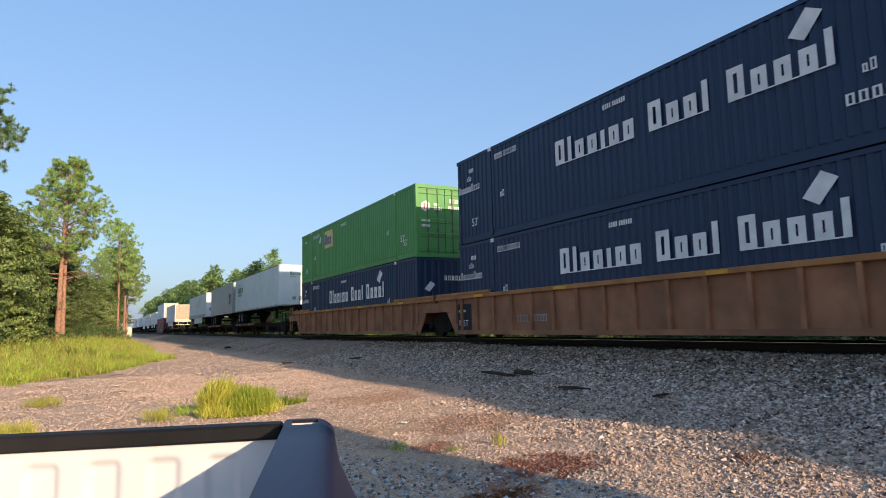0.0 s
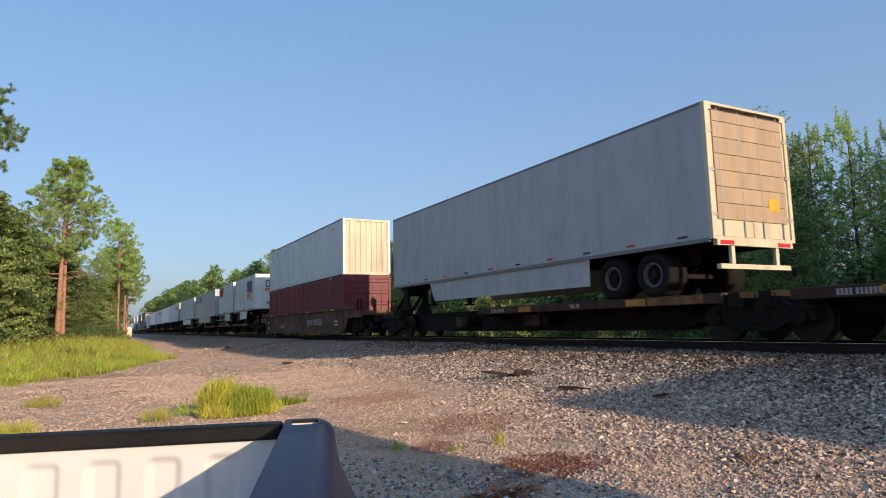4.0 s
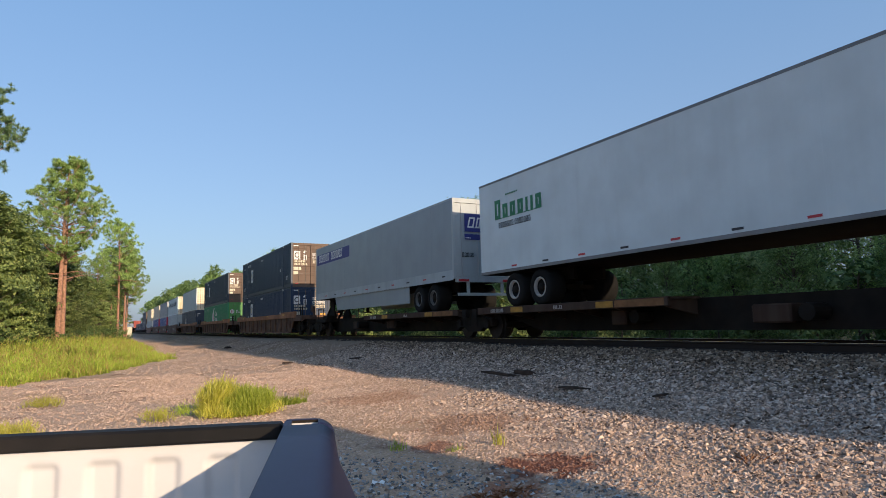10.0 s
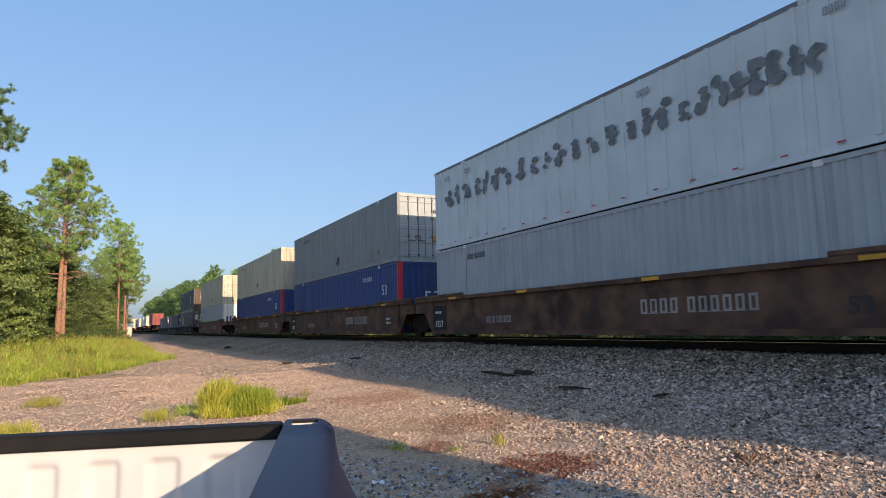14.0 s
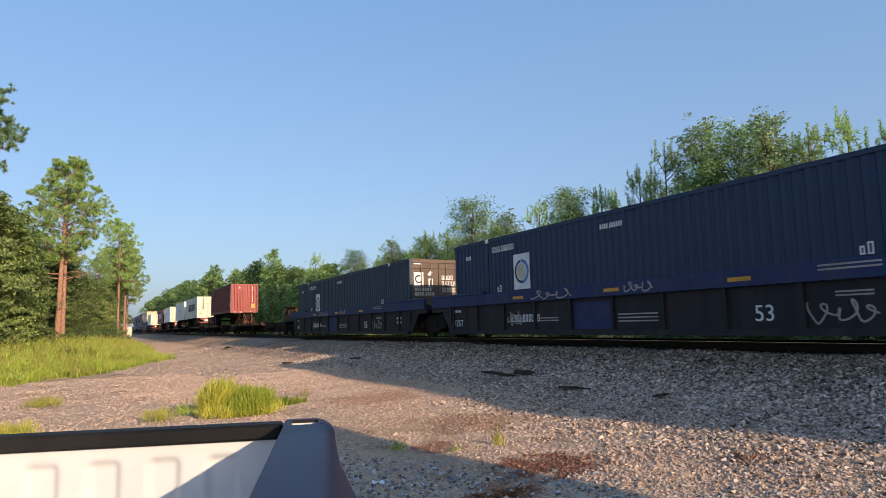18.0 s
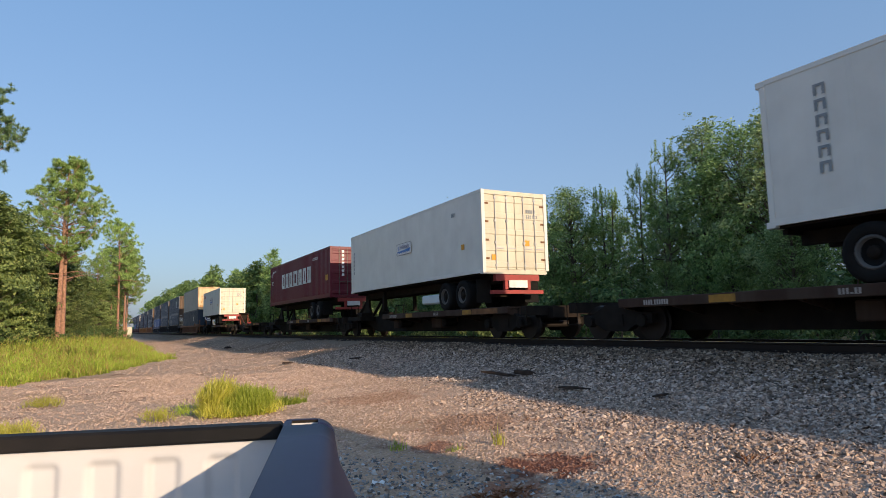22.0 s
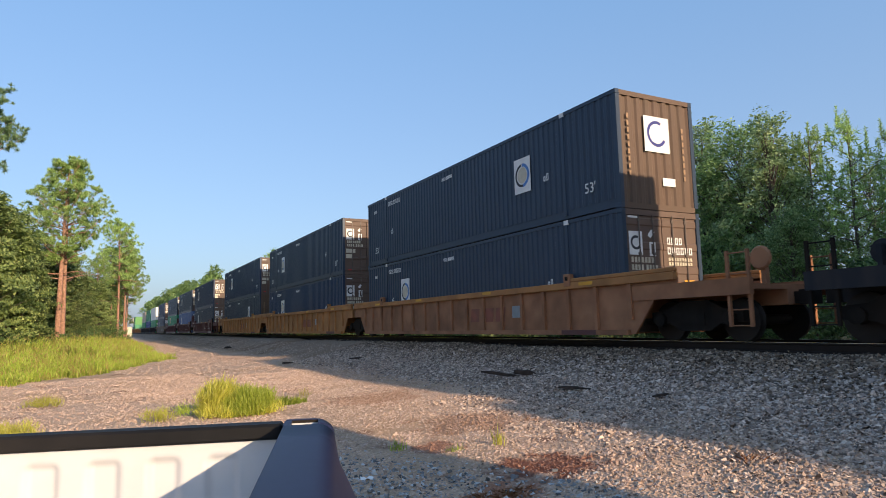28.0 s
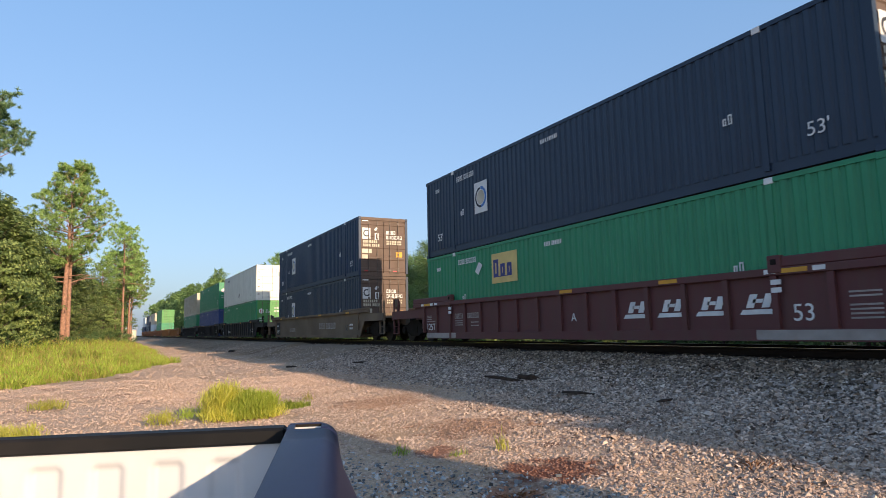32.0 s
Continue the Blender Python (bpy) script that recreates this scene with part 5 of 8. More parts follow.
vt(115.73, trailer("grey van trailer with white slatted roll-up rear door leading", 15.75, SILVER, True, skirt=True, nose_color=CREAM, deco=[slat_door]))
stack(137.84, container("weathered red container in a well car", L53, RED, "broad", "doors"),
      white_plate("white plate-sided container with rust-streaked end", "wall", [d_box_marks], ends=CREAM), well_car("brown well car with patched sides", L53, WELLBROWN, WELLBROWN, 6.0, 5.2, ribs=False), 0, 0)

# second set of trailer flats
for k, (a, b, ends, hit) in enumerate(((157.6, 178.0, ((4.0, 11.0), (12.0, 19.8)), ((1.9, True), (11.9, True))), (178.2, 196.5, ((0.5, 8.6),), ((16.4, True),)), (196.7, 215.4, ((0.5, 8.8),), ((16.4, True),)),
                                       (216.0, 234.0, ((9.2, 17.4),), ((2.4, True),)), (234.1, 251.3, ((9.0, 16.6),), ((1.8, True),)), (251.4, 268.7, ((9.0, 16.8),), ((1.9, True),)),
                                       (268.8, 286.2, ((9.0, 16.8),), ((1.8, True),)), (286.3, 305.2, ((0.6, 9.4),), ((16.6, True),)))):
    rolls(spine_unit(SP, b - a, k in (0, 3), k in (2, 7), ends, hit), a, 0)


def chevrons(c, L, H):
    for mm, k in ((on_side(2.9, 2.05, -W / 2 - 0.037), 1.0), (on_front(-0.5, 2.55, -0.004), 0.62)):
        bars_part(c, "lettering", "WXX", 0.88 * k, BLUEMARK, mm @ Matrix.Translation((0.05, 0.52 * k, 0)))
        bm = bmesh.new()
        for z, x1 in ((0.14, 2.1), (-0.1, 1.2)):
            v = [bm.verts.new(p) for p in ((0, z * k, 0.004), (x1 * k, (z + 0.32) * k, 0.004), (x1 * k, (z + 0.42) * k, 0.004), (0, (z + 0.2) * k, 0.004))]
            bm.faces.new(v)
        part("stripe", bm, ORANGEMARK, c, "orange slanted stripes", mm)
        bars_part(c, "lettering", "XXXXXXX", 0.22 * k, GREY, mm @ Matrix.Translation((1.0 * k, -0.15 * k, 0)))


vt(159.09, trailer("short white pup trailer with blue lettering blocks and orange stripes", 8.38, WHITE, False, posts="plate", skirt=True, wheels="single", gap=0.7, deco=[chevrons]))


def badge(y, z, front=False, k=1.0):
    def fn(c, L, H):
        mm = on_front(y, z, -0.004) if front else on_side(y, z, -W / 2 - 0.037)
        bm = bmesh.new()
        v = [bm.verts.new(p) for p in ((0.14 * k, 0, 0.002), (1.62 * k, 0, 0.002), (1.72 * k, 0.62 * k, 0.002), (0.02 * k, 0.62 * k, 0.002))]
        bm.faces.new(v)
        rim = bmesh.new()
        rim.faces.new([rim.verts.new(p) for p in ((0.10 * k, -0.05 * k, 0), (1.67 * k, -0.05 * k, 0), (1.78 * k, 0.67 * k, 0), (-0.04 * k, 0.67 * k, 0))])
        part("badge_border", rim, DARKMARK, c, m=mm)
        p = part("badge", bm, ORANGEMARK, c, "orange badge with dark lettering blocks", mm)
        bars_part(p, "lettering", "XXXXXX", 0.34 * k, DARKMARK, Matrix.Translation((0.19 * k, 0.14 * k, 0.005)) @ Matrix.Diagonal((0.98, 1, 1, 1)))
    return fn


vt(168.6, trailer("short white pup trailer with orange badge, rear door leading", 8.1, WHITE, True, posts="plate", skirt=True, wheels="single", gap=0.7, deco=[badge(7.5, 2.85, False, 1.28), badge(-0.3, 3.0, True, 0.75)]))


def blue_banner(y, front=False, w=5.3):
    def fn(c, L, H):
        t_panel(y, 2.97, w, 0.56, BLUEMARK, "/WXXXlXX  XXXXXXX" if not front else "WXXX", MARK, 0.40 if not front else 0.3, front)(c, L, H)
    return fn


def av(label, doors, y):
    deco = [blue_banner(y)] + ([t_panel(-0.83, 2.74, 1.78, 0.64, BLUEMARK, "/WXXXlXX", MARK, 0.38, True), t_panel(-0.83, 2.46, 0.62, 0.2, BLUEMARK, "xxxx xx", MARK, 0.06, True), t_panel(-0.95, 1.85, 1, 1, None, "XXXXX", DARKMARK, 0.15, True)] if doors else [t_panel(-0.9, 3.05, 1.9, 0.5, BLUEMARK, "/WXXXlXX", MARK, 0.3, True), t_panel(-0.3, 2.3, 1, 1, None, "XXXXXX", DARKMARK, 0.13, True)])
    return trailer(label, 16.1, TGREY, doors, skirt=doors, roof_band=SILVER, low_band=SILVER, nose_color=SILVER if doors else None, deco=deco)


def scuffs(c, L, H):
    """Scribbled scuff marks low on the wall, a yellow tag and a pale blot on the rear doors."""
    for y, w in ((2.7, 0.5), (2.1, 0.7)):
        part("graffiti", scrawl(w, 0.32, int(y * 10)), GREY, c, "grey scribbled scuff", on_side(y, 1.45, -W / 2 - 0.037))
    part("marking", boxes((0, 0.26, 0, 0.34, 0, 0.004)), YELLOW, c, m=on_front(0.82, 2.2, -0.004))
    part("marking", boxes((0, 0.34, 0, 0.4, 0, 0.004)), MARK, c, m=on_front(0.35, 1.62, 0.0))


AVN, AVD = "grey van trailer with blue lettered banner, rounded nose leading", "grey van trailer with blue lettered banner, rear doors leading"
vt(179.45, av(AVD, True, 15.85))
vt(197.6, trailer("white van trailer with orange-topped rear doors leading", 16.3, WHITE, True, posts="plate", skirt=True, roof_band=GREY, nose_color=SILVER,
                  deco=[t_panel(-0.98, 3.36, 0.82, 0.2, ORANGEMARK, "XXXXXX", DARKMARK, 0.13, True), t_panel(0.2, 3.36, 0.82, 0.2, ORANGEMARK, "XXXXXX", DARKMARK, 0.13, True), scuffs]))
vt(217.3, av(AVN, False, 5.53))


def ringed(c, L, H):
    for mm, k in ((on_side(4.1, 2.6, -W / 2 - 0.012), 1.0), (on_front(-0.1, 2.7, -0.004), 0.8)):
        p = part("logo_ring", ring_bm(0.36 * k, 0.47 * k, 20, 340), BLUEMARK, c, "blue ring emblem", mm @ Matrix.Translation((0.5 * k, 0.6 * k, 0)))
        part("logo_bar", boxes((-0.5 * k, 0.1 * k, 0.42 * k, 0.52 * k, 0, 0.006), (0.0, 0.62 * k, -0.52 * k, -0.42 * k, 0, 0.006)), BLUEMARK, p)
        bars_part(p, "lettering", "xxx", 0.22 * k, TAN, Matrix.Translation((-0.25 * k, -0.1 * k, 0.004)))
        bars_part(c, "marking", "XXXX XXXXXX", 0.14 * k, DARKMARK, mm @ Matrix.Translation((-0.1 * k, -0.2 * k, 0)))


vt(234.6, trailer("white van trailer with blue ring emblem, dented nose leading", 16.05, WHITE, False, roof_band=RAILGREY, deco=[ringed], slide=1.4, gap=0.8))
vt(252.0, av(AVN, False, 5.53))
vt(269.28, trailer("white van trailer with green and dark lettering blocks, rounded nose leading", 16.1, WHITE, False, deco=PREM, rim=DUSTYRIM))
vt(287.2, av(AVD, True, 15.85))

# single brown well cars
BR = "brown well car with rusty tan top chord"
stack(308.86, container("navy 53-foot container with white logo square", L53, NAVY, "corr", "doors", deco=[d_marks, d_logo(12.6, 1.23), d_door_marks]), black(), well_car(BR, L53, WELLBROWN, WELLTAN, 6.5, 7.4, style="brown", top=1.40, chord_h=0.29, rib_row=(0.53, 15.53, 11), tag=False), 0, 0)
# doors in the brighter green: sun on the leading end is in the colour
stack(332.42, container("green 53-foot container with white gabled panel", L53, DGREEN, "corr", "doors", end_color=GREEN, deco=[d_marks, d_house, d_green_doors]), black(), well_car(BR, L53, WELLBROWN, WELLTAN, 7.4, 7.4, style="brown", top=1.40, chord_h=0.29, rib_row=(0.53, 15.53, 11), tag=False), 0, 0)
stack(356.12, container("dark charcoal plate-sided container with white corner marks", L53, CHARCOAL, "corr", "wall", flat_end=True, deco=[d_stencil, d_corner_marks]),
      white_plate("weathered white plate-sided container, rusty rear doors leading", "doors", [d_box_marks, d_white_end]), well_car(BR, L53, WELLBROWN, WELLTAN, 7.4, 7.4, style="brown", top=1.40, chord_h=0.29, rib_row=(0.53, 15.53, 11), tag=False), 0, 0)

# articulated brown set
TB = "smooth-sided rusty brown well car with yellow patches"
stack(379.6, container("silver-grey corrugated container in a well car", L53, SILVER, "corr", "doors", deco=[d_graphite]),
      white_plate("white plate-sided container with peeled dark lettering, rusty doors leading", "doors", [d_box_marks, d_white_end, d_patches(15.3, 1.5, 25, PEELED, 5, 0.46)]),
      well_car(TB, L53, WELLBROWN, WELLBROWN, 7.4, 3.3, ribs=False), 0, 0)
stack(399.15, container("blue corrugated container with pinkish corner posts", L53, BLUE, "corr", "wall", deco=[d_blue53, d_posts(REDPOST := mat("pink_red_post", (0.5, 0.03, 0.06), 0.5))]),
      container("grey corrugated container with rust-streaked doors", L53, GREY, "corr", "doors", end_color=SILVER, deco=[d_graphite, d_grey_doors]),
      well_car(TB, L53, WELLBROWN, WELLBROWN, 3.3, 3.3, ribs=False), 0, 0)
stack(418.65, container("blue corrugated container with pinkish corner posts", L53, BLUE, "corr", "wall", deco=[d_blue53, d_posts(REDPOST)]),
      container("cream corrugated container with rusty end", L53, CREAM, "corr", "wall", end_color=TAN, deco=[d_graphite]),
      well_car(TB, L53, WELLBROWN, WELLBROWN, 3.3, 7.4, ribs=False), 0, 0)
stack(442.75, container("white-grey corrugated container in a well car", L53, SILVER, "broad", "doors", end_color=IVORY, deco=[d_graphite]),
      container("tan-grey corrugated container with dark placard", L53, CREAM, "broad", "doors", deco=[d_graphite, d_white_end]),
      well_car("well car with faded red graffiti over brown", L53, WELLRED, WELLBROWN, 7.4, 7.4, ribs=False), 0, 0)

# articulated dark set with blue chord
DB = "black and blue well car with white stencils"
stack(466.15, black("doors"), black("wall", logo_y=4.3), well_car(DB, L53, WELLDARK, WELLBLUE, 7.4, 3.3, style="blue", top=1.37, chord_h=0.33, rib_row=(0.78, 16.08, 11)), 0, 0)
stack(485.45, container("navy 53-foot container with white logo square", L53, NAVY, "corr", "doors", deco=[d_marks, d_logo(12.6, 1.23), d_door_marks]), None, well_car(DB, L53, WELLDARK, WELLBLUE, 3.3, 3.3, style="blue", top=1.37, chord_h=0.33, rib_row=(0.78, 16.08, 11)), 0, 0)
stack(505.28, black("doors"), None, well_car(DB, L53, WELLDARK, WELLBLUE, 3.3, 7.0, style="blue", top=1.37, chord_h=0.33, rib_row=(0.78, 16.08, 11)), 0, 0)

# container chassis on flats
rolls(spine_unit(EM, 20.5, True, False, ((7.3, 19.2),), ((3.8, False), (19.35, False))), 524.4, 0)
rolls(spine_unit(SP, 19.4, False, True, ((7.7, 17.4),), ((1.6, False), (18.2, False))), 544.95, 0)
rolls(spine_unit(SP, 17.7, True, False, ((1.0, 10.6),), ((14.8, True), (0.6, False))), 565.6, 0)
rolls(spine_unit(SP, 19.6, False, True, ((7.5, 17.6),), ((2.6, True),)), 583.4, 0)
rolls(spine_unit(SP, 16.2, True, False, ((1.0, 10.6),), ((14.6, True),)), 604.6, 0)
rolls(spine_unit(SP, 18.4, False, False, ((1.0, 10.4),), ((15.4, True),)), 620.9, 0)
hitch_car = spine_unit(EM, 14.3, False, False, ((0.5, 7.1),), ((13.4, False),))
part("marker_lamp", boxes((-0.12, 0.12, 10.75, 11.15, 0.92, 1.07), bev=0.03), mat("red_marker", (0.75, 0.05, 0.03), 0.4), hitch_car, "bright red marker")
rolls(hitch_car, 639.4, 0)
rolls(spine_unit(SP, 20.1, False, True, ((1.5, 10.1),), ((16.6, True),)), 653.75, 0)


def d_column(c, L, H):
    for k in range(6):
        part("letter_block", cached(("letter_block",), lambda: boxes((0, 0.05, 0, 0.2, 0, 0.004), (0.15, 0.2, 0, 0.2, 0, 0.004), (0.05, 0.15, 0.15, 0.2, 0, 0.004))), GREY, c, m=on_side(L - 1.0, 2.15 - 0.27 * k, -W / 2 - 0.008))


def chassis_load(s, label, color, kind, front, deco, tank=False, frame=BLACK, frame_label="black container chassis with twin axles", end=None, L=L40, slide=0.0):
    doors = front == "doors"
    rolls(chassis(frame_label, L, frame, doors, tank, slide), s, 0.95)
    rolls(container(label, L, color, kind, front, end_color=end, deco=deco, H=2.75), s, 0.95 + 1.10)


def d_red_tex(c, L, H):
    part("name_panel", boxes((0, 1.15, 0, 0.46, 0, 0.003)), DARKMARK, c, "dark logo panel with cream blocks and a yellow edge", on_side(11.56, 2.08, -W / 2 - 0.003))
    part("panel_edge", boxes((0.25, 1.15, 0.34, 0.44, 0, 0.005)), YELLOW, c, m=on_side(11.56, 2.08, -W / 2 - 0.003))
    bars_part(c, "lettering", "XXXXX", 0.2, CREAM, on_side(11.46, 2.13, -W / 2 - 0.008), 0.9)
    part("marking", boxes((0, 0.32, 0, 0.36, 0, 0.004)), YELLOW, c, m=on_side(0.66, 0.62, -W / 2 - 0.002))
    part("marking", boxes((0, 0.35, 0, 0.4, 0, 0.004)), YELLOW, c, m=on_front(0.62, 0.45, -0.002))
    for y, n in ((0.50, 9), (0.78, 10)):
        bars_part(c, "marking", "X" * n, 0.075, FADEDPINK, on_side(y, 1.05, -W / 2 - 0.002) @ Matrix.Rotation(math.pi / 2, 4, "Z"), 0.15 * n)
    bars_part(c, "marking", "X" * 10, 0.075, CREAM, on_front(0.8, 1.0, -0.002) @ Matrix.Rotation(math.pi / 2, 4, "Z"), 1.5)
    part("marking", boxes((0, 0.1, 0, 0.18, 0, 0.004)), CREAM, c, m=on_front(-0.5, 2.3, -0.002))
    for x in (-0.9, -0.3, 0.6):
        part("twist_pin", boxes((x - 0.06, x + 0.06, -0.03, 0.02, 0.02, 0.12), bev=0.01), CREAM, c)


def d_crow(material, y=9.28, z=1.02, h=0.87, width=6.6):
    def fn(c, L, H):
        x = -W / 2 - 0.004
        bars_part(c, "lettering", "XXXWXXX", h, material, on_side(y, z, x), width)
        bars_part(c, "marking", "xxxxxxx xxx", 0.15, material, on_side(L - 0.7, H - 0.45, x))
        bars_part(c, "marking", "X" * 7, 0.14, material, on_front(-0.5, 1.15, 0.018) @ Matrix.Rotation(math.pi / 2, 4, "Z"), 1.4)
    return fn


def d_yellow_tags(c, L, H):
    for x, z in ((-0.95, 0.45), (0.35, 0.95)):
        part("marking", cached(("marking", "tag"), lambda: boxes((0, 0.2, 0, 0.18, 0, 0.004))), YELLOW, c, m=on_front(x, z, 0.016))
    part("marking", cached(("marking", "tag"), lambda: boxes((0, 0.2, 0, 0.18, 0, 0.004))), YELLOW, c, m=on_side(1.35, 0.9, -W / 2 - 0.008))
    bars_part(c, "marking", "XXX", 0.14, GREY, on_side(2.0, 2.1, -W / 2 - 0.008))


def hull_bm():
    """A ship's hull outline with a scalloped lower edge."""
    bm = bmesh.new()
    n = 18
    low = [bm.verts.new((0.14 + 1.72 * k / n, 0.10 + 0.07 * abs(math.sin(k * math.pi / 3)), 0.006)) for k in range(n + 1)]
    high = [bm.verts.new((0.10 + 1.86 * k / n, 0.26 + 0.12 * (k / n) ** 2, 0.006)) for k in range(n + 1)]
    for k in range(n):
        bm.faces.new((low[k], low[k + 1], high[k + 1], high[k]))
    return bm


def d_sea(y=6.7, k=0.66, column=True):
    def fn(c, L, H):
        x = -W / 2 - 0.008
        p = part("name_panel", cached(("name_panel", "sea"), lambda: boxes((0, 2.1, 0, 0.72, 0, 0.003))), DARKMARK, c, "dark-edged white sign with blue lettering blocks and a blue hull", on_side(y, 1.25, x) @ Matrix.Diagonal((k, k, 1, 1)))
        part("panel_face", cached(("panel_face",), lambda: boxes((0.025, 2.075, 0.025, 0.695, 0, 0.005))), MARK, p)
        part("ship_hull", cached(("ship_hull",), hull_bm), SKYMARK, p, "blue scalloped hull")
        part("ship_house", cached(("ship_house",), lambda: boxes(*[(0.16, 0.42 - 0.03 * q, 0.30 + 0.07 * q, 0.34 + 0.07 * q, 0, 0.007) for q in range(4)])), SKYMARK, p)
        bars_part(p, "lettering", "XxxXxxixXx", 0.24, BLUEMARK, Matrix.Translation((0.48, 0.38, 0.006)), 1.28)
        if column:
            bars_part(c, "marking", "X" * 6, 0.12, GREY, on_side(L - 0.5, 0.9, x) @ Matrix.Rotation(math.pi / 2, 4, "Z"), 1.05)
    return fn


def d_cooler(c, L, H):
    """The refrigeration machinery in the leading end, with its frame and sill."""
    bm = bmesh.new()
    pts = ((-0.98, 1.12), (0.98, 1.12), (0.98, 1.62), (0.78, 1.86), (-0.78, 1.86), (-0.98, 1.62))
    a = [bm.verts.new((x, -0.05, z)) for x, z in pts]
    b = [bm.verts.new((x, 0.06, z)) for x, z in pts]
    bm.faces.new(a)
    for k in range(6):
        bm.faces.new((a[k], b[k], b[(k + 1) % 6], a[(k + 1) % 6]))
    bmesh.ops.recalc_face_normals(bm, faces=bm.faces)
    unit = part("cooling_unit", bm, paint("deep_blue_unit_paint", (0.02, 0.03, 0.09), 0.2), c, "deep blue refrigeration unit with chamfered corners")
    part("fan_grille", ring_bm(0.02, 0.27), BLACK, unit, m=on_front(-0.45, 1.48, -0.052))
    part("fan_ring", ring_bm(0.27, 0.32), GREY, unit, m=on_front(-0.45, 1.48, -0.053))
    part("control_box", boxes((0.16, 0.72, -0.11, -0.05, 1.22, 1.44), bev=0.015), MARK, unit)
    part("cover_panel", boxes((0.1, 0.85, -0.07, -0.05, 1.46, 1.76), bev=0.01), BLACK, unit)
    # recesses drawn as grey and black plates, their inner shade put in the colour
    for x0, x1, z0, z1 in ((-0.8, -0.3, 0.68, 1.0), (-0.2, 0.12, 0.62, 1.08), (0.2, 0.82, 0.58, 1.06)):
        part("lower_recess", boxes((x0, x1, -0.015, 0.03, z0, z1), bev=0.01), GREY if x0 < -0.5 else BLACK, c)
    part("compressor", disc(bmesh.new(), -0.05, 0.82, [(0.28, 0.05), (0.28, 0.15), (0.7, 0.15), (0.7, 0.05)], 12), GREY, c)
    # slots drawn as black plates in place of shaded openings
    for x in (-0.62, 0.05, 0.62):
        part("sill_slot", boxes((x - 0.16, x + 0.16, -0.008, 0.02, 0.03, 0.13)), BLACK, c)
    part("corner_band", boxes((1.12, 1.31, -0.012, 0.02, 0.14, 0.62)), ORANGEMARK, c, "orange-red painted corner post")
    for x, z, w, h in ((-0.75, 2.18, 0.22, 0.2), (0.98, 0.62, 0.2, 0.3), (-0.3, 0.24, 0.34, 0.2)):
        part("marking", boxes((0, w, 0, h, 0, 0.004)), YELLOW, c, m=on_front(x, z, -0.002))
    part("marking", boxes((-0.16, 0.16, 0, 0.09, 0, 0.004)), DARKMARK, c, m=on_front(0, 2.14, -0.002))


REEFEND = paint("yellowish_door_white", (0.54, 0.505, 0.405), 0.3, soil=(0.26, 0.19, 0.11))
# end in a brighter red than the sides: sunlight put into the paint
chassis_load(545.43, "red 40-foot container with yellow tags", RED, "corr", "wall", [d_red_tex], end=paint("sunlit_red_paint", (0.25, 0.030, 0.028), 0.25))
chassis_load(569.66, "white 40-foot refrigerated container with dark lettering blocks", IVORY, "smooth", "doors", [d_crow(DARKMARK), d_yellow_tags, d_white_end], end=REEFEND)
chassis_load(584.9, "white 40-foot refrigerated container with cooling unit leading", IVORY, "smooth", "wall", [d_sea(column=False), d_cooler, d_column])
chassis_load(607.0, "white 40-foot refrigerated container with blue sign", IVORY, "smooth", "doors", [d_sea(6.7), d_yellow_tags, d_white_end], True, end=REEFEND)
def d_lengths(c, L, H):
    """Length and width marks near the trailing end, and a yellow tag near the doors."""
    x = -W / 2 - 0.003
    link_mesh("length_mark", words("45'", 0.40), MARK, c, "white length mark", on_side(L - 0.35, 2.0, x))
    link_mesh("width_mark", words('102"', 0.34), MARK, c, "white width mark", on_side(L - 0.35, 1.48, x))
    part("marking", boxes((0, 0.4, 0, 0.3, 0, 0.004)), YELLOW, c, m=on_side(0.8, 0.95, x))
    bars_part(c, "marking", "XXXX XXXXXX", 0.15, MARK, on_side(3.2, H - 0.5, x))


chassis_load(622.5, "maroon 45-foot container with white lettering blocks", MAROON, "corr", "doors", [d_crow(MARK, 10.35, 1.04, 0.95, 6.75), d_lengths], L=13.72, slide=0.9)


def d_seaco(c, L, H):
    bars_part(c, "lettering", "xxxxx", 0.46, REDMARK, on_side(11.55, 2.1, -W / 2 - 0.008))
    for q, (y, w) in enumerate(((10.2, 0.9), (10.0, 1.3), (10.1, 0.5))):
        part("scratch", boxes((0, w, 0, 0.012, 0, 0.003)), GREY, c, "long thin scrape", on_side(y, 0.62 + 0.09 * q, -W / 2 - 0.008))
    part("scuff", slanted(0.13, 0.42, -0.2), GREY, c, "grey scuff", on_side(5.0, 0.72, -W / 2 - 0.008))


chassis_load(658.95, "white 40-foot refrigerated container with blue sign and red lettering blocks", IVORY, "smooth", "doors", [d_sea(7.0, 1.0, False), d_seaco, d_yellow_tags, d_white_end], True, end=REEFEND)

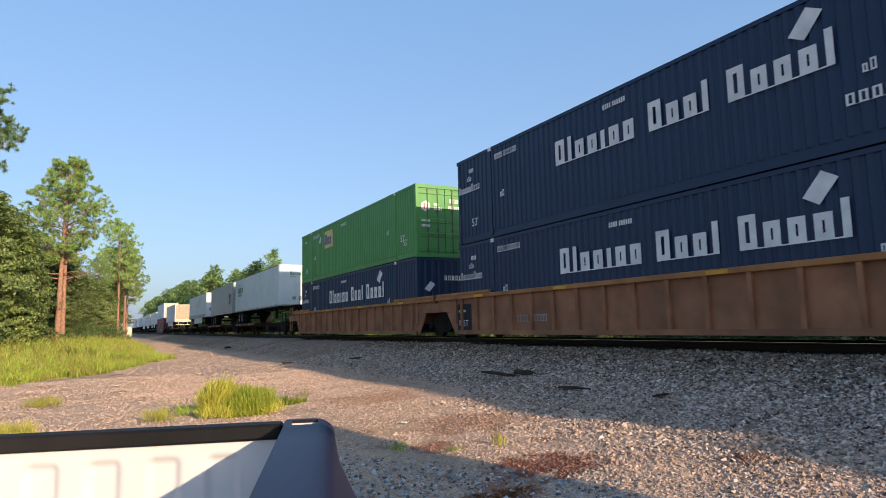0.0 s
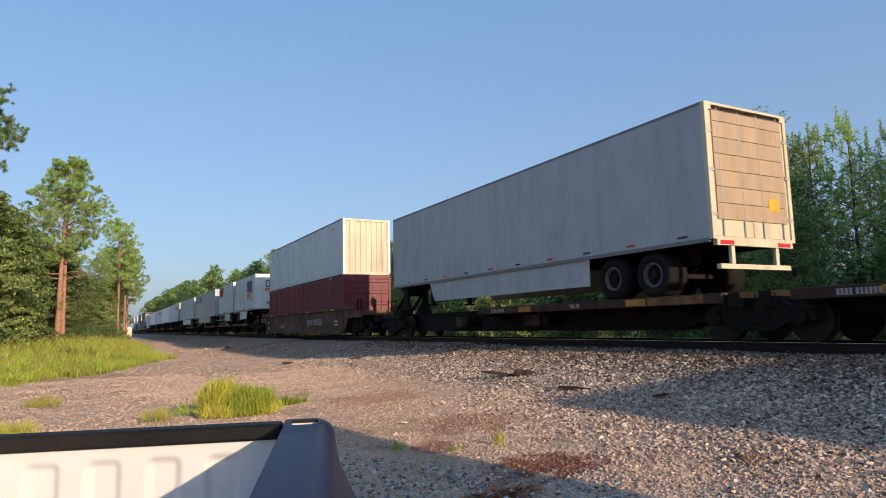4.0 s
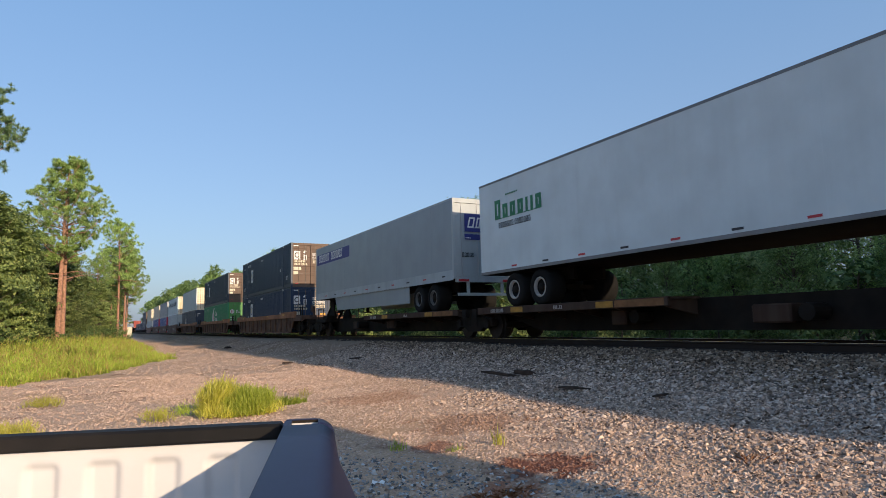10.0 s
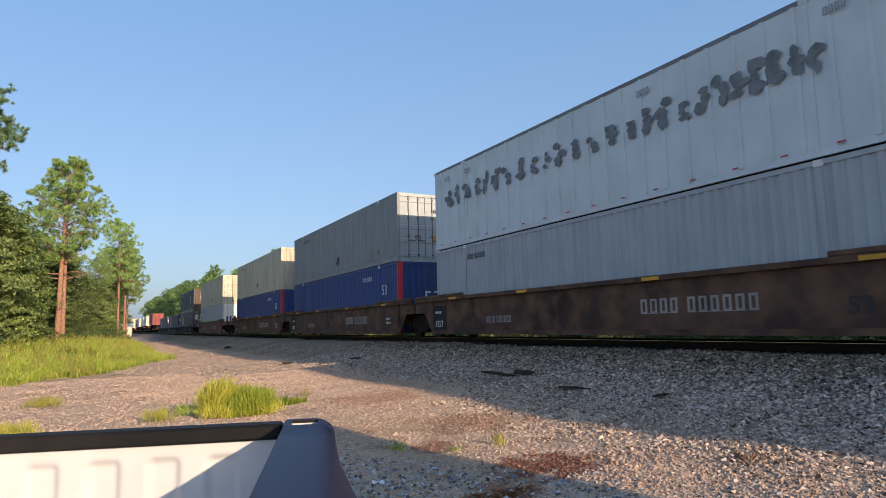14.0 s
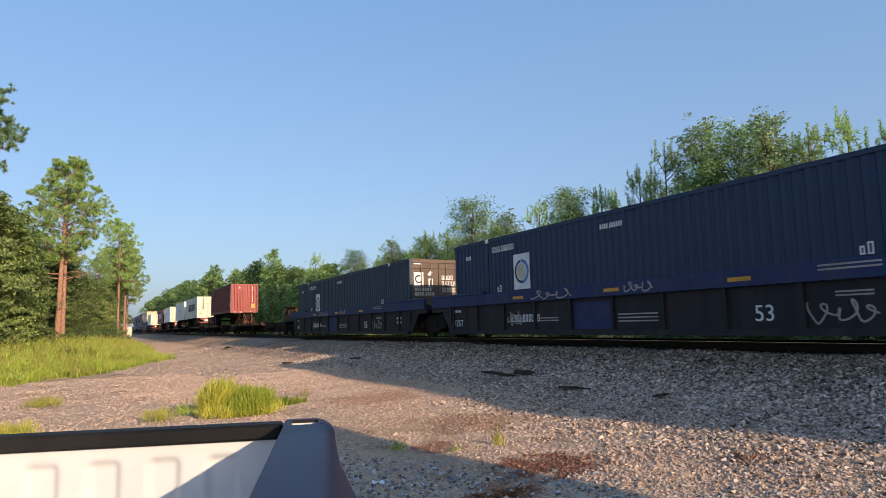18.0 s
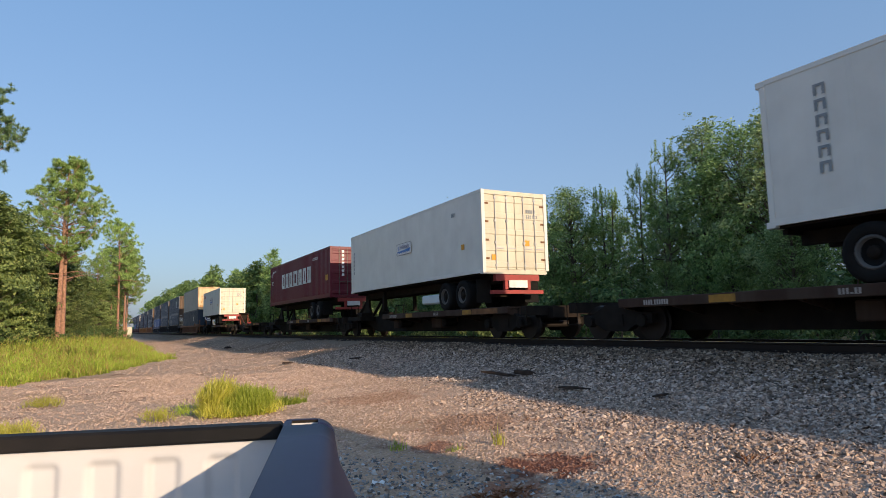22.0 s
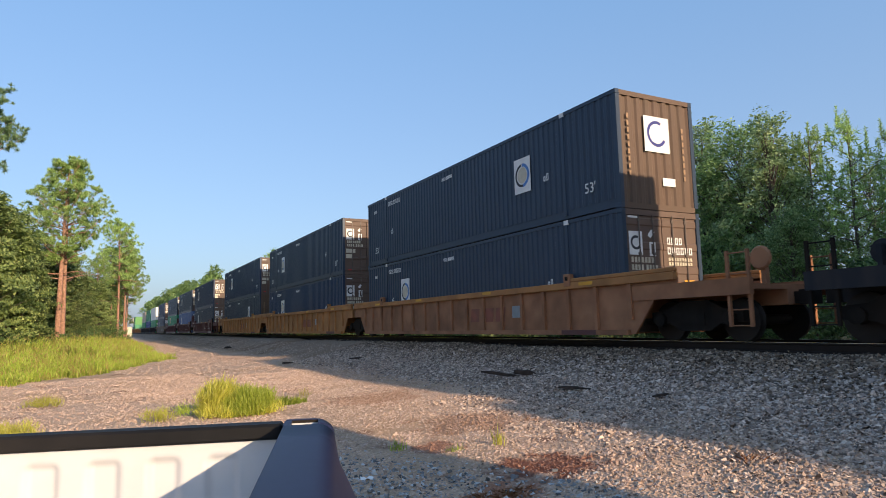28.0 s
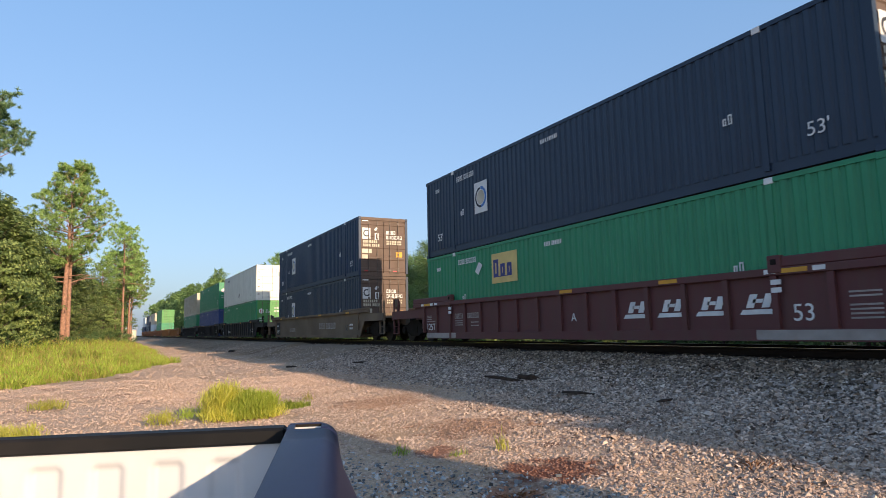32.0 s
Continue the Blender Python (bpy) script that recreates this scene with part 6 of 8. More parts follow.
# rear part: stacks
def d_rusted_end(c, L, H):
    """Rust blooms low on the end wall and below its number."""
    rng = random.Random(5)
    bloom = mat("rust_bloom", (0.40, 0.22, 0.09), 0.85, vary=0.35, scale=3, dirt=0.6, dirt_color=(0.55, 0.40, 0.22))
    for x, z, rx, rz, n in ((-0.82, 1.2, 0.07, 0.45, 26), (-0.9, 0.4, 0.28, 0.14, 40), (0.0, 0.28, 0.6, 0.07, 36), (0.75, 0.5, 0.25, 0.2, 44), (0.62, 1.1, 0.24, 0.34, 46), (1.02, 0.9, 0.08, 0.6, 30)):
        bm = bmesh.new()
        for q in range(n):
            cx, cz = rng.gauss(0, rx * 0.6), rng.gauss(0, rz * 0.6)
            w, h = rng.uniform(0.02, 0.07), rng.uniform(0.03, 0.15)
            if abs(x + cx) + w < 1.17 and 0.15 < z + cz - h and z + cz + h < 2.6:
                bm.faces.new([bm.verts.new((cx + w * math.cos(a * 0.785) * rng.uniform(0.5, 1.1), cz + h * math.sin(a * 0.785) * rng.uniform(0.5, 1.1), 0.001 + 0.00004 * q)) for a in range(8)])
        part("rust_stain", bm, bloom, c, "brown rust bloom", on_front(x, z, 0.0))
    for z, w in ((1.72, 0.6), (1.52, 0.62)):
        bars_part(c, "marking", "XXXX" if z > 1.6 else "XXXXXX", 0.16, GREY, on_front(0.45, z, -0.002), w)


stack(676.17, container("dark charcoal corrugated container with white logo square", L53, CHARCOAL, "corr", "wall", deco=[d_logo(4.6, 1.42, 0.6), lambda c, L, H: bars_part(c, "marking", "XXX", 0.28, MARK, on_side(4.55, 2.2, -W / 2 - 0.004)), lambda c, L, H: d_end_logo(c, L, H, True)]),
      container("weathered cream-white plate-sided container with rust-rimmed flat end wall", L53, OLDWHITE, "plate", "wall", end_color=paint("pale_yellow_cream", (0.60, 0.475, 0.30), 0.6, 0.6, soil=(0.40, 0.22, 0.08)), post_color=mat("rust_scaled_cream", (0.50, 0.36, 0.22), 0.8, vary=0.3, scale=2.0, dirt=0.9, dirt_color=(0.22, 0.085, 0.028)), flat_end=True, deco=[d_box_marks, d_rusted_end]), well_car("rusty brown well car with ribbed sides", L53, WELLRUST, WELLTAN, 5.6, 7.2, style="rust", top=1.13, chord_h=0.17, rib_row=(0.82, 15.5, 13), end_marks=False, tag=False), 0, 0)
stack(699.6, black("doors"), black("wall", logo_y=4.3), well_car(DB, L53, WELLDARK, WELLDARK, 7.2, 3.3), 0, 0)
stack(719.0, black("doors"), black("wall", logo_y=4.3), well_car(DB, L53, WELLDARK, WELLDARK, 3.3, 3.3), 0, 0)
stack(738.0, container("bright blue corrugated container with white logo square", L53, BRIGHT, "broad", "wall", deco=[d_marks, d_logo(12.3, 1.25)]), black("doors"), well_car(DB, L53, WELLDARK, WELLBLUE, 3.3, 7.2, style="blue", top=1.37, chord_h=0.33, rib_row=(0.78, 16.08, 11)), 0, 0)
TY = "yellow-tan well car with ribbed sides"
stack(761.64, black("doors"), black("wall", logo_y=4.3), well_car(TY, L53, WELLTAN, WELLTAN2, 7.2, 3.3, style="tan", top=1.46, chord_h=0.17, rib_row=(0.9, 15.4, 15), tag=False), 0, 0)
stack(781.3, black("doors", NAVY), black("doors"), well_car(TY, L53, WELLTAN2, WELLTAN2, 3.3, 3.3, style="tan", top=1.46, chord_h=0.17, rib_row=(0.9, 15.4, 15), tag=False), 0, 0)
stack(800.7, black("wall", logo_y=4.5), black("doors", NAVY), well_car(TY, L53, WELLTAN2, WELLTAN2, 3.3, 7.2, style="tan", top=1.46, chord_h=0.17, rib_row=(0.9, 15.4, 15), tag=False), 0, 0)
MB = "maroon well car with white lettering blocks and yellow patches"
stack(824.16, black("doors"), black("doors", NAVY), well_car(MB, L53, WELLMAROON, WELLMAROON, 7.2, 3.3, style="maroon", top=1.43, chord_h=0.14, rib_row=(-0.03, 16.25, 17)), 0, 0)
stack(843.6, container("faded bright blue corrugated container with white logo square", L53, BRIGHT, "corr", "doors", deco=[d_logo(12.3, 1.25), d_corner_marks]), black("doors"), well_car(MB, L53, WELLMAROON, WELLMAROON, 3.3, 3.3, style="maroon", top=1.43, chord_h=0.14, rib_row=(-0.03, 16.25, 17)), 0, 0)
stack(863.2, green_emp(DGREEN), black("doors"), well_car(MB, L53, WELLMAROON, WELLMAROON, 3.3, 7.2, style="maroon", top=1.43, chord_h=0.14, rib_row=(-0.03, 16.25, 17)), 0, 0)
stack(886.8, black("doors"), black("doors", NAVY), well_car("smooth grey-brown well car", L53, GREYBROWN, GREYBROWN, 7.2, 7.0, ribs=False), 0, 0)
# the sunlit end again takes the brighter green
stack(910.8, container("green corrugated container riding in a stack", L53, DGREEN, "corr", "doors", end_color=GREEN, deco=[d_marks, d_green_doors]),
      container("white corrugated container on top of a stack", L53, IVORY, "corr", "doors", deco=[d_graphite, d_white_end]), well_car("dark grimy well car under stacked containers", L53, WELLDARK, WELLDARK, 7.0, 3.3), 0, 0)
stack(930.4, container("blue corrugated container riding in a stack", L53, BLUE, "corr", "doors", deco=[d_marks]), container("green corrugated container riding in a stack", L53, DGREEN, "corr", "doors", deco=[d_marks, d_green_doors]), well_car("dark grimy well car under stacked containers", L53, WELLDARK, WELLDARK, 3.3, 3.3), 0, 0)
stack(949.9, container("green corrugated container riding in a stack", L53, DGREEN, "corr", "doors", deco=[d_marks]), container("tan corrugated container on top of a stack", L53, TAN, "corr", "doors", deco=[d_graphite]), well_car("dark grimy well car under stacked containers", L53, WELLDARK, WELLDARK, 3.3, 7.0), 0, 0)
for s in (973.5, 993.0):
    stack(s, None, None, well_car("empty orange-tan well car", L53, WELLTAN2, WELLTAN2, 3.4, 3.4), 0, 0)
for s, a, b in ((1012.5, DGREEN, GREEN), (1036.0, WHITE, TAN), (1059.0, CHARCOAL, CHARCOAL), (1082.0, NAVY, WHITE)):
    stack(s, container("distant corrugated container in a stack", L53, a, "broad", "doors"), container("distant corrugated container in a stack", L53, b, "broad", "doors"), well_car("distant tan well car under containers", L53, WELLTAN, WELLTAN2, 6.5, 6.5), 0, 0)


# ---- ground, track ----
def ground_z(x, y=0.0):
    pts = ((-400, 0.0), (2.2, 0.0), (5.0, 0.12), (7.2, 0.28), (8.2, 0.5), (9.75, 0.90), (10.3, 0.93), (13.6, 0.93), (14.2, 0.88), (16.5, 0.15), (19, 0.0), (400, 0.0))
    for (x0, z0), (x1, z1) in zip(pts, pts[1:]):
        if x <= x1:
            return z0 + (z1 - z0) * (x - x0) / (x1 - x0)
    return 0.0


def stains(N, K, co, color, wet):
    """Red clay and rotted straw lying in ragged patches on the gravel, each a centre and a radius."""
    edge = N.new("ShaderNodeTexNoise")
    edge.inputs["Scale"].default_value, edge.inputs["Detail"].default_value = 3.2, 6
    K.new(co.outputs["Object"], edge.inputs["Vector"])
    for x, y, r, tint, most in ((4.2, 5.75, 1.0, (0.17, 0.055, 0.03, 1), 0.9), (3.84, 7.4, 0.55, (0.22, 0.085, 0.05, 1), 0.8), (3.3, 5.15, 0.6, (0.32, 0.13, 0.07, 1), 0.8),
                                (5.0, 8.6, 1.5, (0.24, 0.12, 0.07, 1), 0.6), (4.9, 12.4, 1.7, (0.27, 0.145, 0.085, 1), 0.6)):
        d = N.new("ShaderNodeVectorMath")
        d.operation = "DISTANCE"
        d.inputs[1].default_value = (x, y, 0.1)
        K.new(co.outputs["Object"], d.inputs[0])
        a = N.new("ShaderNodeMath")
        a.operation = "MULTIPLY_ADD"
        a.inputs[1].default_value, a.inputs[2].default_value = -0.62 / r, 0.62
        K.new(d.outputs["Value"], a.inputs[0])
        b = N.new("ShaderNodeMath")
        b.operation = "ADD"
        K.new(a.outputs[0], b.inputs[0])
        K.new(edge.outputs["Fac"], b.inputs[1])
        m = N.new("ShaderNodeMapRange")
        m.inputs["From Min"].default_value, m.inputs["From Max"].default_value, m.inputs["To Max"].default_value = 0.70, 0.88, most * wet
        K.new(b.outputs[0], m.inputs["Value"])
        mix = N.new("ShaderNodeMix")
        mix.data_type = "RGBA"
        mix.inputs["B"].default_value = tint
        K.new(m.outputs[0], mix.inputs["Factor"])
        K.new(color, mix.inputs["A"])
        color = mix.outputs["Result"]
    return color


def ground_material():
    m = bpy.data.materials.new("gravel_ground")
    m.use_nodes = True
    nt = m.node_tree
    N, K = nt.nodes, nt.links
    b = N["Principled BSDF"]
    b.inputs["Roughness"].default_value = 0.95
    b.inputs["Specular IOR Level"].default_value = 0.2
    co = N.new("ShaderNodeTexCoord")
    vor = N.new("ShaderNodeTexVoronoi")
    vor.inputs["Scale"].default_value = 34.0
    K.new(co.outputs["Object"], vor.inputs["Vector"])
    n1 = N.new("ShaderNodeTexNoise")
    n1.inputs["Scale"].default_value, n1.inputs["Detail"].default_value = 0.35, 8
    K.new(co.outputs["Object"], n1.inputs["Vector"])
    n2 = N.new("ShaderNodeTexNoise")
    n2.inputs["Scale"].default_value, n2.inputs["Detail"].default_value = 60, 4
    K.new(co.outputs["Object"], n2.inputs["Vector"])
    base = N.new("ShaderNodeValToRGB")
    base.color_ramp.elements[0].color, base.color_ramp.elements[1].color = (0.325, 0.22, 0.147, 1), (0.64, 0.465, 0.337, 1)
    K.new(vor.outputs["Color"], base.inputs[0])
    soil = N.new("ShaderNodeMix")
    soil.data_type = "RGBA"
    soil.inputs["B"].default_value = (0.42, 0.275, 0.165, 1)
    r = N.new("ShaderNodeMapRange")
    r.inputs["From Min"].default_value, r.inputs["From Max"].default_value = 0.45, 0.68
    r.inputs["To Max"].default_value = 0.85
    K.new(n1.outputs["Fac"], r.inputs["Value"])
    K.new(r.outputs[0], soil.inputs["Factor"])
    K.new(base.outputs[0], soil.inputs["A"])
    fine = N.new("ShaderNodeMix")
    fine.data_type, fine.blend_type = "RGBA", "MULTIPLY"
    fine.inputs["Factor"].default_value = 0.6
    r2 = N.new("ShaderNodeMapRange")
    r2.inputs["To Min"].default_value, r2.inputs["To Max"].default_value = 0.5, 1.5
    K.new(n2.outputs["Fac"], r2.inputs["Value"])
    K.new(soil.outputs["Result"], fine.inputs["A"])
    K.new(r2.outputs[0], fine.inputs["B"])
    # red clay lies in patches along the foot of the bank
    n4 = N.new("ShaderNodeTexNoise")
    n4.inputs["Scale"].default_value, n4.inputs["Detail"].default_value = 0.8, 5
    K.new(co.outputs["Object"], n4.inputs["Vector"])
    r5 = N.new("ShaderNodeMapRange")
    r5.inputs["From Min"].default_value, r5.inputs["From Max"].default_value = 0.60, 0.70
    r5.inputs["To Max"].default_value = 0.8
    K.new(n4.outputs["Fac"], r5.inputs["Value"])
    clay = N.new("ShaderNodeMix")
    clay.data_type = "RGBA"
    clay.inputs["B"].default_value = (0.14, 0.05, 0.03, 1)
    K.new(r5.outputs[0], clay.inputs["Factor"])
    K.new(fine.outputs["Result"], clay.inputs["A"])
    # leaf litter and low green under the wood beyond the track
    sep = N.new("ShaderNodeSeparateXYZ")
    K.new(co.outputs["Object"], sep.inputs[0])
    r6 = N.new("ShaderNodeMapRange")
    r6.inputs["From Min"].default_value, r6.inputs["From Max"].default_value = 15.5, 18.0
    K.new(sep.outputs["X"], r6.inputs["Value"])
    litter_mix = N.new("ShaderNodeMix")
    litter_mix.data_type = "RGBA"
    litter_ramp = N.new("ShaderNodeValToRGB")
    litter_ramp.color_ramp.elements[0].color, litter_ramp.color_ramp.elements[1].color = (0.025, 0.045, 0.012, 1), (0.09, 0.075, 0.03, 1)
    K.new(n4.outputs["Fac"], litter_ramp.inputs[0])
    K.new(r6.outputs[0], litter_mix.inputs["Factor"])
    K.new(clay.outputs["Result"], litter_mix.inputs["A"])
    K.new(litter_ramp.outputs[0], litter_mix.inputs["B"])
    # the bank's ground is darkened for the shade between its stones
    r7 = N.new("ShaderNodeMapRange")
    r7.inputs["From Min"].default_value, r7.inputs["From Max"].default_value = 6.6, 7.6
    r7.inputs["To Max"].default_value = 0.62
    K.new(sep.outputs["X"], r7.inputs["Value"])
    gap_shade = N.new("ShaderNodeMix")
    gap_shade.data_type, gap_shade.blend_type = "RGBA", "MULTIPLY"
    gap_shade.inputs["B"].default_value = (0.30, 0.30, 0.31, 1)
    K.new(r7.outputs[0], gap_shade.inputs["Factor"])
    K.new(litter_mix.outputs["Result"], gap_shade.inputs["A"])
    K.new(stains(N, K, co, gap_shade.outputs["Result"], 1.0), b.inputs["Base Color"])
    bp = N.new("ShaderNodeBump")
    bp.inputs["Strength"].default_value, bp.inputs["Distance"].default_value = 0.8, 0.03
    K.new(vor.outputs["Distance"], bp.inputs["Height"])
    K.new(bp.outputs[0], b.inputs["Normal"])
    return m


GRAVEL = ground_material()


def build_ground():
    xs = [-1500, -400, -120, -60, -30, -18] + [-12 + 0.6 * k for k in range(22)] + [1.4 + 0.3 * k for k in range(62)] + [22, 30, 45, 80, 200, 600, 1500]
    ys = [-1500, -300, -60, -20, -8] + [-4 + 0.6 * k for k in range(75)] + [42, 46, 52, 60, 72, 90, 120, 180, 300, 600, 1200, 2500]
    verts, faces = [], []
    for y in ys:
        for x in xs:
            rough = 0.0
            if -20 < x < 20 and -6 < y < 60:
                rough = 0.035 * noise.noise((x * 0.9, y * 0.9, 0)) + 0.06 * noise.noise((x * 0.22, y * 0.22, 3.1))
            verts.append((x, y, ground_z(x, y) + rough))
    n = len(xs)
    for j in range(len(ys) - 1):
        for i in range(n - 1):
            a = j * n + i
            faces.append((a, a + 1, a + n + 1, a + n))
    mesh = bpy.data.meshes.new("ground")
    mesh.from_pydata(verts, [], faces)
    mesh.polygons.foreach_set("use_smooth", [True] * len(mesh.polygons))
    mesh.materials.append(GRAVEL)
    return tagged(new("ground", mesh), "gravel and sandy ground rising to a ballast bank", "ground", kind="structure")


build_ground()
STEEL = mat("rail_steel", (0.030, 0.022, 0.018), 0.8, 0.1, dirt=0.5, dirt_color=(0.035, 0.02, 0.012), spec=0.15)
RAILHEAD = mat("polished_rail_head", (0.45, 0.45, 0.46), 0.22, 1.0)
TIE = mat("tie_wood", (0.040, 0.031, 0.026), 0.9, vary=0.3, scale=9, bump=0.5)
track = tagged(new("railway_track"), "single railway track with steel rails on dark timber ties", "track", kind="structure")


def rail_bm(x):
    bm = bmesh.new()
    z = RAIL_Z
    pts = [(-0.07, -0.185), (0.07, -0.185), (0.07, -0.17), (0.012, -0.15), (0.012, -0.045), (0.036, -0.035), (0.036, -0.006), (-0.036, -0.006), (-0.036, -0.035), (-0.012, -0.045), (-0.012, -0.15), (-0.07, -0.17)]
    a = [bm.verts.new((x + px, -1200, z + pz)) for px, pz in pts]
    b = [bm.verts.new((x + px, 1600, z + pz)) for px, pz in pts]
    for k in range(len(pts)):
        bm.faces.new((a[k], b[k], b[(k + 1) % len(pts)], a[(k + 1) % len(pts)]))
    bmesh.ops.recalc_face_normals(bm, faces=bm.faces)
    return bm


for sx in (-0.755, 0.755):
    r = part("rail", rail_bm(TRACK_X + sx), STEEL, track)
    part("rail_head", boxes((TRACK_X + sx - 0.033, TRACK_X + sx + 0.033, -1200, 1600, RAIL_Z - 0.006, RAIL_Z)), RAILHEAD, r, "shiny worn rail head")
tie_mesh = finish("tie", boxes((-1.3, 1.3, -0.115, 0.115, -0.17, 0.0), bev=0.012))
for k in range(130):
    part("tie", tie_mesh, TIE, track, m=pose(TRACK_X + random.uniform(-0.04, 0.04), -8 + k * 0.52, RAIL_Z - 0.187, 0, 0, random.uniform(-1, 1)))


# ---- stones ----
def relief(x, y):
    return 0.035 * noise.noise((x * 0.9, y * 0.9, 0)) + 0.06 * noise.noise((x * 0.22, y * 0.22, 3.1)) if -6 < y < 60 else 0.0


def stones(name, label, count, region, size, material, seed=3):
    """Loose stones as one object: every stone a broken block with eight corners, resting in the ground."""
    rng = np.random.default_rng(seed)
    base = np.array([(-1, -1, -.6), (1, -1, -.6), (1, 1, -.6), (-1, 1, -.6), (-.72, -.66, .6), (.7, -.72, .6), (.66, .7, .6), (-.7, .64, .6)], float)
    corners = np.array([4, 5, 6, 7, 0, 1, 5, 4, 1, 2, 6, 5, 2, 3, 7, 6, 3, 0, 4, 7])
    pts = np.array([region(rng) for _ in range(count)])
    n = len(pts)
    sc = size * np.exp(rng.normal(0, 0.27, (n, 1, 1))) * rng.uniform((0.75, 0.5, 0.45), (1.3, 0.95, 0.85), (n, 1, 3))
    v = (base[None] + rng.normal(0, 0.22, (n, 8, 3))) * sc
    turn = rng.normal(size=(n, 4)) * (0.3, 0.3, 1, 1)
    w, x, y, z = (turn / np.linalg.norm(turn, axis=1)[:, None])[:, (3, 0, 1, 2)].T
    rot = np.stack([np.stack([1 - 2 * (y * y + z * z), 2 * (x * y - z * w), 2 * (x * z + y * w)], -1), np.stack([2 * (x * y + z * w), 1 - 2 * (x * x + z * z), 2 * (y * z - x * w)], -1),
                    np.stack([2 * (x * z - y * w), 2 * (y * z + x * w), 1 - 2 * (x * x + y * y)], -1)], 1)
    v = np.einsum("nij,nkj->nki", rot, v)
    gz = np.array([ground_z(px) + relief(px, py) for px, py in pts])
    v += np.column_stack([pts, gz + size * rng.uniform(0.0, 0.35, n)])[:, None]
    mesh = bpy.data.meshes.new(name)
    mesh.vertices.add(n * 8)
    mesh.vertices.foreach_set("co", v.ravel())
    mesh.loops.add(n * 20)
    mesh.loops.foreach_set("vertex_index", (corners[None] + (np.arange(n) * 8)[:, None]).ravel().astype(np.int32))
    mesh.polygons.add(n * 5)
    mesh.polygons.foreach_set("loop_start", np.arange(n * 5, dtype=np.int32) * 4)
    mesh.polygons.foreach_set("use_smooth", np.zeros(n * 5, bool))
    mesh.update(calc_edges=True)
    mesh.materials.append(material)
    return tagged(new(name, mesh), label, "gravel", kind="stuff")


def island_mat(name, dark, light, rough=0.9, tint=None, stained=False):
    m = bpy.data.materials.new(name)
    m.use_nodes = True
    N, K = m.node_tree.nodes, m.node_tree.links
    b = N["Principled BSDF"]
    b.inputs["Roughness"].default_value = rough
    b.inputs["Specular IOR Level"].default_value = 0.25
    g = N.new("ShaderNodeNewGeometry")
    ramp = N.new("ShaderNodeValToRGB")
    ramp.color_ramp.elements[0].color, ramp.color_ramp.elements[1].color = (*dark, 1), (*light, 1)
    if tint:
        e = ramp.color_ramp.elements.new(0.62)
        e.color = (*tint, 1)
    K.new(g.outputs["Random Per Island"], ramp.inputs[0])
    co = N.new("ShaderNodeTexCoord")
    n = N.new("ShaderNodeTexNoise")
    n.inputs["Scale"].default_value, n.inputs["Detail"].default_value = 30, 4
    K.new(co.outputs["Object"], n.inputs["Vector"])
    mx = N.new("ShaderNodeMix")
    mx.data_type, mx.blend_type = "RGBA", "MULTIPLY"
    mx.inputs["Factor"].default_value = 0.5
    K.new(ramp.outputs[0], mx.inputs["A"])
    r = N.new("ShaderNodeMapRange")
    r.inputs["To Min"].default_value, r.inputs["To Max"].default_value = 0.5, 1.5
    K.new(n.outputs["Fac"], r.inputs["Value"])
    K.new(r.outputs[0], mx.inputs["B"])
    K.new(stains(N, K, co, mx.outputs["Result"], 0.85) if stained else mx.outputs["Result"], b.inputs["Base Color"])
    return m


BALLAST = island_mat("ballast_stone", (0.115, 0.090, 0.077), (0.66, 0.54, 0.45), tint=(0.365, 0.290, 0.242))
PEBBLE = island_mat("pebble_stone", (0.33, 0.227, 0.171), (0.58, 0.435, 0.35), tint=(0.48, 0.352, 0.274), stained=True)
ROADSTONE = island_mat("broken_road_stone", (0.17, 0.121, 0.094), (0.65, 0.505, 0.405), tint=(0.43, 0.322, 0.252), stained=True)
# greyer stone beside the pickup, with the shadow's cool dark tone added
SHADESTONE = island_mat("shade_tinted_grey_stone", (0.077, 0.077, 0.080), (0.56, 0.55, 0.535), tint=(0.305, 0.303, 0.302))
DARKBALLAST = island_mat("grimy_ballast_stone", (0.047, 0.034, 0.025), (0.47, 0.36, 0.265), tint=(0.195, 0.142, 0.102))


def near_y(rng, y0, y1, p=1.7):
    if rng.uniform(0, 1) < 0.1:
        return y0 + 0.6 - rng.exponential(1.3)
    return y0 + (y1 - y0) * rng.uniform(0, 1) ** p


def slope(rng, x0, x1, y0, y1, p, q=0.5):
    """A spot between x0 and x1, oftener towards x1, with ragged ends."""
    return x0 + (x1 - x0) * rng.uniform(0, 1) ** q + rng.normal(0, 0.25), near_y(rng, y0, y1, p)


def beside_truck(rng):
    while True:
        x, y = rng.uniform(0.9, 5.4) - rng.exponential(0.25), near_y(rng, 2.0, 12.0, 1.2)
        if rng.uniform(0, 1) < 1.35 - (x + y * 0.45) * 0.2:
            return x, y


stones("ballast_stones", "grey crushed stone ballast on the bank", 32000, lambda r: slope(r, 6.9, 9.2, 1.5, 26, 1.25, 0.8), 0.0235, BALLAST, seed=4)
stones("upper_ballast", "grimy brown-grey ballast along the rails", 27000, lambda r: slope(r, 8.5, 10.7, 1.5, 26, 1.25, 0.9), 0.0235, DARKBALLAST, seed=9)
stones("track_ballast", "grey crushed stone between the ties", 5000, lambda r: (r.uniform(10.4, 13.6), near_y(r, 3.0, 36)), 0.030, DARKBALLAST, seed=5)
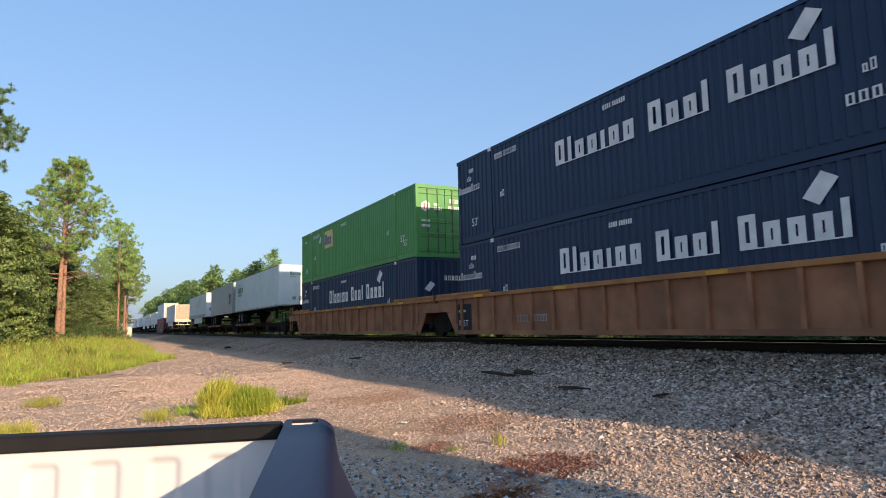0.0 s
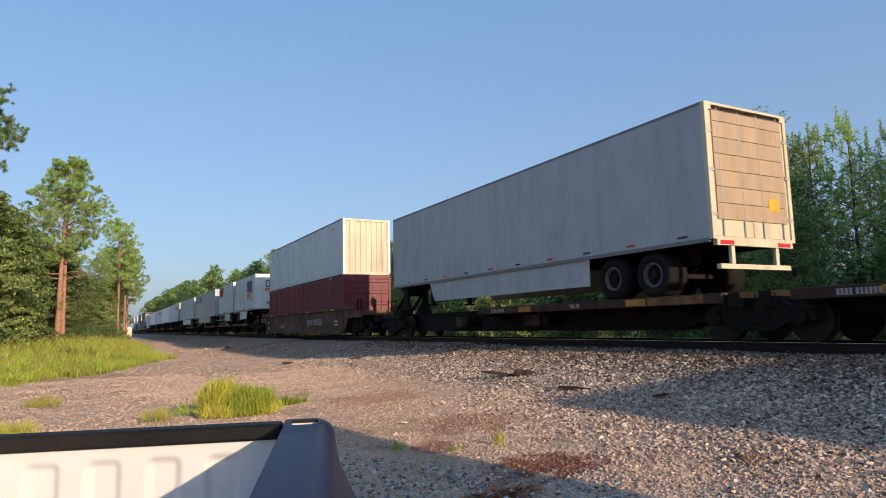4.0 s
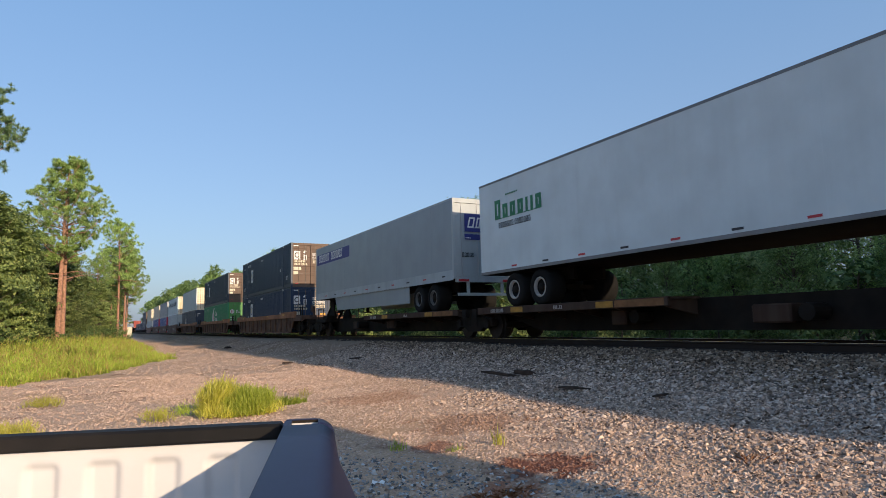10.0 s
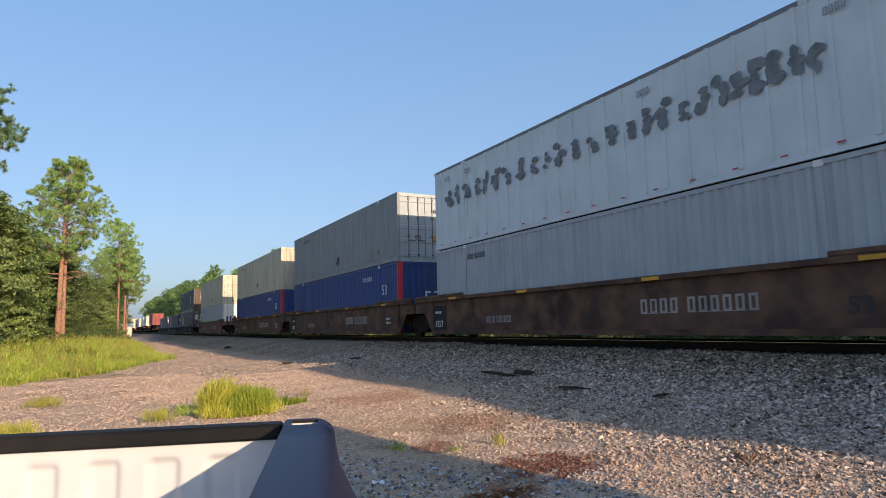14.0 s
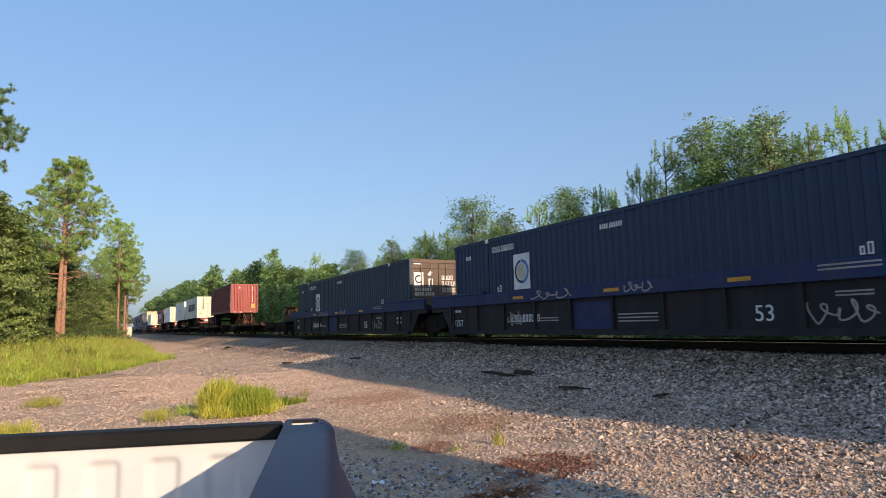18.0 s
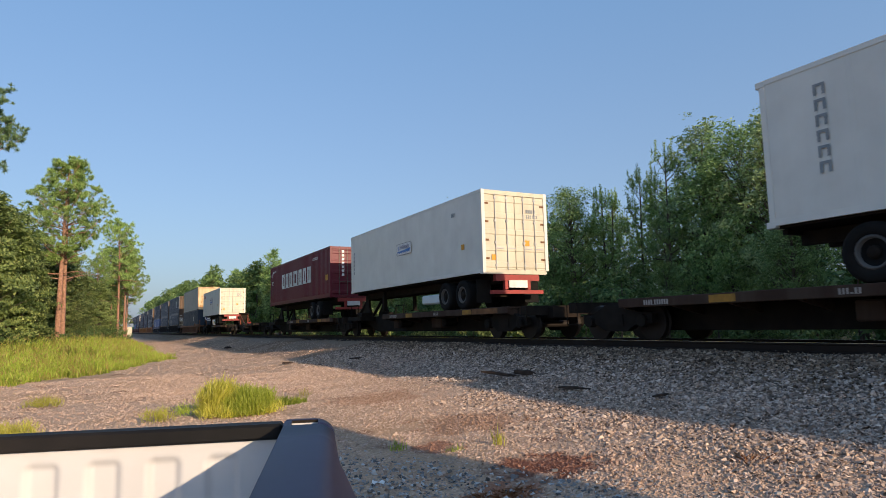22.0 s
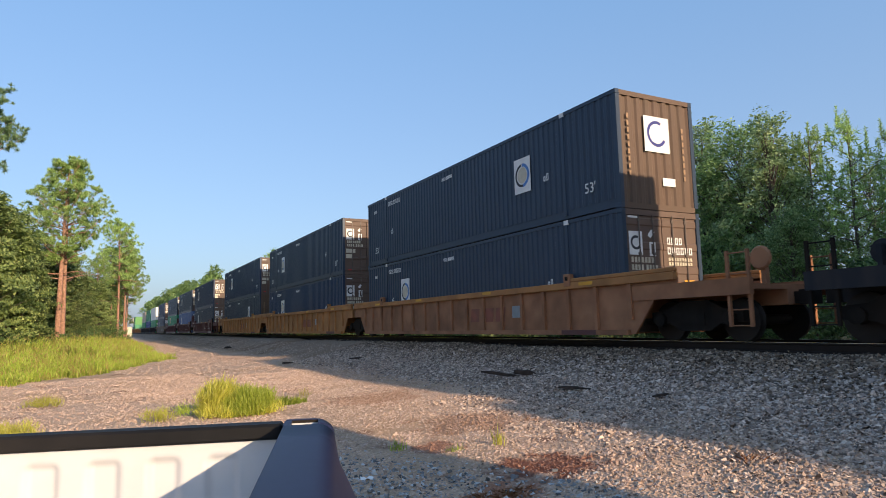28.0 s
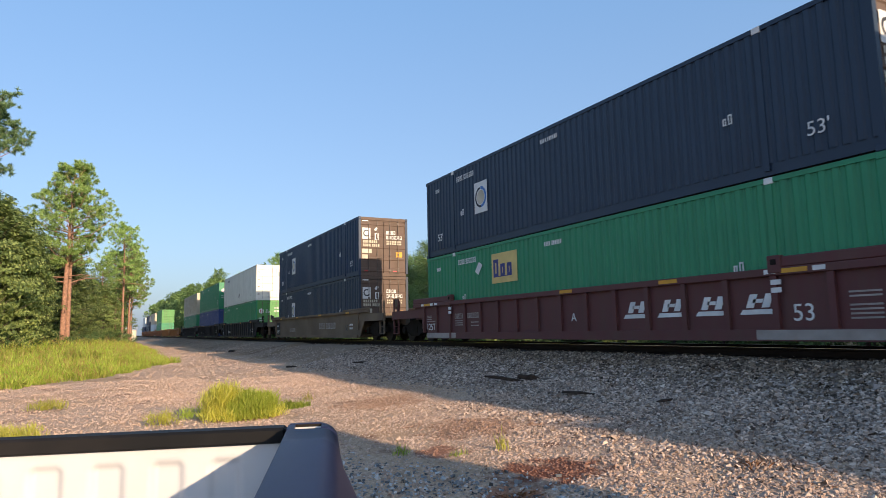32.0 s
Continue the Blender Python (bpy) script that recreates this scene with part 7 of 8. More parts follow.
stones("roadside_gravel", "pale brown loose gravel beside the track", 40000, lambda r: (r.triangular(1.6, 5.2, 7.4), near_y(r, 2.4, 22, 1.4)), 0.0125, PEBBLE, seed=6)
stones("coarse_gravel", "coarse mixed stones at the foot of the bank", 20000, lambda r: slope(r, 5.0, 8.3, 1.8, 11, 1.5, 0.5), 0.0215, ROADSTONE, seed=8)
stones("shaded_gravel", "grey crushed stone beside the pickup, tinted blue-grey for its shade", 15000, beside_truck, 0.0175, SHADESTONE, seed=10)
stones("bare_gravel_patch", "pale gravel between grass tufts", 26000, lambda r: (r.uniform(-5.0, 3.0), near_y(r, 8.5, 26, 1.3)), 0.0145, PEBBLE, seed=7)
stones("lane_gravel", "pale brown gravel on the lane's far stretch", 18000, lambda r: (r.uniform(0.5, 9.4), near_y(r, 18, 90, 1.6)), 0.021, PEBBLE, seed=12)


# ---- plants ----
def leaf_mat(name, dark, mid, light, transl=0.35):
    m = bpy.data.materials.new(name)
    m.use_nodes = True
    N, K = m.node_tree.nodes, m.node_tree.links
    b = N["Principled BSDF"]
    b.inputs["Roughness"].default_value = 0.6
    b.inputs["Specular IOR Level"].default_value = 0.25
    g = N.new("ShaderNodeNewGeometry")
    info = N.new("ShaderNodeObjectInfo")
    ramp = N.new("ShaderNodeValToRGB")
    ramp.color_ramp.elements[0].color, ramp.color_ramp.elements[1].color = (*dark, 1), (*light, 1)
    ramp.color_ramp.elements.new(0.55).color = (*mid, 1)
    K.new(g.outputs["Random Per Island"], ramp.inputs[0])
    hsv = N.new("ShaderNodeHueSaturation")
    r = N.new("ShaderNodeMapRange")
    r.inputs["To Min"].default_value, r.inputs["To Max"].default_value = 0.75, 1.25
    K.new(info.outputs["Random"], r.inputs["Value"])
    K.new(r.outputs[0], hsv.inputs["Value"])
    K.new(ramp.outputs[0], hsv.inputs["Color"])
    K.new(hsv.outputs[0], b.inputs["Base Color"])
    tr = N.new("ShaderNodeBsdfTranslucent")
    K.new(hsv.outputs[0], tr.inputs["Color"])
    ms = N.new("ShaderNodeMixShader")
    ms.inputs[0].default_value = transl
    K.new(b.outputs[0], ms.inputs[1])
    K.new(tr.outputs[0], ms.inputs[2])
    K.new(ms.outputs[0], N["Material Output"].inputs[0])
    return m


LEAF = leaf_mat("broad_leaves", (0.108, 0.178, 0.062), (0.22, 0.33, 0.112), (0.38, 0.49, 0.18), 0.47)
PALELEAF = leaf_mat("pale_green_leaves", (0.13, 0.19, 0.085), (0.25, 0.34, 0.15), (0.40, 0.48, 0.23), 0.45)
NEEDLE = leaf_mat("pine_needles", (0.11, 0.20, 0.07), (0.23, 0.36, 0.12), (0.38, 0.52, 0.20), 0.4)
# needle green with the shaded side of the near pine put into the colour
SHADENEEDLE = leaf_mat("shaded_pine_needles", (0.06, 0.115, 0.06), (0.125, 0.205, 0.095), (0.24, 0.33, 0.14), 0.35)
# sunlit copy of the leaf green, the front light mixed into its tone
SUNLEAF = leaf_mat("sunlit_edge_leaves", (0.095, 0.140, 0.050), (0.21, 0.275, 0.090), (0.38, 0.435, 0.155), 0.45)
# shrub green darkened: the shade low in the wood is put into it
SHADELEAF = leaf_mat("shaded_shrub_leaves", (0.05, 0.095, 0.034), (0.10, 0.17, 0.055), (0.19, 0.26, 0.09), 0.35)
# brighter, yellower needle copy: sunlight on the pines is put into the colour
SUNNEEDLE = leaf_mat("sunlit_pine_needles", (0.17, 0.26, 0.075), (0.31, 0.45, 0.135), (0.47, 0.60, 0.22), 0.42)
GRASS = leaf_mat("grass_blades", (0.20, 0.285, 0.034), (0.31, 0.385, 0.05), (0.45, 0.485, 0.10), 0.38)
DRYGRASS = leaf_mat("dry_grass_blades", (0.33, 0.29, 0.07), (0.50, 0.44, 0.12), (0.64, 0.57, 0.20), 0.4)
STRAW = leaf_mat("pine_straw", (0.28, 0.11, 0.05), (0.44, 0.20, 0.095), (0.60, 0.33, 0.17), 0.3)
BARK = mat("pine_bark", (0.29, 0.158, 0.105), 0.9, vary=0.35, scale=6, bump=0.8, bump_scale=25)
GBARK = mat("grey_bark", (0.11, 0.085, 0.065), 0.9, vary=0.3, scale=6, bump=0.8, bump_scale=25)


def soup(name, verts, faces, material):
    mesh = bpy.data.meshes.new(name)
    verts, faces = np.asarray(verts, float).reshape(-1, 3), np.asarray(faces, np.int32)
    k = faces.shape[1]
    mesh.vertices.add(len(verts))
    mesh.vertices.foreach_set("co", verts.ravel())
    mesh.loops.add(faces.size)
    mesh.loops.foreach_set("vertex_index", faces.ravel())
    mesh.polygons.add(len(faces))
    mesh.polygons.foreach_set("loop_start", np.arange(len(faces), dtype=np.int32) * k)
    mesh.update(calc_edges=True)
    mesh.materials.append(material)
    return mesh


def leaf_quads(rng, centres, size, plain=False):
    """One pointed leaf (a kite of four corners, or plainly three) at every centre, in a random attitude."""
    n = len(centres)
    out = centres - np.array([0, 0, centres[:, 2].max() * 0.45])
    out /= np.linalg.norm(out, axis=1)[:, None] + 1e-9
    nrm = out * 0.8 + np.array([0, 0, 0.15 if plain else 0.55]) + rng.normal(size=(n, 3)) * (0.42 if plain else 0.38)
    a = np.cross(nrm, rng.normal(size=(n, 3)))
    a /= np.linalg.norm(a, axis=1)[:, None] + 1e-9
    b = np.cross(nrm, a)
    b /= np.linalg.norm(b, axis=1)[:, None] + 1e-9
    s = size * rng.uniform(0.6, 1.4, (n, 1))
    if plain:
        v = np.stack([centres - a * s * 0.5 - b * s * 0.36, centres + a * s * 0.6, centres - a * s * 0.4 + b * s * 0.4], 1)
        return v.reshape(-1, 3), np.arange(n * 3).reshape(n, 3)
    v = np.stack([centres - a * s * 0.5, centres + b * s * 0.32, centres + a * s * 0.6, centres - b * s * 0.32], 1)
    f = np.arange(n * 4).reshape(n, 4)
    return v.reshape(-1, 3), f


def limb_bm(bm, pts, radii, seg=7):
    rings = []
    for i, (p, r) in enumerate(zip(pts, radii)):
        d = (Vector(pts[min(i + 1, len(pts) - 1)]) - Vector(pts[max(i - 1, 0)])).normalized()
        q = d.to_track_quat("Z", "Y")
        rings.append([bm.verts.new(Vector(p) + q @ Vector((r * math.cos(2 * math.pi * k / seg), r * math.sin(2 * math.pi * k / seg), 0))) for k in range(seg)])
    for a, b in zip(rings, rings[1:]):
        for k in range(seg):
            bm.faces.new((a[k], a[(k + 1) % seg], b[(k + 1) % seg], b[k]))
    bm.faces.new(rings[-1])


def pine(seed, h, bare, spread, tufts, needle, trunk_r, blades=12, candles=False, branches=40, dead=0, lean=0.0, leaf=None):
    """Meshes of a pine: trunk with rising branches that fork into sprays, and round tufts of needles at their ends."""
    rng = np.random.default_rng(seed)
    bm = bmesh.new()
    bend = rng.normal(0, 0.012, 2) * h + (lean, 0)
    at = lambda z: np.array([bend[0] * (z / h) ** 2, bend[1] * (z / h) ** 2, z])
    limb_bm(bm, [tuple(at(h * k / 8)) for k in range(9)], [trunk_r * (1 - 0.88 * k / 8) + 0.012 for k in range(9)], 8)
    cs, ax, size = [], [], []
    forks = 6
    per = max(1, round(tufts / (branches * forks)))

    def shoot(p, length, fat=0.62):
        for q in range(int(length / 0.085)):
            cs.append(p + np.array([0, 0, 0.085 * q]))
            ax.append(np.array([0, 0, 1.3]))
            size.append(fat - 0.014 * q)

    for k in range(branches):
        z = h * (bare + (0.98 - bare) * ((k + rng.uniform(0, 1)) / branches) ** (1.25 if candles else 1.0))
        u = (z / h - bare) / (1 - bare)
        wide = np.interp(u, (0, 0.12, 0.35, 0.6, 0.85, 1.0), (0.95, 1.0, 0.82, 0.64, 0.42, 0.14) if candles else (0.6, 0.92, 1.0, 0.74, 0.4, 0.12))
        reach = spread * wide * rng.uniform(0.6, 1.15)
        a = k * 2.4 + rng.uniform(-0.6, 0.6)
        d = np.array([math.cos(a), math.sin(a), rng.uniform(0.0, 0.25) + 0.65 * u])
        root = at(z)
        tip = root + d * reach + np.array([0, 0, 0.16 * reach])
        mid = root + d * reach * 0.55 + np.array([0, 0, -0.05 * reach])
        limb_bm(bm, [tuple(root), tuple(mid), tuple(tip)], [0.018 + 0.011 * reach, 0.012 + 0.005 * reach, 0.007], 5)
        for j in range(forks):
            t = (1.0, 0.95, 0.86, 0.74, 0.62, 0.5)[j] * rng.uniform(0.92, 1.05)
            stem = root + (tip - root) * t
            side = np.array([-d[1], d[0], 0]) * (1 if j % 2 else -1) * reach * rng.uniform(0.12, 0.36) * (1 if j else 0.1)
            hub = stem + side + np.array([0, 0, rng.uniform(-0.04, 0.14) * reach])
            limb_bm(bm, [tuple(stem - d * 0.1 * reach), tuple(hub)], [0.012, 0.005], 3)
            for q in range(per):
                cs.append(hub + rng.normal(0, 0.20, 3) * (1, 1, 0.7))
                ax.append(d * 0.4 + np.array([0, 0, 0.5]) + rng.normal(0, 0.25, 3))
                size.append(rng.uniform(0.8, 1.15))
            if candles and j in (0, 2, 4):
                shoot(hub, rng.uniform(0.5, 1.1), 0.5)
    for k in range(dead):
        z = h * (bare * 0.72 + 0.22 * rng.uniform(0, 1))
        a, reach = k * 2.1 + rng.uniform(0, 1), spread * rng.uniform(0.5, 1.0)
        d = np.array([math.cos(a), math.sin(a), rng.uniform(-0.1, 0.3)])
        tip = at(z) + d * reach
        limb_bm(bm, [tuple(at(z)), tuple(at(z) + d * reach * 0.5 + (0, 0, 0.15)), tuple(tip)], [0.06, 0.04, 0.014], 5)
        for q in (0.55, 0.78):
            twig = at(z) + d * reach * q
            limb_bm(bm, [tuple(twig), tuple(twig + rng.normal(0, 0.22, 3) * reach + (0, 0, 0.1))], [0.022, 0.006], 3)
    shoot(at(h) - (0, 0, 0.5), 1.4 if candles else 0.7, 0.7)
    cs, ax, size = np.array(cs), np.array(ax), np.array(size)
    n = len(cs)
    dirs = ax[:, None] * 0.5 + rng.normal(0, 0.62, (n, blades, 3))
    dirs /= np.linalg.norm(dirs, axis=2)[:, :, None]
    ln = needle * rng.uniform(0.7, 1.3, (n, blades, 1)) * size[:, None, None]
    side = np.cross(dirs, rng.normal(size=(n, blades, 3)))
    side /= np.linalg.norm(side, axis=2)[:, :, None] + 1e-9
    c = cs[:, None] + dirs * 0.02
    wv = 0.012 + ln * 0.045
    v = np.stack([c - side * wv, c + side * wv, c + dirs * ln], 2).reshape(-1, 3)
    return finish("trunk", bm, True), soup("crown", v, np.arange(n * blades * 3).reshape(-1, 3), leaf or NEEDLE)


def domed(seed, h, spread, leaves, size, low=0.06, clumps=70, flat=0.62, leaf=None, airy=0.0):
    """Meshes of a dense broad-leaved tree: forked trunk, and a lobed dome of leaf sprays with gaps, down to the skirts."""
    rng = np.random.default_rng(seed)
    bm = bmesh.new()
    lean = rng.normal(0, 0.025, 2)
    axis = lambda z: np.array([lean[0] * z, lean[1] * z, z])
    limb_bm(bm, [tuple(axis(z * h)) for z in (-0.02, 0.3, 0.6, 0.85)], [h * 0.018 + 0.05, h * 0.014 + 0.03, h * 0.008 + 0.01, 0.02])
    sprays = []
    for k in range(clumps):
        f = (k + 0.5) / clumps
        z = low + (0.98 - low) * f ** 0.85
        wide = np.interp(z, (0, 0.15, 0.45, 0.7, 0.88, 1.0), (0.72, 0.9, 1.0, 0.84, 0.55, 0.12))
        a = k * 2.399 + rng.uniform(-0.5, 0.5)
        lobe = 0.82 + 0.42 * noise.noise((math.cos(a) * 1.3 + seed, math.sin(a) * 1.3, z * 3.1))
        r = spread * wide * lobe * rng.uniform(0.5, 1.05)
        c = axis(z * h) + np.array([math.cos(a) * r, math.sin(a) * r, 0.0])
        root = axis(max(0.04, z - 0.16) * h)
        limb_bm(bm, [tuple(root), tuple((root + c) / 2 + (0, 0, 0.12)), tuple(c)], [h * 0.0025 + 0.006, h * 0.0015 + 0.005, 0.004], 4)
        sprays.append((c, spread * rng.uniform(0.24, 0.38) * (1 - airy * f), 1 - 0.5 * airy * f))
        if airy and f > 0.6:
            sprays.append((c + rng.normal(0, 0.1 * spread, 3) + (0, 0, 0.06 * spread), spread * 0.13, 0.5))
    weight = np.array([w * r ** 1.6 for _, r, w in sprays])
    share = np.maximum(6, (leaves * weight / weight.sum()).astype(int))
    centres = []
    for (c, r, _), m in zip(sprays, share):
        n_sub = 9
        sub = rng.normal(size=(n_sub, 3))
        sub = c + sub / np.linalg.norm(sub, axis=1)[:, None] * r * rng.uniform(0.45, 1.0, (n_sub, 1)) * (1, 1, flat)
        centres.append(sub[rng.integers(0, n_sub, m)] + rng.normal(0, r * 0.22, (m, 3)) * (1, 1, flat))
    centres = np.concatenate(centres)
    centres[:, 2] = np.maximum(centres[:, 2], 0.05)
    v, f = leaf_quads(rng, centres, size, True)
    return finish("trunk", bm, True), soup("crown", v, f, leaf or LEAF)


def plant(name, label, category, meshes, bark, x, y, scale=1.0, turn=0.0, group="", z=None):
    t = thing(name, label, category, group)
    t.matrix_basis = pose(x, y, (ground_z(x) if z is None else z) - 0.03, 0, 0, turn) @ Matrix.Diagonal((scale, scale, scale, 1))
    link_mesh("trunk", meshes[0], bark, t)
    link_mesh("crown", meshes[1], meshes[1].materials[0], t)
    return t


rnd = random.Random(11)
LEAFY = [domed(20 + k, 10.0, 2.8, 20000, 0.115, clumps=90) for k in range(4)]
AIRY = [domed(30 + k, 10.0, 2.4, 15000, 0.115, clumps=100, airy=0.4, leaf=PALELEAF) for k in range(2)]
BACKLEAF = [domed(25 + k, 10.0, 3.0, 6500, 0.185, clumps=70) for k in range(3)]
PINES = [pine(40 + k, 10.0, 0.10, 2.2, 210, 0.30, 0.11, blades=9, candles=True, branches=34, leaf=SUNNEEDLE) for k in range(3)]
SHRUBS = [domed(60 + k, 2.6, 1.5, 1300, 0.15, low=0.03, clumps=22, leaf=SHADELEAF) for k in range(3)]
BUSH = domed(66, 2.6, 1.5, 1800, 0.13, low=0.03, clumps=24, leaf=SUNLEAF, airy=0.3)
FARLEAF = [domed(70 + k, 13, 4.0, 3200, 0.45, clumps=40) for k in range(2)]
FARPINE = [pine(80 + k, 16, 0.30, 3.0, 340, 0.7, 0.2, blades=10, branches=30) for k in range(2)]
WL, WP, WS = "dense green broad-leaved tree behind the track", "young green pine with upright shoots behind the track", "green roadside shrub behind the track"


def wood_height(y):
    return float(np.interp(y, (4, 12.7, 15, 17, 19, 22, 32, 43, 62), (7.0, 8.0, 8.8, 10.4, 10.4, 10.2, 9.0, 10.0, 9.8)))


# the wood behind the track: the trees that make its skyline, then the ranks round them
for x, yy, top, kind in ((24.5, 81.2, 11.0, PINES), (25.0, 68.6, 10.1, LEAFY), (25.0, 57.7, 10.2, AIRY), (27.0, 53.2, 9.8, LEAFY), (23.6, 39.7, 10.7, LEAFY), (27.0, 40.6, 10.2, AIRY), (26.0, 34.8, 9.6, PINES),
                         (25.0, 29.9, 9.7, LEAFY), (26.5, 28.9, 9.5, PINES), (26.5, 26.0, 9.8, PINES), (25.6, 23.2, 10.4, PINES), (27.0, 22.2, 11.9, AIRY), (25.5, 17.3, 10.6, AIRY), (26.6, 19.4, 10.9, LEAFY),
                         (27.0, 16.5, 9.7, PINES), (26.0, 14.2, 9.4, PINES), (27.0, 13.0, 9.2, PINES)):
    pick = kind[int(yy) % len(kind)]
    plant("pine_tree" if kind is PINES else "broadleaf_tree", WP if kind is PINES else WL if kind is LEAFY else "airy broad-leaved tree with thin bright top", "tree", pick, GBARK, x, yy, top / (10.4 if kind is PINES else 10.0), yy * 97, "wood behind the track")
y = 10.0
while y < 66:
    for row, x in ((0, 23.4), (1, 27.5), (2, 31.5)):
        xx, yy = x + rnd.uniform(-1.1, 1.1), (y + rnd.uniform(-0.8, 0.8)) * x / 26
        top = wood_height(yy * 26 / xx) * xx / 26 * (rnd.uniform(0.45, 0.72) if row == 0 else rnd.uniform(0.74, 0.92)) / 10.0
        if row and rnd.random() < 0.25:
            plant("pine_tree", WP, "tree", rnd.choice(PINES), GBARK, xx, yy, top * 1.04, rnd.uniform(0, 360), "wood behind the track")
        else:
            plant("broadleaf_tree", WL, "tree", rnd.choice(LEAFY if row == 0 else BACKLEAF), GBARK, xx, yy, top, rnd.uniform(0, 360), "wood behind the track")
    y += 3.4
# tall trees out of view, added to shade the lower wood
y = -26.0
while y < 9:
    for x in (24.6, 28.0, 31.5):
        plant("broadleaf_tree", WL, "tree", rnd.choice(BACKLEAF), GBARK, x + rnd.uniform(-1, 1), min(7.5, y + rnd.uniform(-0.8, 0.8)), rnd.uniform(1.0, 1.2), rnd.uniform(0, 360), "wood behind the track")
    y += 4.4
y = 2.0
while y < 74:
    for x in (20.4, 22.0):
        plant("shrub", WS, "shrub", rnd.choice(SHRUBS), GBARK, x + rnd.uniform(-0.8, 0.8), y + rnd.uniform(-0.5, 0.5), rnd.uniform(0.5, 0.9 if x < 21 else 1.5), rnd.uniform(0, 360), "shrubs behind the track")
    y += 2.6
y = 68.0
while y < 420:
    for x in (25.0, 33.0):
        pick = rnd.random() < 0.3
        plant("pine_tree" if pick else "broadleaf_tree", "distant tree in the wood behind the track", "tree", rnd.choice(FARPINE if pick else FARLEAF), GBARK, x + rnd.uniform(-2, 2) - (1.5 if y > 150 else 0), y + rnd.uniform(-2, 2),
              rnd.uniform(0.78, 1.0) * float(np.interp(y, (68, 92, 106, 114, 130, 160, 210, 290), (9.5, 10.5, 13.0, 15.5, 14.0, 16.5, 17.5, 18.5))) / (16 if pick else 13), rnd.uniform(0, 360), "far wood behind the track")
    y += 5.2 if y < 160 else 9.0

plant("pine_tree", "tall distant pine standing over the wood", "tree", FARPINE[0], GBARK, 25.0, 108.2, 14.6 / 16, 60, "far wood behind the track")
for x, yy, sc in ((17.6, 27.5, 1.25), (17.9, 25.2, 0.95), (17.4, 44.0, 1.1), (17.9, 61.0, 1.2), (17.6, 18.5, 0.8), (17.8, 35.5, 0.75)):
    plant("shrub", "sunlit yellow-green bush beside the track", "shrub", BUSH, GBARK, x, yy, sc, yy * 31, "shrubs behind the track")

# the wood left of the track
SLIMPINE = [pine(98 + k, 16, 0.46, 3.3, 820, 0.29, 0.19, blades=28, branches=34, dead=3, leaf=SUNNEEDLE) for k in range(2)]
LEFTLEAF = [domed(110 + k, 12.0, 3.3, 15000, 0.215, low=0.02, clumps=90, flat=0.4, leaf=SUNLEAF) for k in range(3)]
LP = "tall pine with bare reddish trunk at the wood's edge"
plant("pine_tree", LP, "tree", pine(90, 16.9, 0.46, 3.45, 1500, 0.27, 0.27, blades=34, branches=56, dead=7, leaf=SUNNEEDLE), BARK, -3.45, 65.0, 1.0, 40, "pines at the wood's edge")
plant("pine_tree", LP, "tree", pine(91, 14.2, 0.52, 2.6, 420, 0.27, 0.23, blades=30, branches=24, dead=3, leaf=SUNNEEDLE), BARK, -3.12, 65.6, 1.0, 200, "pines at the wood's edge")
for x, yy, sc, tn in ((1.7, 92, 0.98, 10), (2.5, 95, 0.84, 140), (0.9, 97, 0.80, 260), (3.0, 104, 0.80, 80), (-0.7, 90, 0.66, 20), (3.4, 115, 0.78, 300)):
    plant("pine_tree", LP, "tree", SLIMPINE[int(yy) % 2], BARK, x, yy, sc, tn, "pines at the wood's edge")
plant("pine_tree", "tall near pine with needle boughs held out", "tree", pine(95, 18, 0.68, 3.7, 2000, 0.24, 0.26, blades=34, branches=42, leaf=SHADENEEDLE), BARK, -7.15, 41.0, 0.815, 70, "pines at the wood's edge")
for x, yy, sc in ((-7.6, 56, 1.02), (-6.7, 58.5, 0.90), (-9.4, 57, 1.04), (-6.4, 63, 0.86), (-7.4, 63, 1.02), (-9.2, 62, 1.1), (-12.0, 58, 1.1), (-5.4, 72, 0.85), (-5.9, 60.5, 0.70), (-15, 57, 1.1),
                  (-3.4, 72, 0.72), (-2.45, 79, 0.66), (-0.4, 84, 0.62), (-4.6, 80, 0.85), (-1.6, 92, 0.74), (0.6, 99, 0.72), (1.5, 108, 0.70), (-3.6, 92, 0.9)):
    plant("broadleaf_tree", "dense green broad-leaved tree at the wood's edge", "tree", LEFTLEAF[int(yy + abs(x)) % 3], GBARK, x, yy, sc, rnd.uniform(0, 360), "wood beside the field")
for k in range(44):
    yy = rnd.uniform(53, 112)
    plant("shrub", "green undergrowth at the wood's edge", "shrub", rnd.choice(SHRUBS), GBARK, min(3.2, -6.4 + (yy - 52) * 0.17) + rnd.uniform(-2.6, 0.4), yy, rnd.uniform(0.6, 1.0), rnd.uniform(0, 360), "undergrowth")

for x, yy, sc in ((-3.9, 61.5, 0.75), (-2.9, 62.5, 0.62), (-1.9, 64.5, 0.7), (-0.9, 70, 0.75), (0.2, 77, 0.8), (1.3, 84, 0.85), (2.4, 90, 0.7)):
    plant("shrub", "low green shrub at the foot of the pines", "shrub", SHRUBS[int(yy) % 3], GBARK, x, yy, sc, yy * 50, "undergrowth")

# a small building far down the lane
far_hut = thing("trackside_building", "small cream building with grey roof far down the lane", "building")
far_hut.matrix_basis = pose(4.6, 182.0, 0)
part("wall", boxes((-2.0, 2.0, -2.0, 2.0, 0, 2.9)), CREAM, far_hut)
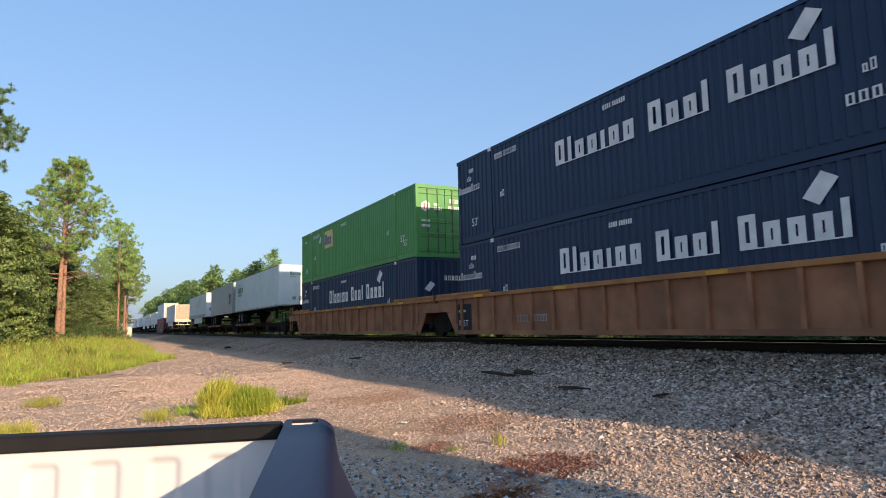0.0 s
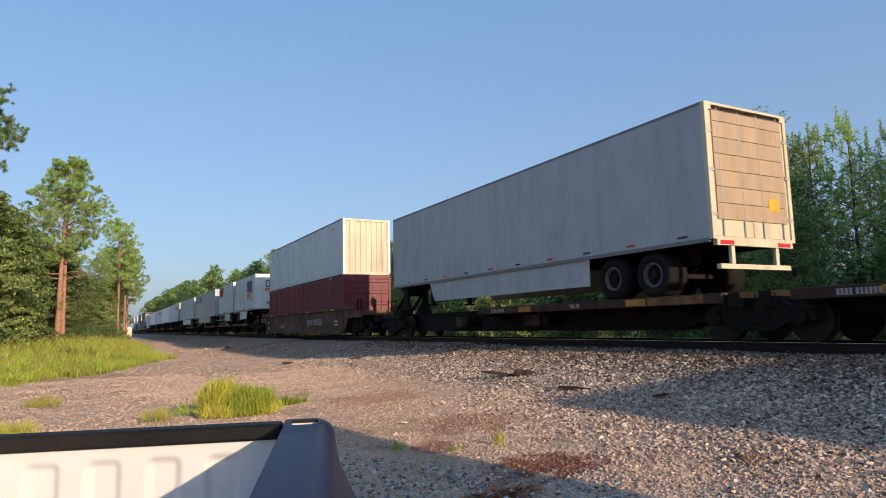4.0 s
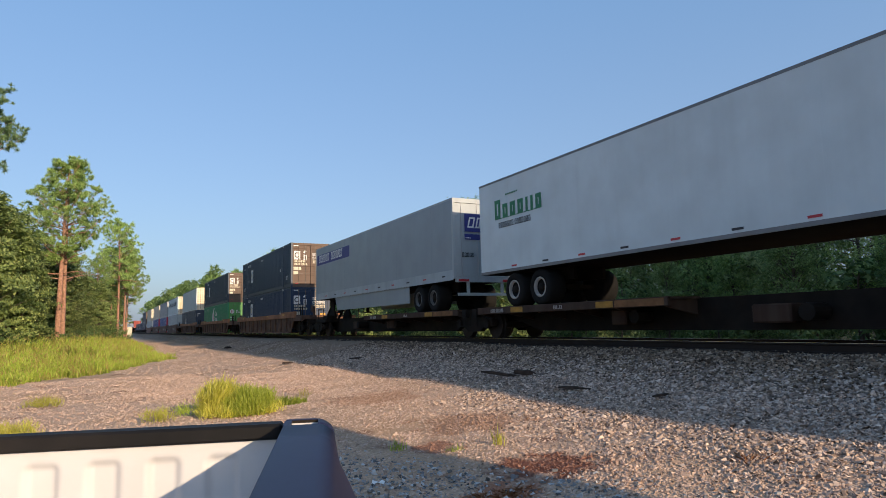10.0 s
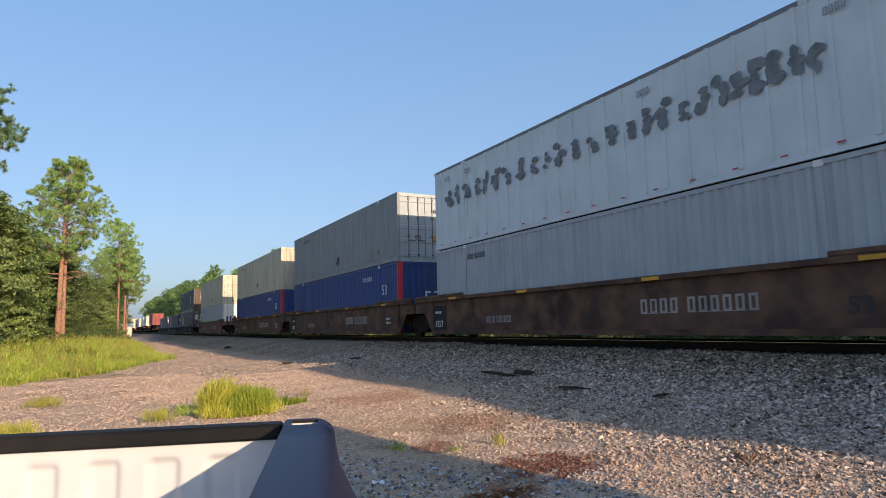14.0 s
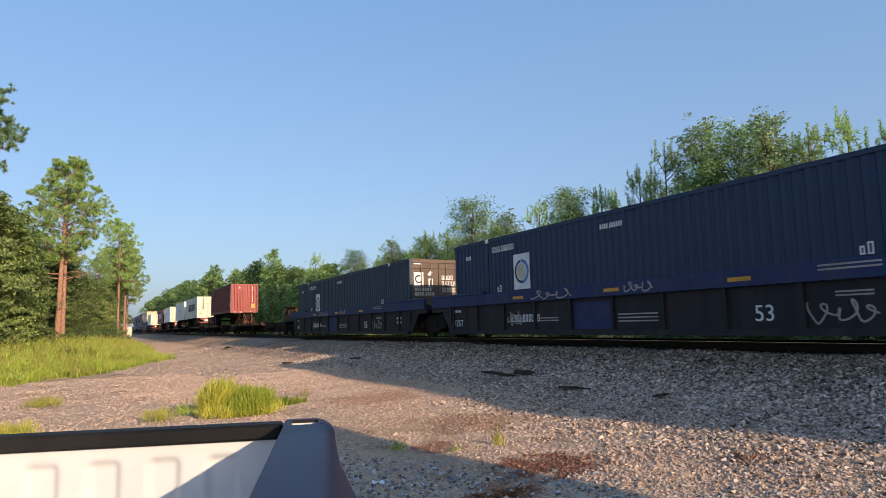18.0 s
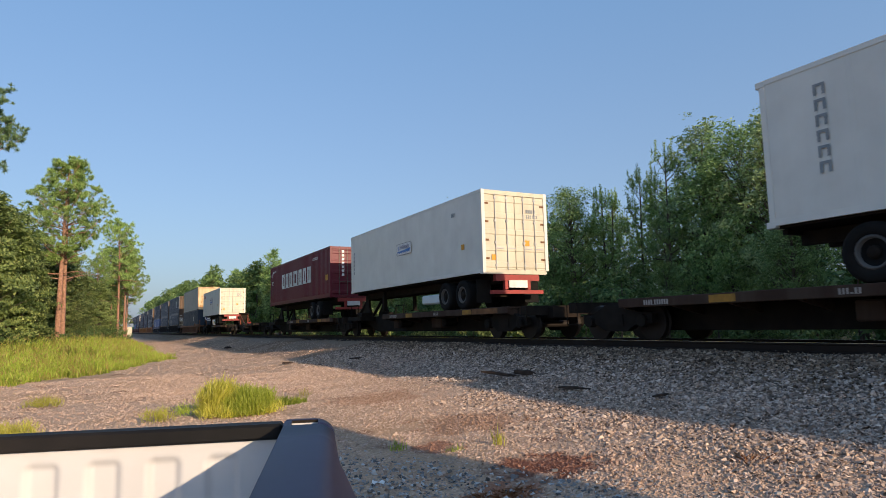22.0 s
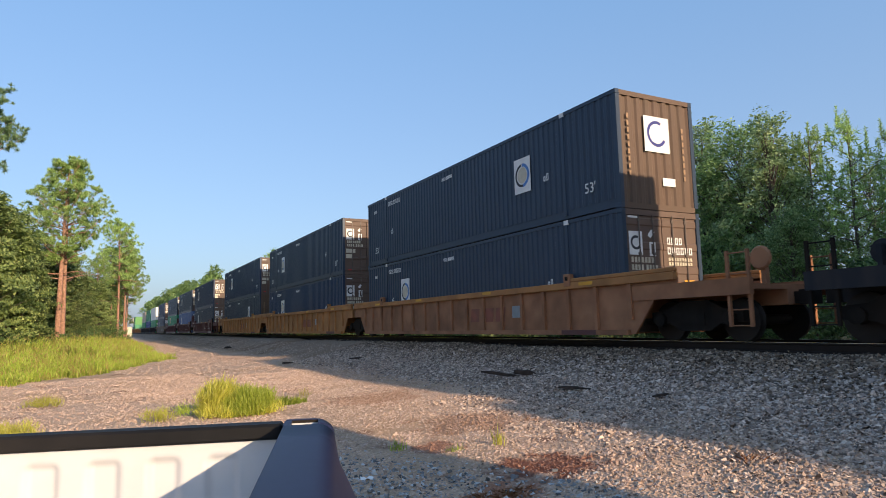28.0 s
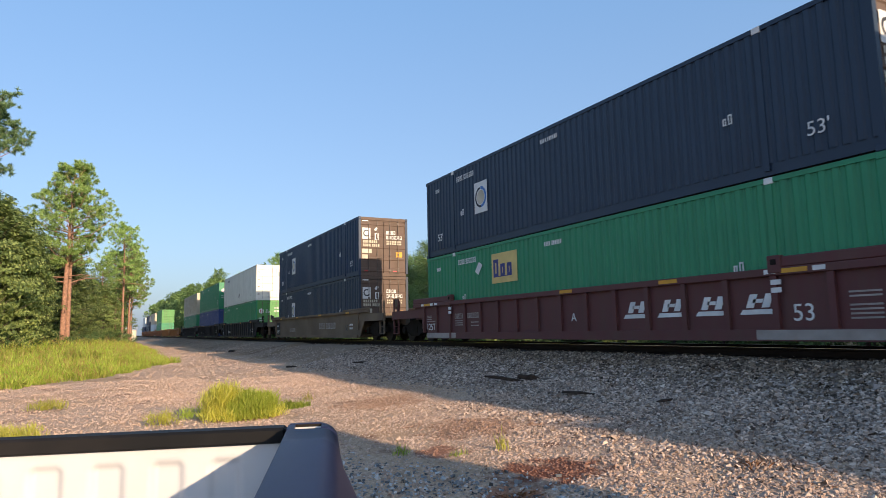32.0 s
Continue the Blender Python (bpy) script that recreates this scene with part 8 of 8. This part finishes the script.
part("roof", prism(bmesh.new(), [(-2.3, 2.9), (2.3, 2.9), (0, 3.7)], -2.3, 2.3), SILVER, far_hut)
part("door", boxes((-0.5, 0.5, -2.03, -2.0, 0, 2.1)), GREY, far_hut)


# ---- grasses ----
def blades(name, label, count, region, height, material, seed, width=0.012, category="grass", lean=0.35):
    rng = np.random.default_rng(seed)
    p = np.array([region(rng) for _ in range(count)])
    n = len(p)
    z = np.array([ground_z(x) for x, y in p[:, :2]]) + np.array([0.035 * noise.noise((x * 0.9, y * 0.9, 0)) + 0.06 * noise.noise((x * 0.22, y * 0.22, 3.1)) if -6 < y < 60 else 0 for x, y in p[:, :2]]) - 0.03
    root = np.column_stack([p[:, :2], z])
    h = height * rng.uniform(0.55, 1.05, n) * (p[:, 2] if p.shape[1] > 2 else 1)
    a = rng.uniform(0, 2 * np.pi, n)
    d = np.column_stack([np.cos(a), np.sin(a), np.zeros(n)])
    s = np.column_stack([-np.sin(a), np.cos(a), np.zeros(n)]) * width * rng.uniform(0.6, 1.5, (n, 1))
    up = np.array([0, 0, 1.0])
    l = rng.uniform(0.05, lean, (n, 1)) * h[:, None]
    mid = root + up * h[:, None] * 0.55 + d * l * 0.35
    tip = root + up * h[:, None] + d * l
    v = np.stack([root - s, root + s, mid + s * 0.8, tip, mid - s * 0.8], 1).reshape(-1, 3)
    f = np.arange(n * 5).reshape(n, 5)
    return soup(name, v, f, material)


def field(rng):
    while True:
        yy = 19 + 90 * rng.uniform(0, 1) ** 1.8
        edge = np.interp(yy, (18, 23.8, 30, 38.5, 60, 110), (-5.2, -2.6, 0.6, 3.1, 3.4, 3.9)) + 1.1 * noise.noise((yy * 0.35, 0.3, 5)) + 0.5 * noise.noise((yy * 1.3, 0.3, 7))
        x = edge - rng.exponential(5.0)
        if x > -30 and noise.noise((x * 0.45, yy * 0.3, 9)) > -0.32 + 0.25 * (edge - x < 0.5):
            return x, yy, 0.42 + 0.9 * min(1.0, max(0.0, (yy - 30) / 25)) * min(1.0, (edge - x) * 0.3) + 0.75 * noise.noise((x * 0.45, yy * 0.4, 2)) * (edge - x > 0.4) + min(0.75, (edge - x) * 0.14)


tagged(new("meadow_grass", blades("meadow_grass", "", 80000, field, 0.50, GRASS, 21, 0.009)), "bright green tall meadow grass", "grass", kind="stuff")
tagged(new("dry_meadow_grass", blades("dry_meadow_grass", "", 15000, field, 0.62, DRYGRASS, 22, 0.008)), "straw-coloured stems in the meadow", "grass", kind="stuff")


def tuft(name, label, x, y, rx, ry, h, count, seed, material=GRASS, w=0.003):
    def region(rng):
        a, r = rng.uniform(0, 2 * math.pi), rng.uniform(0, 1) ** 0.6
        return x + rx * r * math.cos(a), y + ry * r * math.sin(a), (1.15 - 0.6 * r * rng.uniform(0.3, 1)) * (0.75 + 0.5 * noise.noise((x + rx * r * math.cos(a) * 5, y + r * math.sin(a) * 5, seed)))
    return tagged(new(name, blades(name, label, count, region, h, material, seed, w, lean=2.6 if material is STRAW else 0.35)), label, "straw" if material is STRAW else "grass")


def feathery(name, label, stems, region, height, leaflet, per, material, seed, kind=""):
    """Fine-leaved plants: thin upright stems set with many tiny leaflets."""
    rng = np.random.default_rng(seed)
    p = np.array([region(rng) for _ in range(stems)])
    base = np.column_stack([p[:, :2], [ground_z(x) + relief(x, y) - 0.02 for x, y in p[:, :2]]])
    h = height * rng.uniform(0.75, 1.05, stems) * p[:, 2]
    lean = rng.normal(0, 0.10, (stems, 2))
    u = rng.uniform(0.08, 1.0, (stems, per))
    at = base[:, None] + np.stack([lean[:, :1] * u * u * h[:, None], lean[:, 1:] * u * u * h[:, None], u * h[:, None]], -1)
    at = at.reshape(-1, 3)
    n = len(at)
    d = rng.normal(size=(n, 3)) * (1, 1, 0.5) + (0, 0, 2.1)
    d /= np.linalg.norm(d, axis=1)[:, None]
    s = np.cross(d, rng.normal(size=(n, 3)))
    s /= np.linalg.norm(s, axis=1)[:, None]
    ln = leaflet * rng.uniform(0.6, 1.4, (n, 1))
    at += rng.normal(0, leaflet * 0.5, (n, 3)) * (1, 1, 0.2)
    v = np.stack([at - s * ln * 0.055, at + s * ln * 0.055, at + d * ln], 1).reshape(-1, 3)
    return tagged(new(name, soup(name, v, np.arange(n * 3).reshape(-1, 3), material)), label, "grass", kind=kind)


def patch(x, y, rx, ry, seed):
    def region(rng):
        a, r = rng.uniform(0, 2 * math.pi), rng.uniform(0, 1) ** 0.55
        px, py = x + rx * r * math.cos(a), y + ry * r * math.sin(a)
        return px, py, (1.05 - 0.35 * r ** 2) * (0.9 + 0.5 * noise.noise((px * 3, py * 3, seed)))
    return region


YELLOWGRASS = leaf_mat("yellowing_grass", (0.40, 0.40, 0.06), (0.56, 0.53, 0.085), (0.68, 0.63, 0.18), 0.45)
LUSH = leaf_mat("lush_grass", (0.34, 0.42, 0.05), (0.47, 0.54, 0.075), (0.60, 0.64, 0.15), 0.45)
feathery("grass_clump", "tall feathery yellow-green grass clump on gravel", 260, patch(2.02, 12.75, 0.36, 0.36, 1), 0.74, 0.12, 34, YELLOWGRASS, 31)
feathery("grass_clump", "feathery bright green grass clump on gravel", 280, patch(2.45, 12.55, 0.50, 0.36, 2), 0.58, 0.12, 30, LUSH, 42)
feathery("grass_clump", "low feathery grass beside the tall clump", 110, patch(2.35, 12.55, 0.75, 0.4, 3), 0.26, 0.10, 16, YELLOWGRASS, 43)


def tall_field(rng):
    x, y, h = field(rng)
    return x, y, max(0.25, h)


SEEDHEAD = leaf_mat("ripe_seed_heads", (0.38, 0.23, 0.08), (0.52, 0.36, 0.12), (0.62, 0.48, 0.19), 0.4)
feathery("meadow_weeds", "feathery yellow-green weeds through the meadow", 5200, tall_field, 0.66, 0.2, 16, GRASS, 47, "stuff")
feathery("meadow_seed_heads", "straw-brown seed heads over the meadow", 2600, tall_field, 0.85, 0.14, 14, SEEDHEAD, 48, "stuff")
tuft("pine_straw", "reddish brown heap of pine straw on gravel", 3.28, 5.1, 0.38, 0.25, 0.09, 900, 44, STRAW)
tuft("pine_straw", "reddish brown pine straw on gravel", 4.19, 5.7, 0.6, 0.75, 0.03, 3500, 45, STRAW)
tuft("pine_straw", "reddish brown pine straw on gravel", 3.84, 7.4, 0.4, 0.25, 0.03, 400, 46, STRAW)
tuft("grass_clump", "low green grass beside the tall clump", 3.35, 13.4, 0.5, 0.4, 0.25, 1100, 32)
feathery("grass_clump", "low dry yellow grass clump on gravel", 34, patch(0.95, 12.6, 0.3, 0.2, 4), 0.27, 0.10, 14, YELLOWGRASS, 33)
feathery("grass_clump", "low green grass clump on gravel", 24, patch(1.5, 13.3, 0.2, 0.2, 5), 0.28, 0.10, 14, LUSH, 34)
feathery("grass_clump", "low dry yellow grass clump beside the pickup", 90, patch(-1.2, 11.8, 0.42, 0.4, 6), 0.34, 0.10, 16, YELLOWGRASS, 35)
feathery("grass_clump", "thin yellow grass clump on gravel", 36, patch(-1.1, 17.0, 0.36, 0.3, 7), 0.24, 0.11, 14, YELLOWGRASS, 36)
tuft("weed", "small yellow-green weed on gravel", 4.45, 6.95, 0.10, 0.10, 0.36, 38, 37, YELLOWGRASS)
tuft("weed", "small green weed on gravel", 3.35, 7.6, 0.12, 0.1, 0.22, 60, 38)
tuft("weed", "small green weed on gravel", 3.9, 7.1, 0.14, 0.1, 0.14, 60, 39)
tuft("weed", "sparse dry brown weed among stones", 5.75, 4.3, 0.26, 0.18, 0.13, 60, 40, STRAW)
tuft("weed", "sparse dry stalk on gravel", 4.1, 14.5, 0.15, 0.15, 0.3, 50, 41, DRYGRASS)

# ---- the pickup bed ----
TRUCKBLUE = mat("dark_blue_bed_cap", (0.016, 0.019, 0.050), 0.44, vary=0.1, scale=30, bump=0.03, bump_scale=400, dirt=0.12, dirt_color=(0.06, 0.06, 0.07), spec=0.18)
TRIM = mat("black_plastic_trim", (0.007, 0.0065, 0.0065), 0.6, spec=0.2, vary=0.2, scale=14, bump=0.06, bump_scale=300, dirt=0.5, dirt_color=(0.05, 0.04, 0.035))
BEDWHITE = mat("white_bed_paint", (0.565, 0.555, 0.55), 0.45, vary=0.05, scale=5, dirt=0.3, dirt_color=(0.44, 0.38, 0.33))
truck = thing("pickup_truck", "white pickup bed with dark blue rail caps, tailgate closed", "truck")
truck.matrix_basis = pose(0.6, 2.08, 0, 0, 0, -18.0)
TOP = 1.30


def cap_ring(x0, x1, drop=0.0, flare=1.0):
    """Cross-section of the rail cap: flat top, rounded shoulder, flared outer skirt."""
    top = TOP - drop
    pts = [(x0, TOP - 0.05), (x0, top - 0.006), (x0 + 0.002, top - 0.002), (x0 + 0.006, top)]
    pts += [(x1 - 0.055 + 0.055 * math.sin(radians(a)), top - 0.055 + 0.055 * math.cos(radians(a))) for a in range(0, 76, 10)]
    return pts + [(x1 + 0.016 * flare, TOP - 0.08), (x1 + 0.042 * flare, TOP - 0.115), (x1 + 0.078 * flare, TOP - 0.17), (x1 + 0.078 * flare - 0.038, TOP - 0.17)]


def loft(bm, sections):
    rings = [[bm.verts.new((x, y, z)) for x, z in pts] for y, pts in sections]
    n = len(rings[0])
    for a, b in zip(rings, rings[1:]):
        for k in range(n):
            f = bm.faces.new((a[k], b[k], b[(k + 1) % n], a[(k + 1) % n]))
            f.smooth = True
    bm.faces.new(rings[0])
    bm.faces.new(rings[-1][::-1])


cap = bmesh.new()
loft(cap, [(0.030, cap_ring(-0.075, 0.086, 0, 0.06)), (0.045, cap_ring(-0.075, 0.083, 0, 0.03)), (0.060, cap_ring(-0.075, 0.073, 0, 0.0)), (0.070, cap_ring(-0.073, 0.059, 0.002, 0.0)), (0.076, cap_ring(-0.069, 0.042, 0.008, 0.0))])
loft(cap, [(-0.075, cap_ring(0.0, 0.088, 0, 0.2)), (0.030, cap_ring(0.0, 0.086, 0, 0.06))])
for v in cap.verts:
    if -0.0751 < v.co.y < 0.0301 and v.co.x < 0.034 and v.co.x >= 0.0:
        v.co.x = 0.032
loft(cap, [(-2.45, cap_ring(-0.075, 0.088, 0, 1.9)), (-0.95, cap_ring(-0.075, 0.088, 0, 1.7)), (-0.6, cap_ring(-0.075, 0.088, 0, 1.2)), (-0.3, cap_ring(-0.075, 0.088, 0, 0.65)), (-0.075, cap_ring(-0.075, 0.088, 0, 0.2))])
box(cap, -0.075, -0.052, -0.075, 0.030, TOP - 0.05, TOP)
bmesh.ops.recalc_face_normals(cap, faces=cap.faces)
part("rail_cap", cap, TRUCKBLUE, truck, "dark blue plastic rail cap with stake slot")
# black strip standing in for the shade on the slot's far wall
part("slot_liner", boxes((-0.052, 0.032, 0.024, 0.029, TOP - 0.009, TOP - 0.001)), BLACK, truck)
part("stake_pocket", boxes((-0.052, 0.032, 0.018, 0.028, TOP - 0.09, TOP - 0.009), (-0.052, 0.032, -0.075, 0.018, TOP - 0.09, TOP - 0.085)), BEDWHITE, truck)
part("bed_side", boxes((-0.062, -0.04, -2.45, 0.06, 0.72, TOP - 0.05), (0.055, 0.085, -2.45, 0.03, 0.62, TOP - 0.165)), BEDWHITE, truck, "white bed side wall")
part("tailgate_cap", boxes((-1.60, -0.082, 0.0, 0.075, TOP - 0.055, TOP - 0.005), bev=0.008), TRIM, truck, "worn black tailgate cap")


def pressed_sheet(x0, x1, z0, z1, y, pockets, deep=0.016, step=0.008):
    """A sheet facing -y with rounded pockets pressed into it."""
    bm = bmesh.new()
    nx, nz = int((x1 - x0) / step), int((z1 - z0) / step)
    rows = []
    for j in range(nz + 1):
        row = []
        for i in range(nx + 1):
            x, z = x0 + (x1 - x0) * i / nx, z0 + (z1 - z0) * j / nz
            d = 0.0
            for cx, half, top in pockets:
                dx, dz = abs(x - cx) - half + 0.03, z - top + 0.03
                edge = math.hypot(max(dx, 0), max(dz, 0)) + min(max(dx, dz), 0) - 0.03
                t = min(1.0, max(0.0, -edge / 0.026))
                d = max(d, t * t * (3 - 2 * t))
            row.append(bm.verts.new((x, y + deep * d, z)))
        rows.append(row)
    for a, b in zip(rows, rows[1:]):
        for i in range(nx):
            bm.faces.new((a[i], a[i + 1], b[i + 1], b[i])).smooth = True
    return bm


tg = part("tailgate", pressed_sheet(-1.60, -0.066, 0.72, TOP - 0.055, 0.02, [(-0.268 - k * 0.176, 0.056, TOP - 0.088) for k in range(8)]), BEDWHITE, truck, "white tailgate sheet with pressed pockets")
part("outer_skin", boxes((-1.60, -0.066, 0.042, 0.065, 0.72, TOP - 0.055)), BEDWHITE, tg)
part("bed_floor", boxes((-1.62, -0.05, -2.45, 0.02, 0.68, 0.72)), BEDWHITE, truck)
part("bed_side", boxes((-1.65, -1.61, -2.45, 0.06, 0.68, TOP - 0.05)), BEDWHITE, truck)
part("rail_cap", boxes((-1.74, -1.6, -2.45, 0.075, TOP - 0.05, TOP), bev=0.01), TRUCKBLUE, truck)
part("bed_front", boxes((-1.61, -0.05, -2.45, -2.41, 0.72, TOP - 0.05)), BEDWHITE, truck)
part("bumper", boxes((-1.7, 0.05, 0.09, 0.24, 0.45, 0.62), bev=0.02), ALU, truck)
for sx in (-1.6, -0.05):
    part("wheel", disc(bmesh.new(), -0.75, 0.36, [(sx - 0.11, 0.2), (sx - 0.11, 0.33), (sx - 0.08, 0.36), (sx + 0.08, 0.36), (sx + 0.11, 0.33), (sx + 0.11, 0.2)], 24), RUBBER, truck)

# ---- assumed shed, out of view, added to cast the shade on the gravel ----
SHEDGREY = mat("galvanised_shed", (0.42, 0.43, 0.42), 0.5, 0.3, vary=0.08, dirt=0.3)
shed = thing("assumed_shed", "unseen tall grey shed, assumed to cast the shade on the gravel", "shed")
part("wall", boxes((3.6, 5.9, -7.4, -5.0, 0, 4.0)), SHEDGREY, shed)
part("roof", boxes((3.56, 5.93, -7.5, -4.95, 4.0, 4.12), bev=0.02), SHEDGREY, shed)
part("door", boxes((4.2, 5.2, -5.0, -4.97, 0.1, 2.1)), GREY, shed)

# ---- debris and litter ----
OLDWOOD = mat("weathered_timber", (0.050, 0.034, 0.026), 0.95, spec=0.15, vary=0.4, scale=10, bump=0.6, bump_scale=40)


def plank(label, x, y, L, w, h, turn, tilt=0.0, seed=1):
    rng = random.Random(seed)
    bm = bmesh.new()
    n = 7
    rows = []
    for k in range(n + 1):
        f = k / n
        t = (0.35 + 0.65 * math.sin(math.pi * (0.15 + 0.8 * f))) * rng.uniform(0.75, 1.1)
        rows.append([bm.verts.new((L * (f - 0.5), sy * w / 2 * t, z * h * t)) for sy, z in ((-1, 0), (1, 0), (0.8, 1), (-0.7, 0.9))])
    for a, b in zip(rows, rows[1:]):
        for k in range(4):
            bm.faces.new((a[k], a[(k + 1) % 4], b[(k + 1) % 4], b[k]))
    bm.faces.new(rows[0][::-1])
    bm.faces.new(rows[-1])
    bmesh.ops.recalc_face_normals(bm, faces=bm.faces)
    ob = link_mesh("timber_fragment", finish("timber_fragment", bm), OLDWOOD)
    ob.matrix_basis = pose(x, y, ground_z(x) + 0.02, 0, tilt, turn)
    return tagged(ob, label, "timber", "broken tie timber")


plank("dark splintered tie fragment on ballast", 7.85, 11.75, 1.3, 0.10, 0.07, -46, 8, 1)
plank("dark splintered tie fragment on ballast", 8.05, 11.45, 0.5, 0.15, 0.12, -40, 6, 2)
plank("flat dark timber splinter on ballast", 7.6, 9.3, 0.66, 0.13, 0.05, -70, 0, 3)
plank("thin dark timber splinter on ballast", 7.75, 7.35, 0.5, 0.08, 0.04, 10, 0, 4)
plank("thin dark timber splinter on gravel", 8.0, 21.5, 0.7, 0.1, 0.05, 0, 0, 5)
plank("dark timber scrap beside the bank", 6.4, 25.0, 0.5, 0.14, 0.08, 30, 0, 6)
plank("dark timber scrap on the bank", 7.5, 45.0, 1.0, 0.3, 0.14, 60, 0, 7)
PAPER = mat("white_paper", (0.75, 0.74, 0.72), 0.8, vary=0.05)
bmp = bmesh.new()
grid = [[bmp.verts.new((0.13 * (i / 4 - 0.5), 0.09 * (j / 3 - 0.5), 0.016 + 0.012 * math.sin(i * 2.1 + j * 1.3))) for j in range(4)] for i in range(5)]
for i in range(4):
    for j in range(3):
        bmp.faces.new((grid[i][j], grid[i + 1][j], grid[i + 1][j + 1], grid[i][j + 1]))
litter = tagged(link_mesh("paper_scrap", finish("paper_scrap", bmp), PAPER), "crumpled white paper scrap blown along the gravel", "litter")
litter.modifiers.new("thickness", "SOLIDIFY").thickness = 0.004
LITTER_T = (0.0, 6.6, 7.2, 8.4, 9.0, 26.8, 27.6, 32.0)
LITTER_AT = ((4.18, 9.24, 20), (4.18, 9.24, 25), (4.45, 8.66, 70), (2.91, 6.69, 110), (2.51, 6.20, 150), (2.51, 6.20, 152), (2.50, 6.33, 160), (1.6, 7.4, 190))


def motions():
    for ob, s, z in MOVERS:
        walk(ob, [(t, pose(TRACK_X, s - SPEED * t, RAIL_Z + z)) for t in (0.0, 16.0, 32.0)])
    rest = [(x, y, ground_z(x) + 0.01, a) for x, y, a in LITTER_AT]
    walk(litter, [(t, pose(x, y, z, 0, 0, a)) for t, (x, y, z, a) in zip(LITTER_T, rest)])


motions()
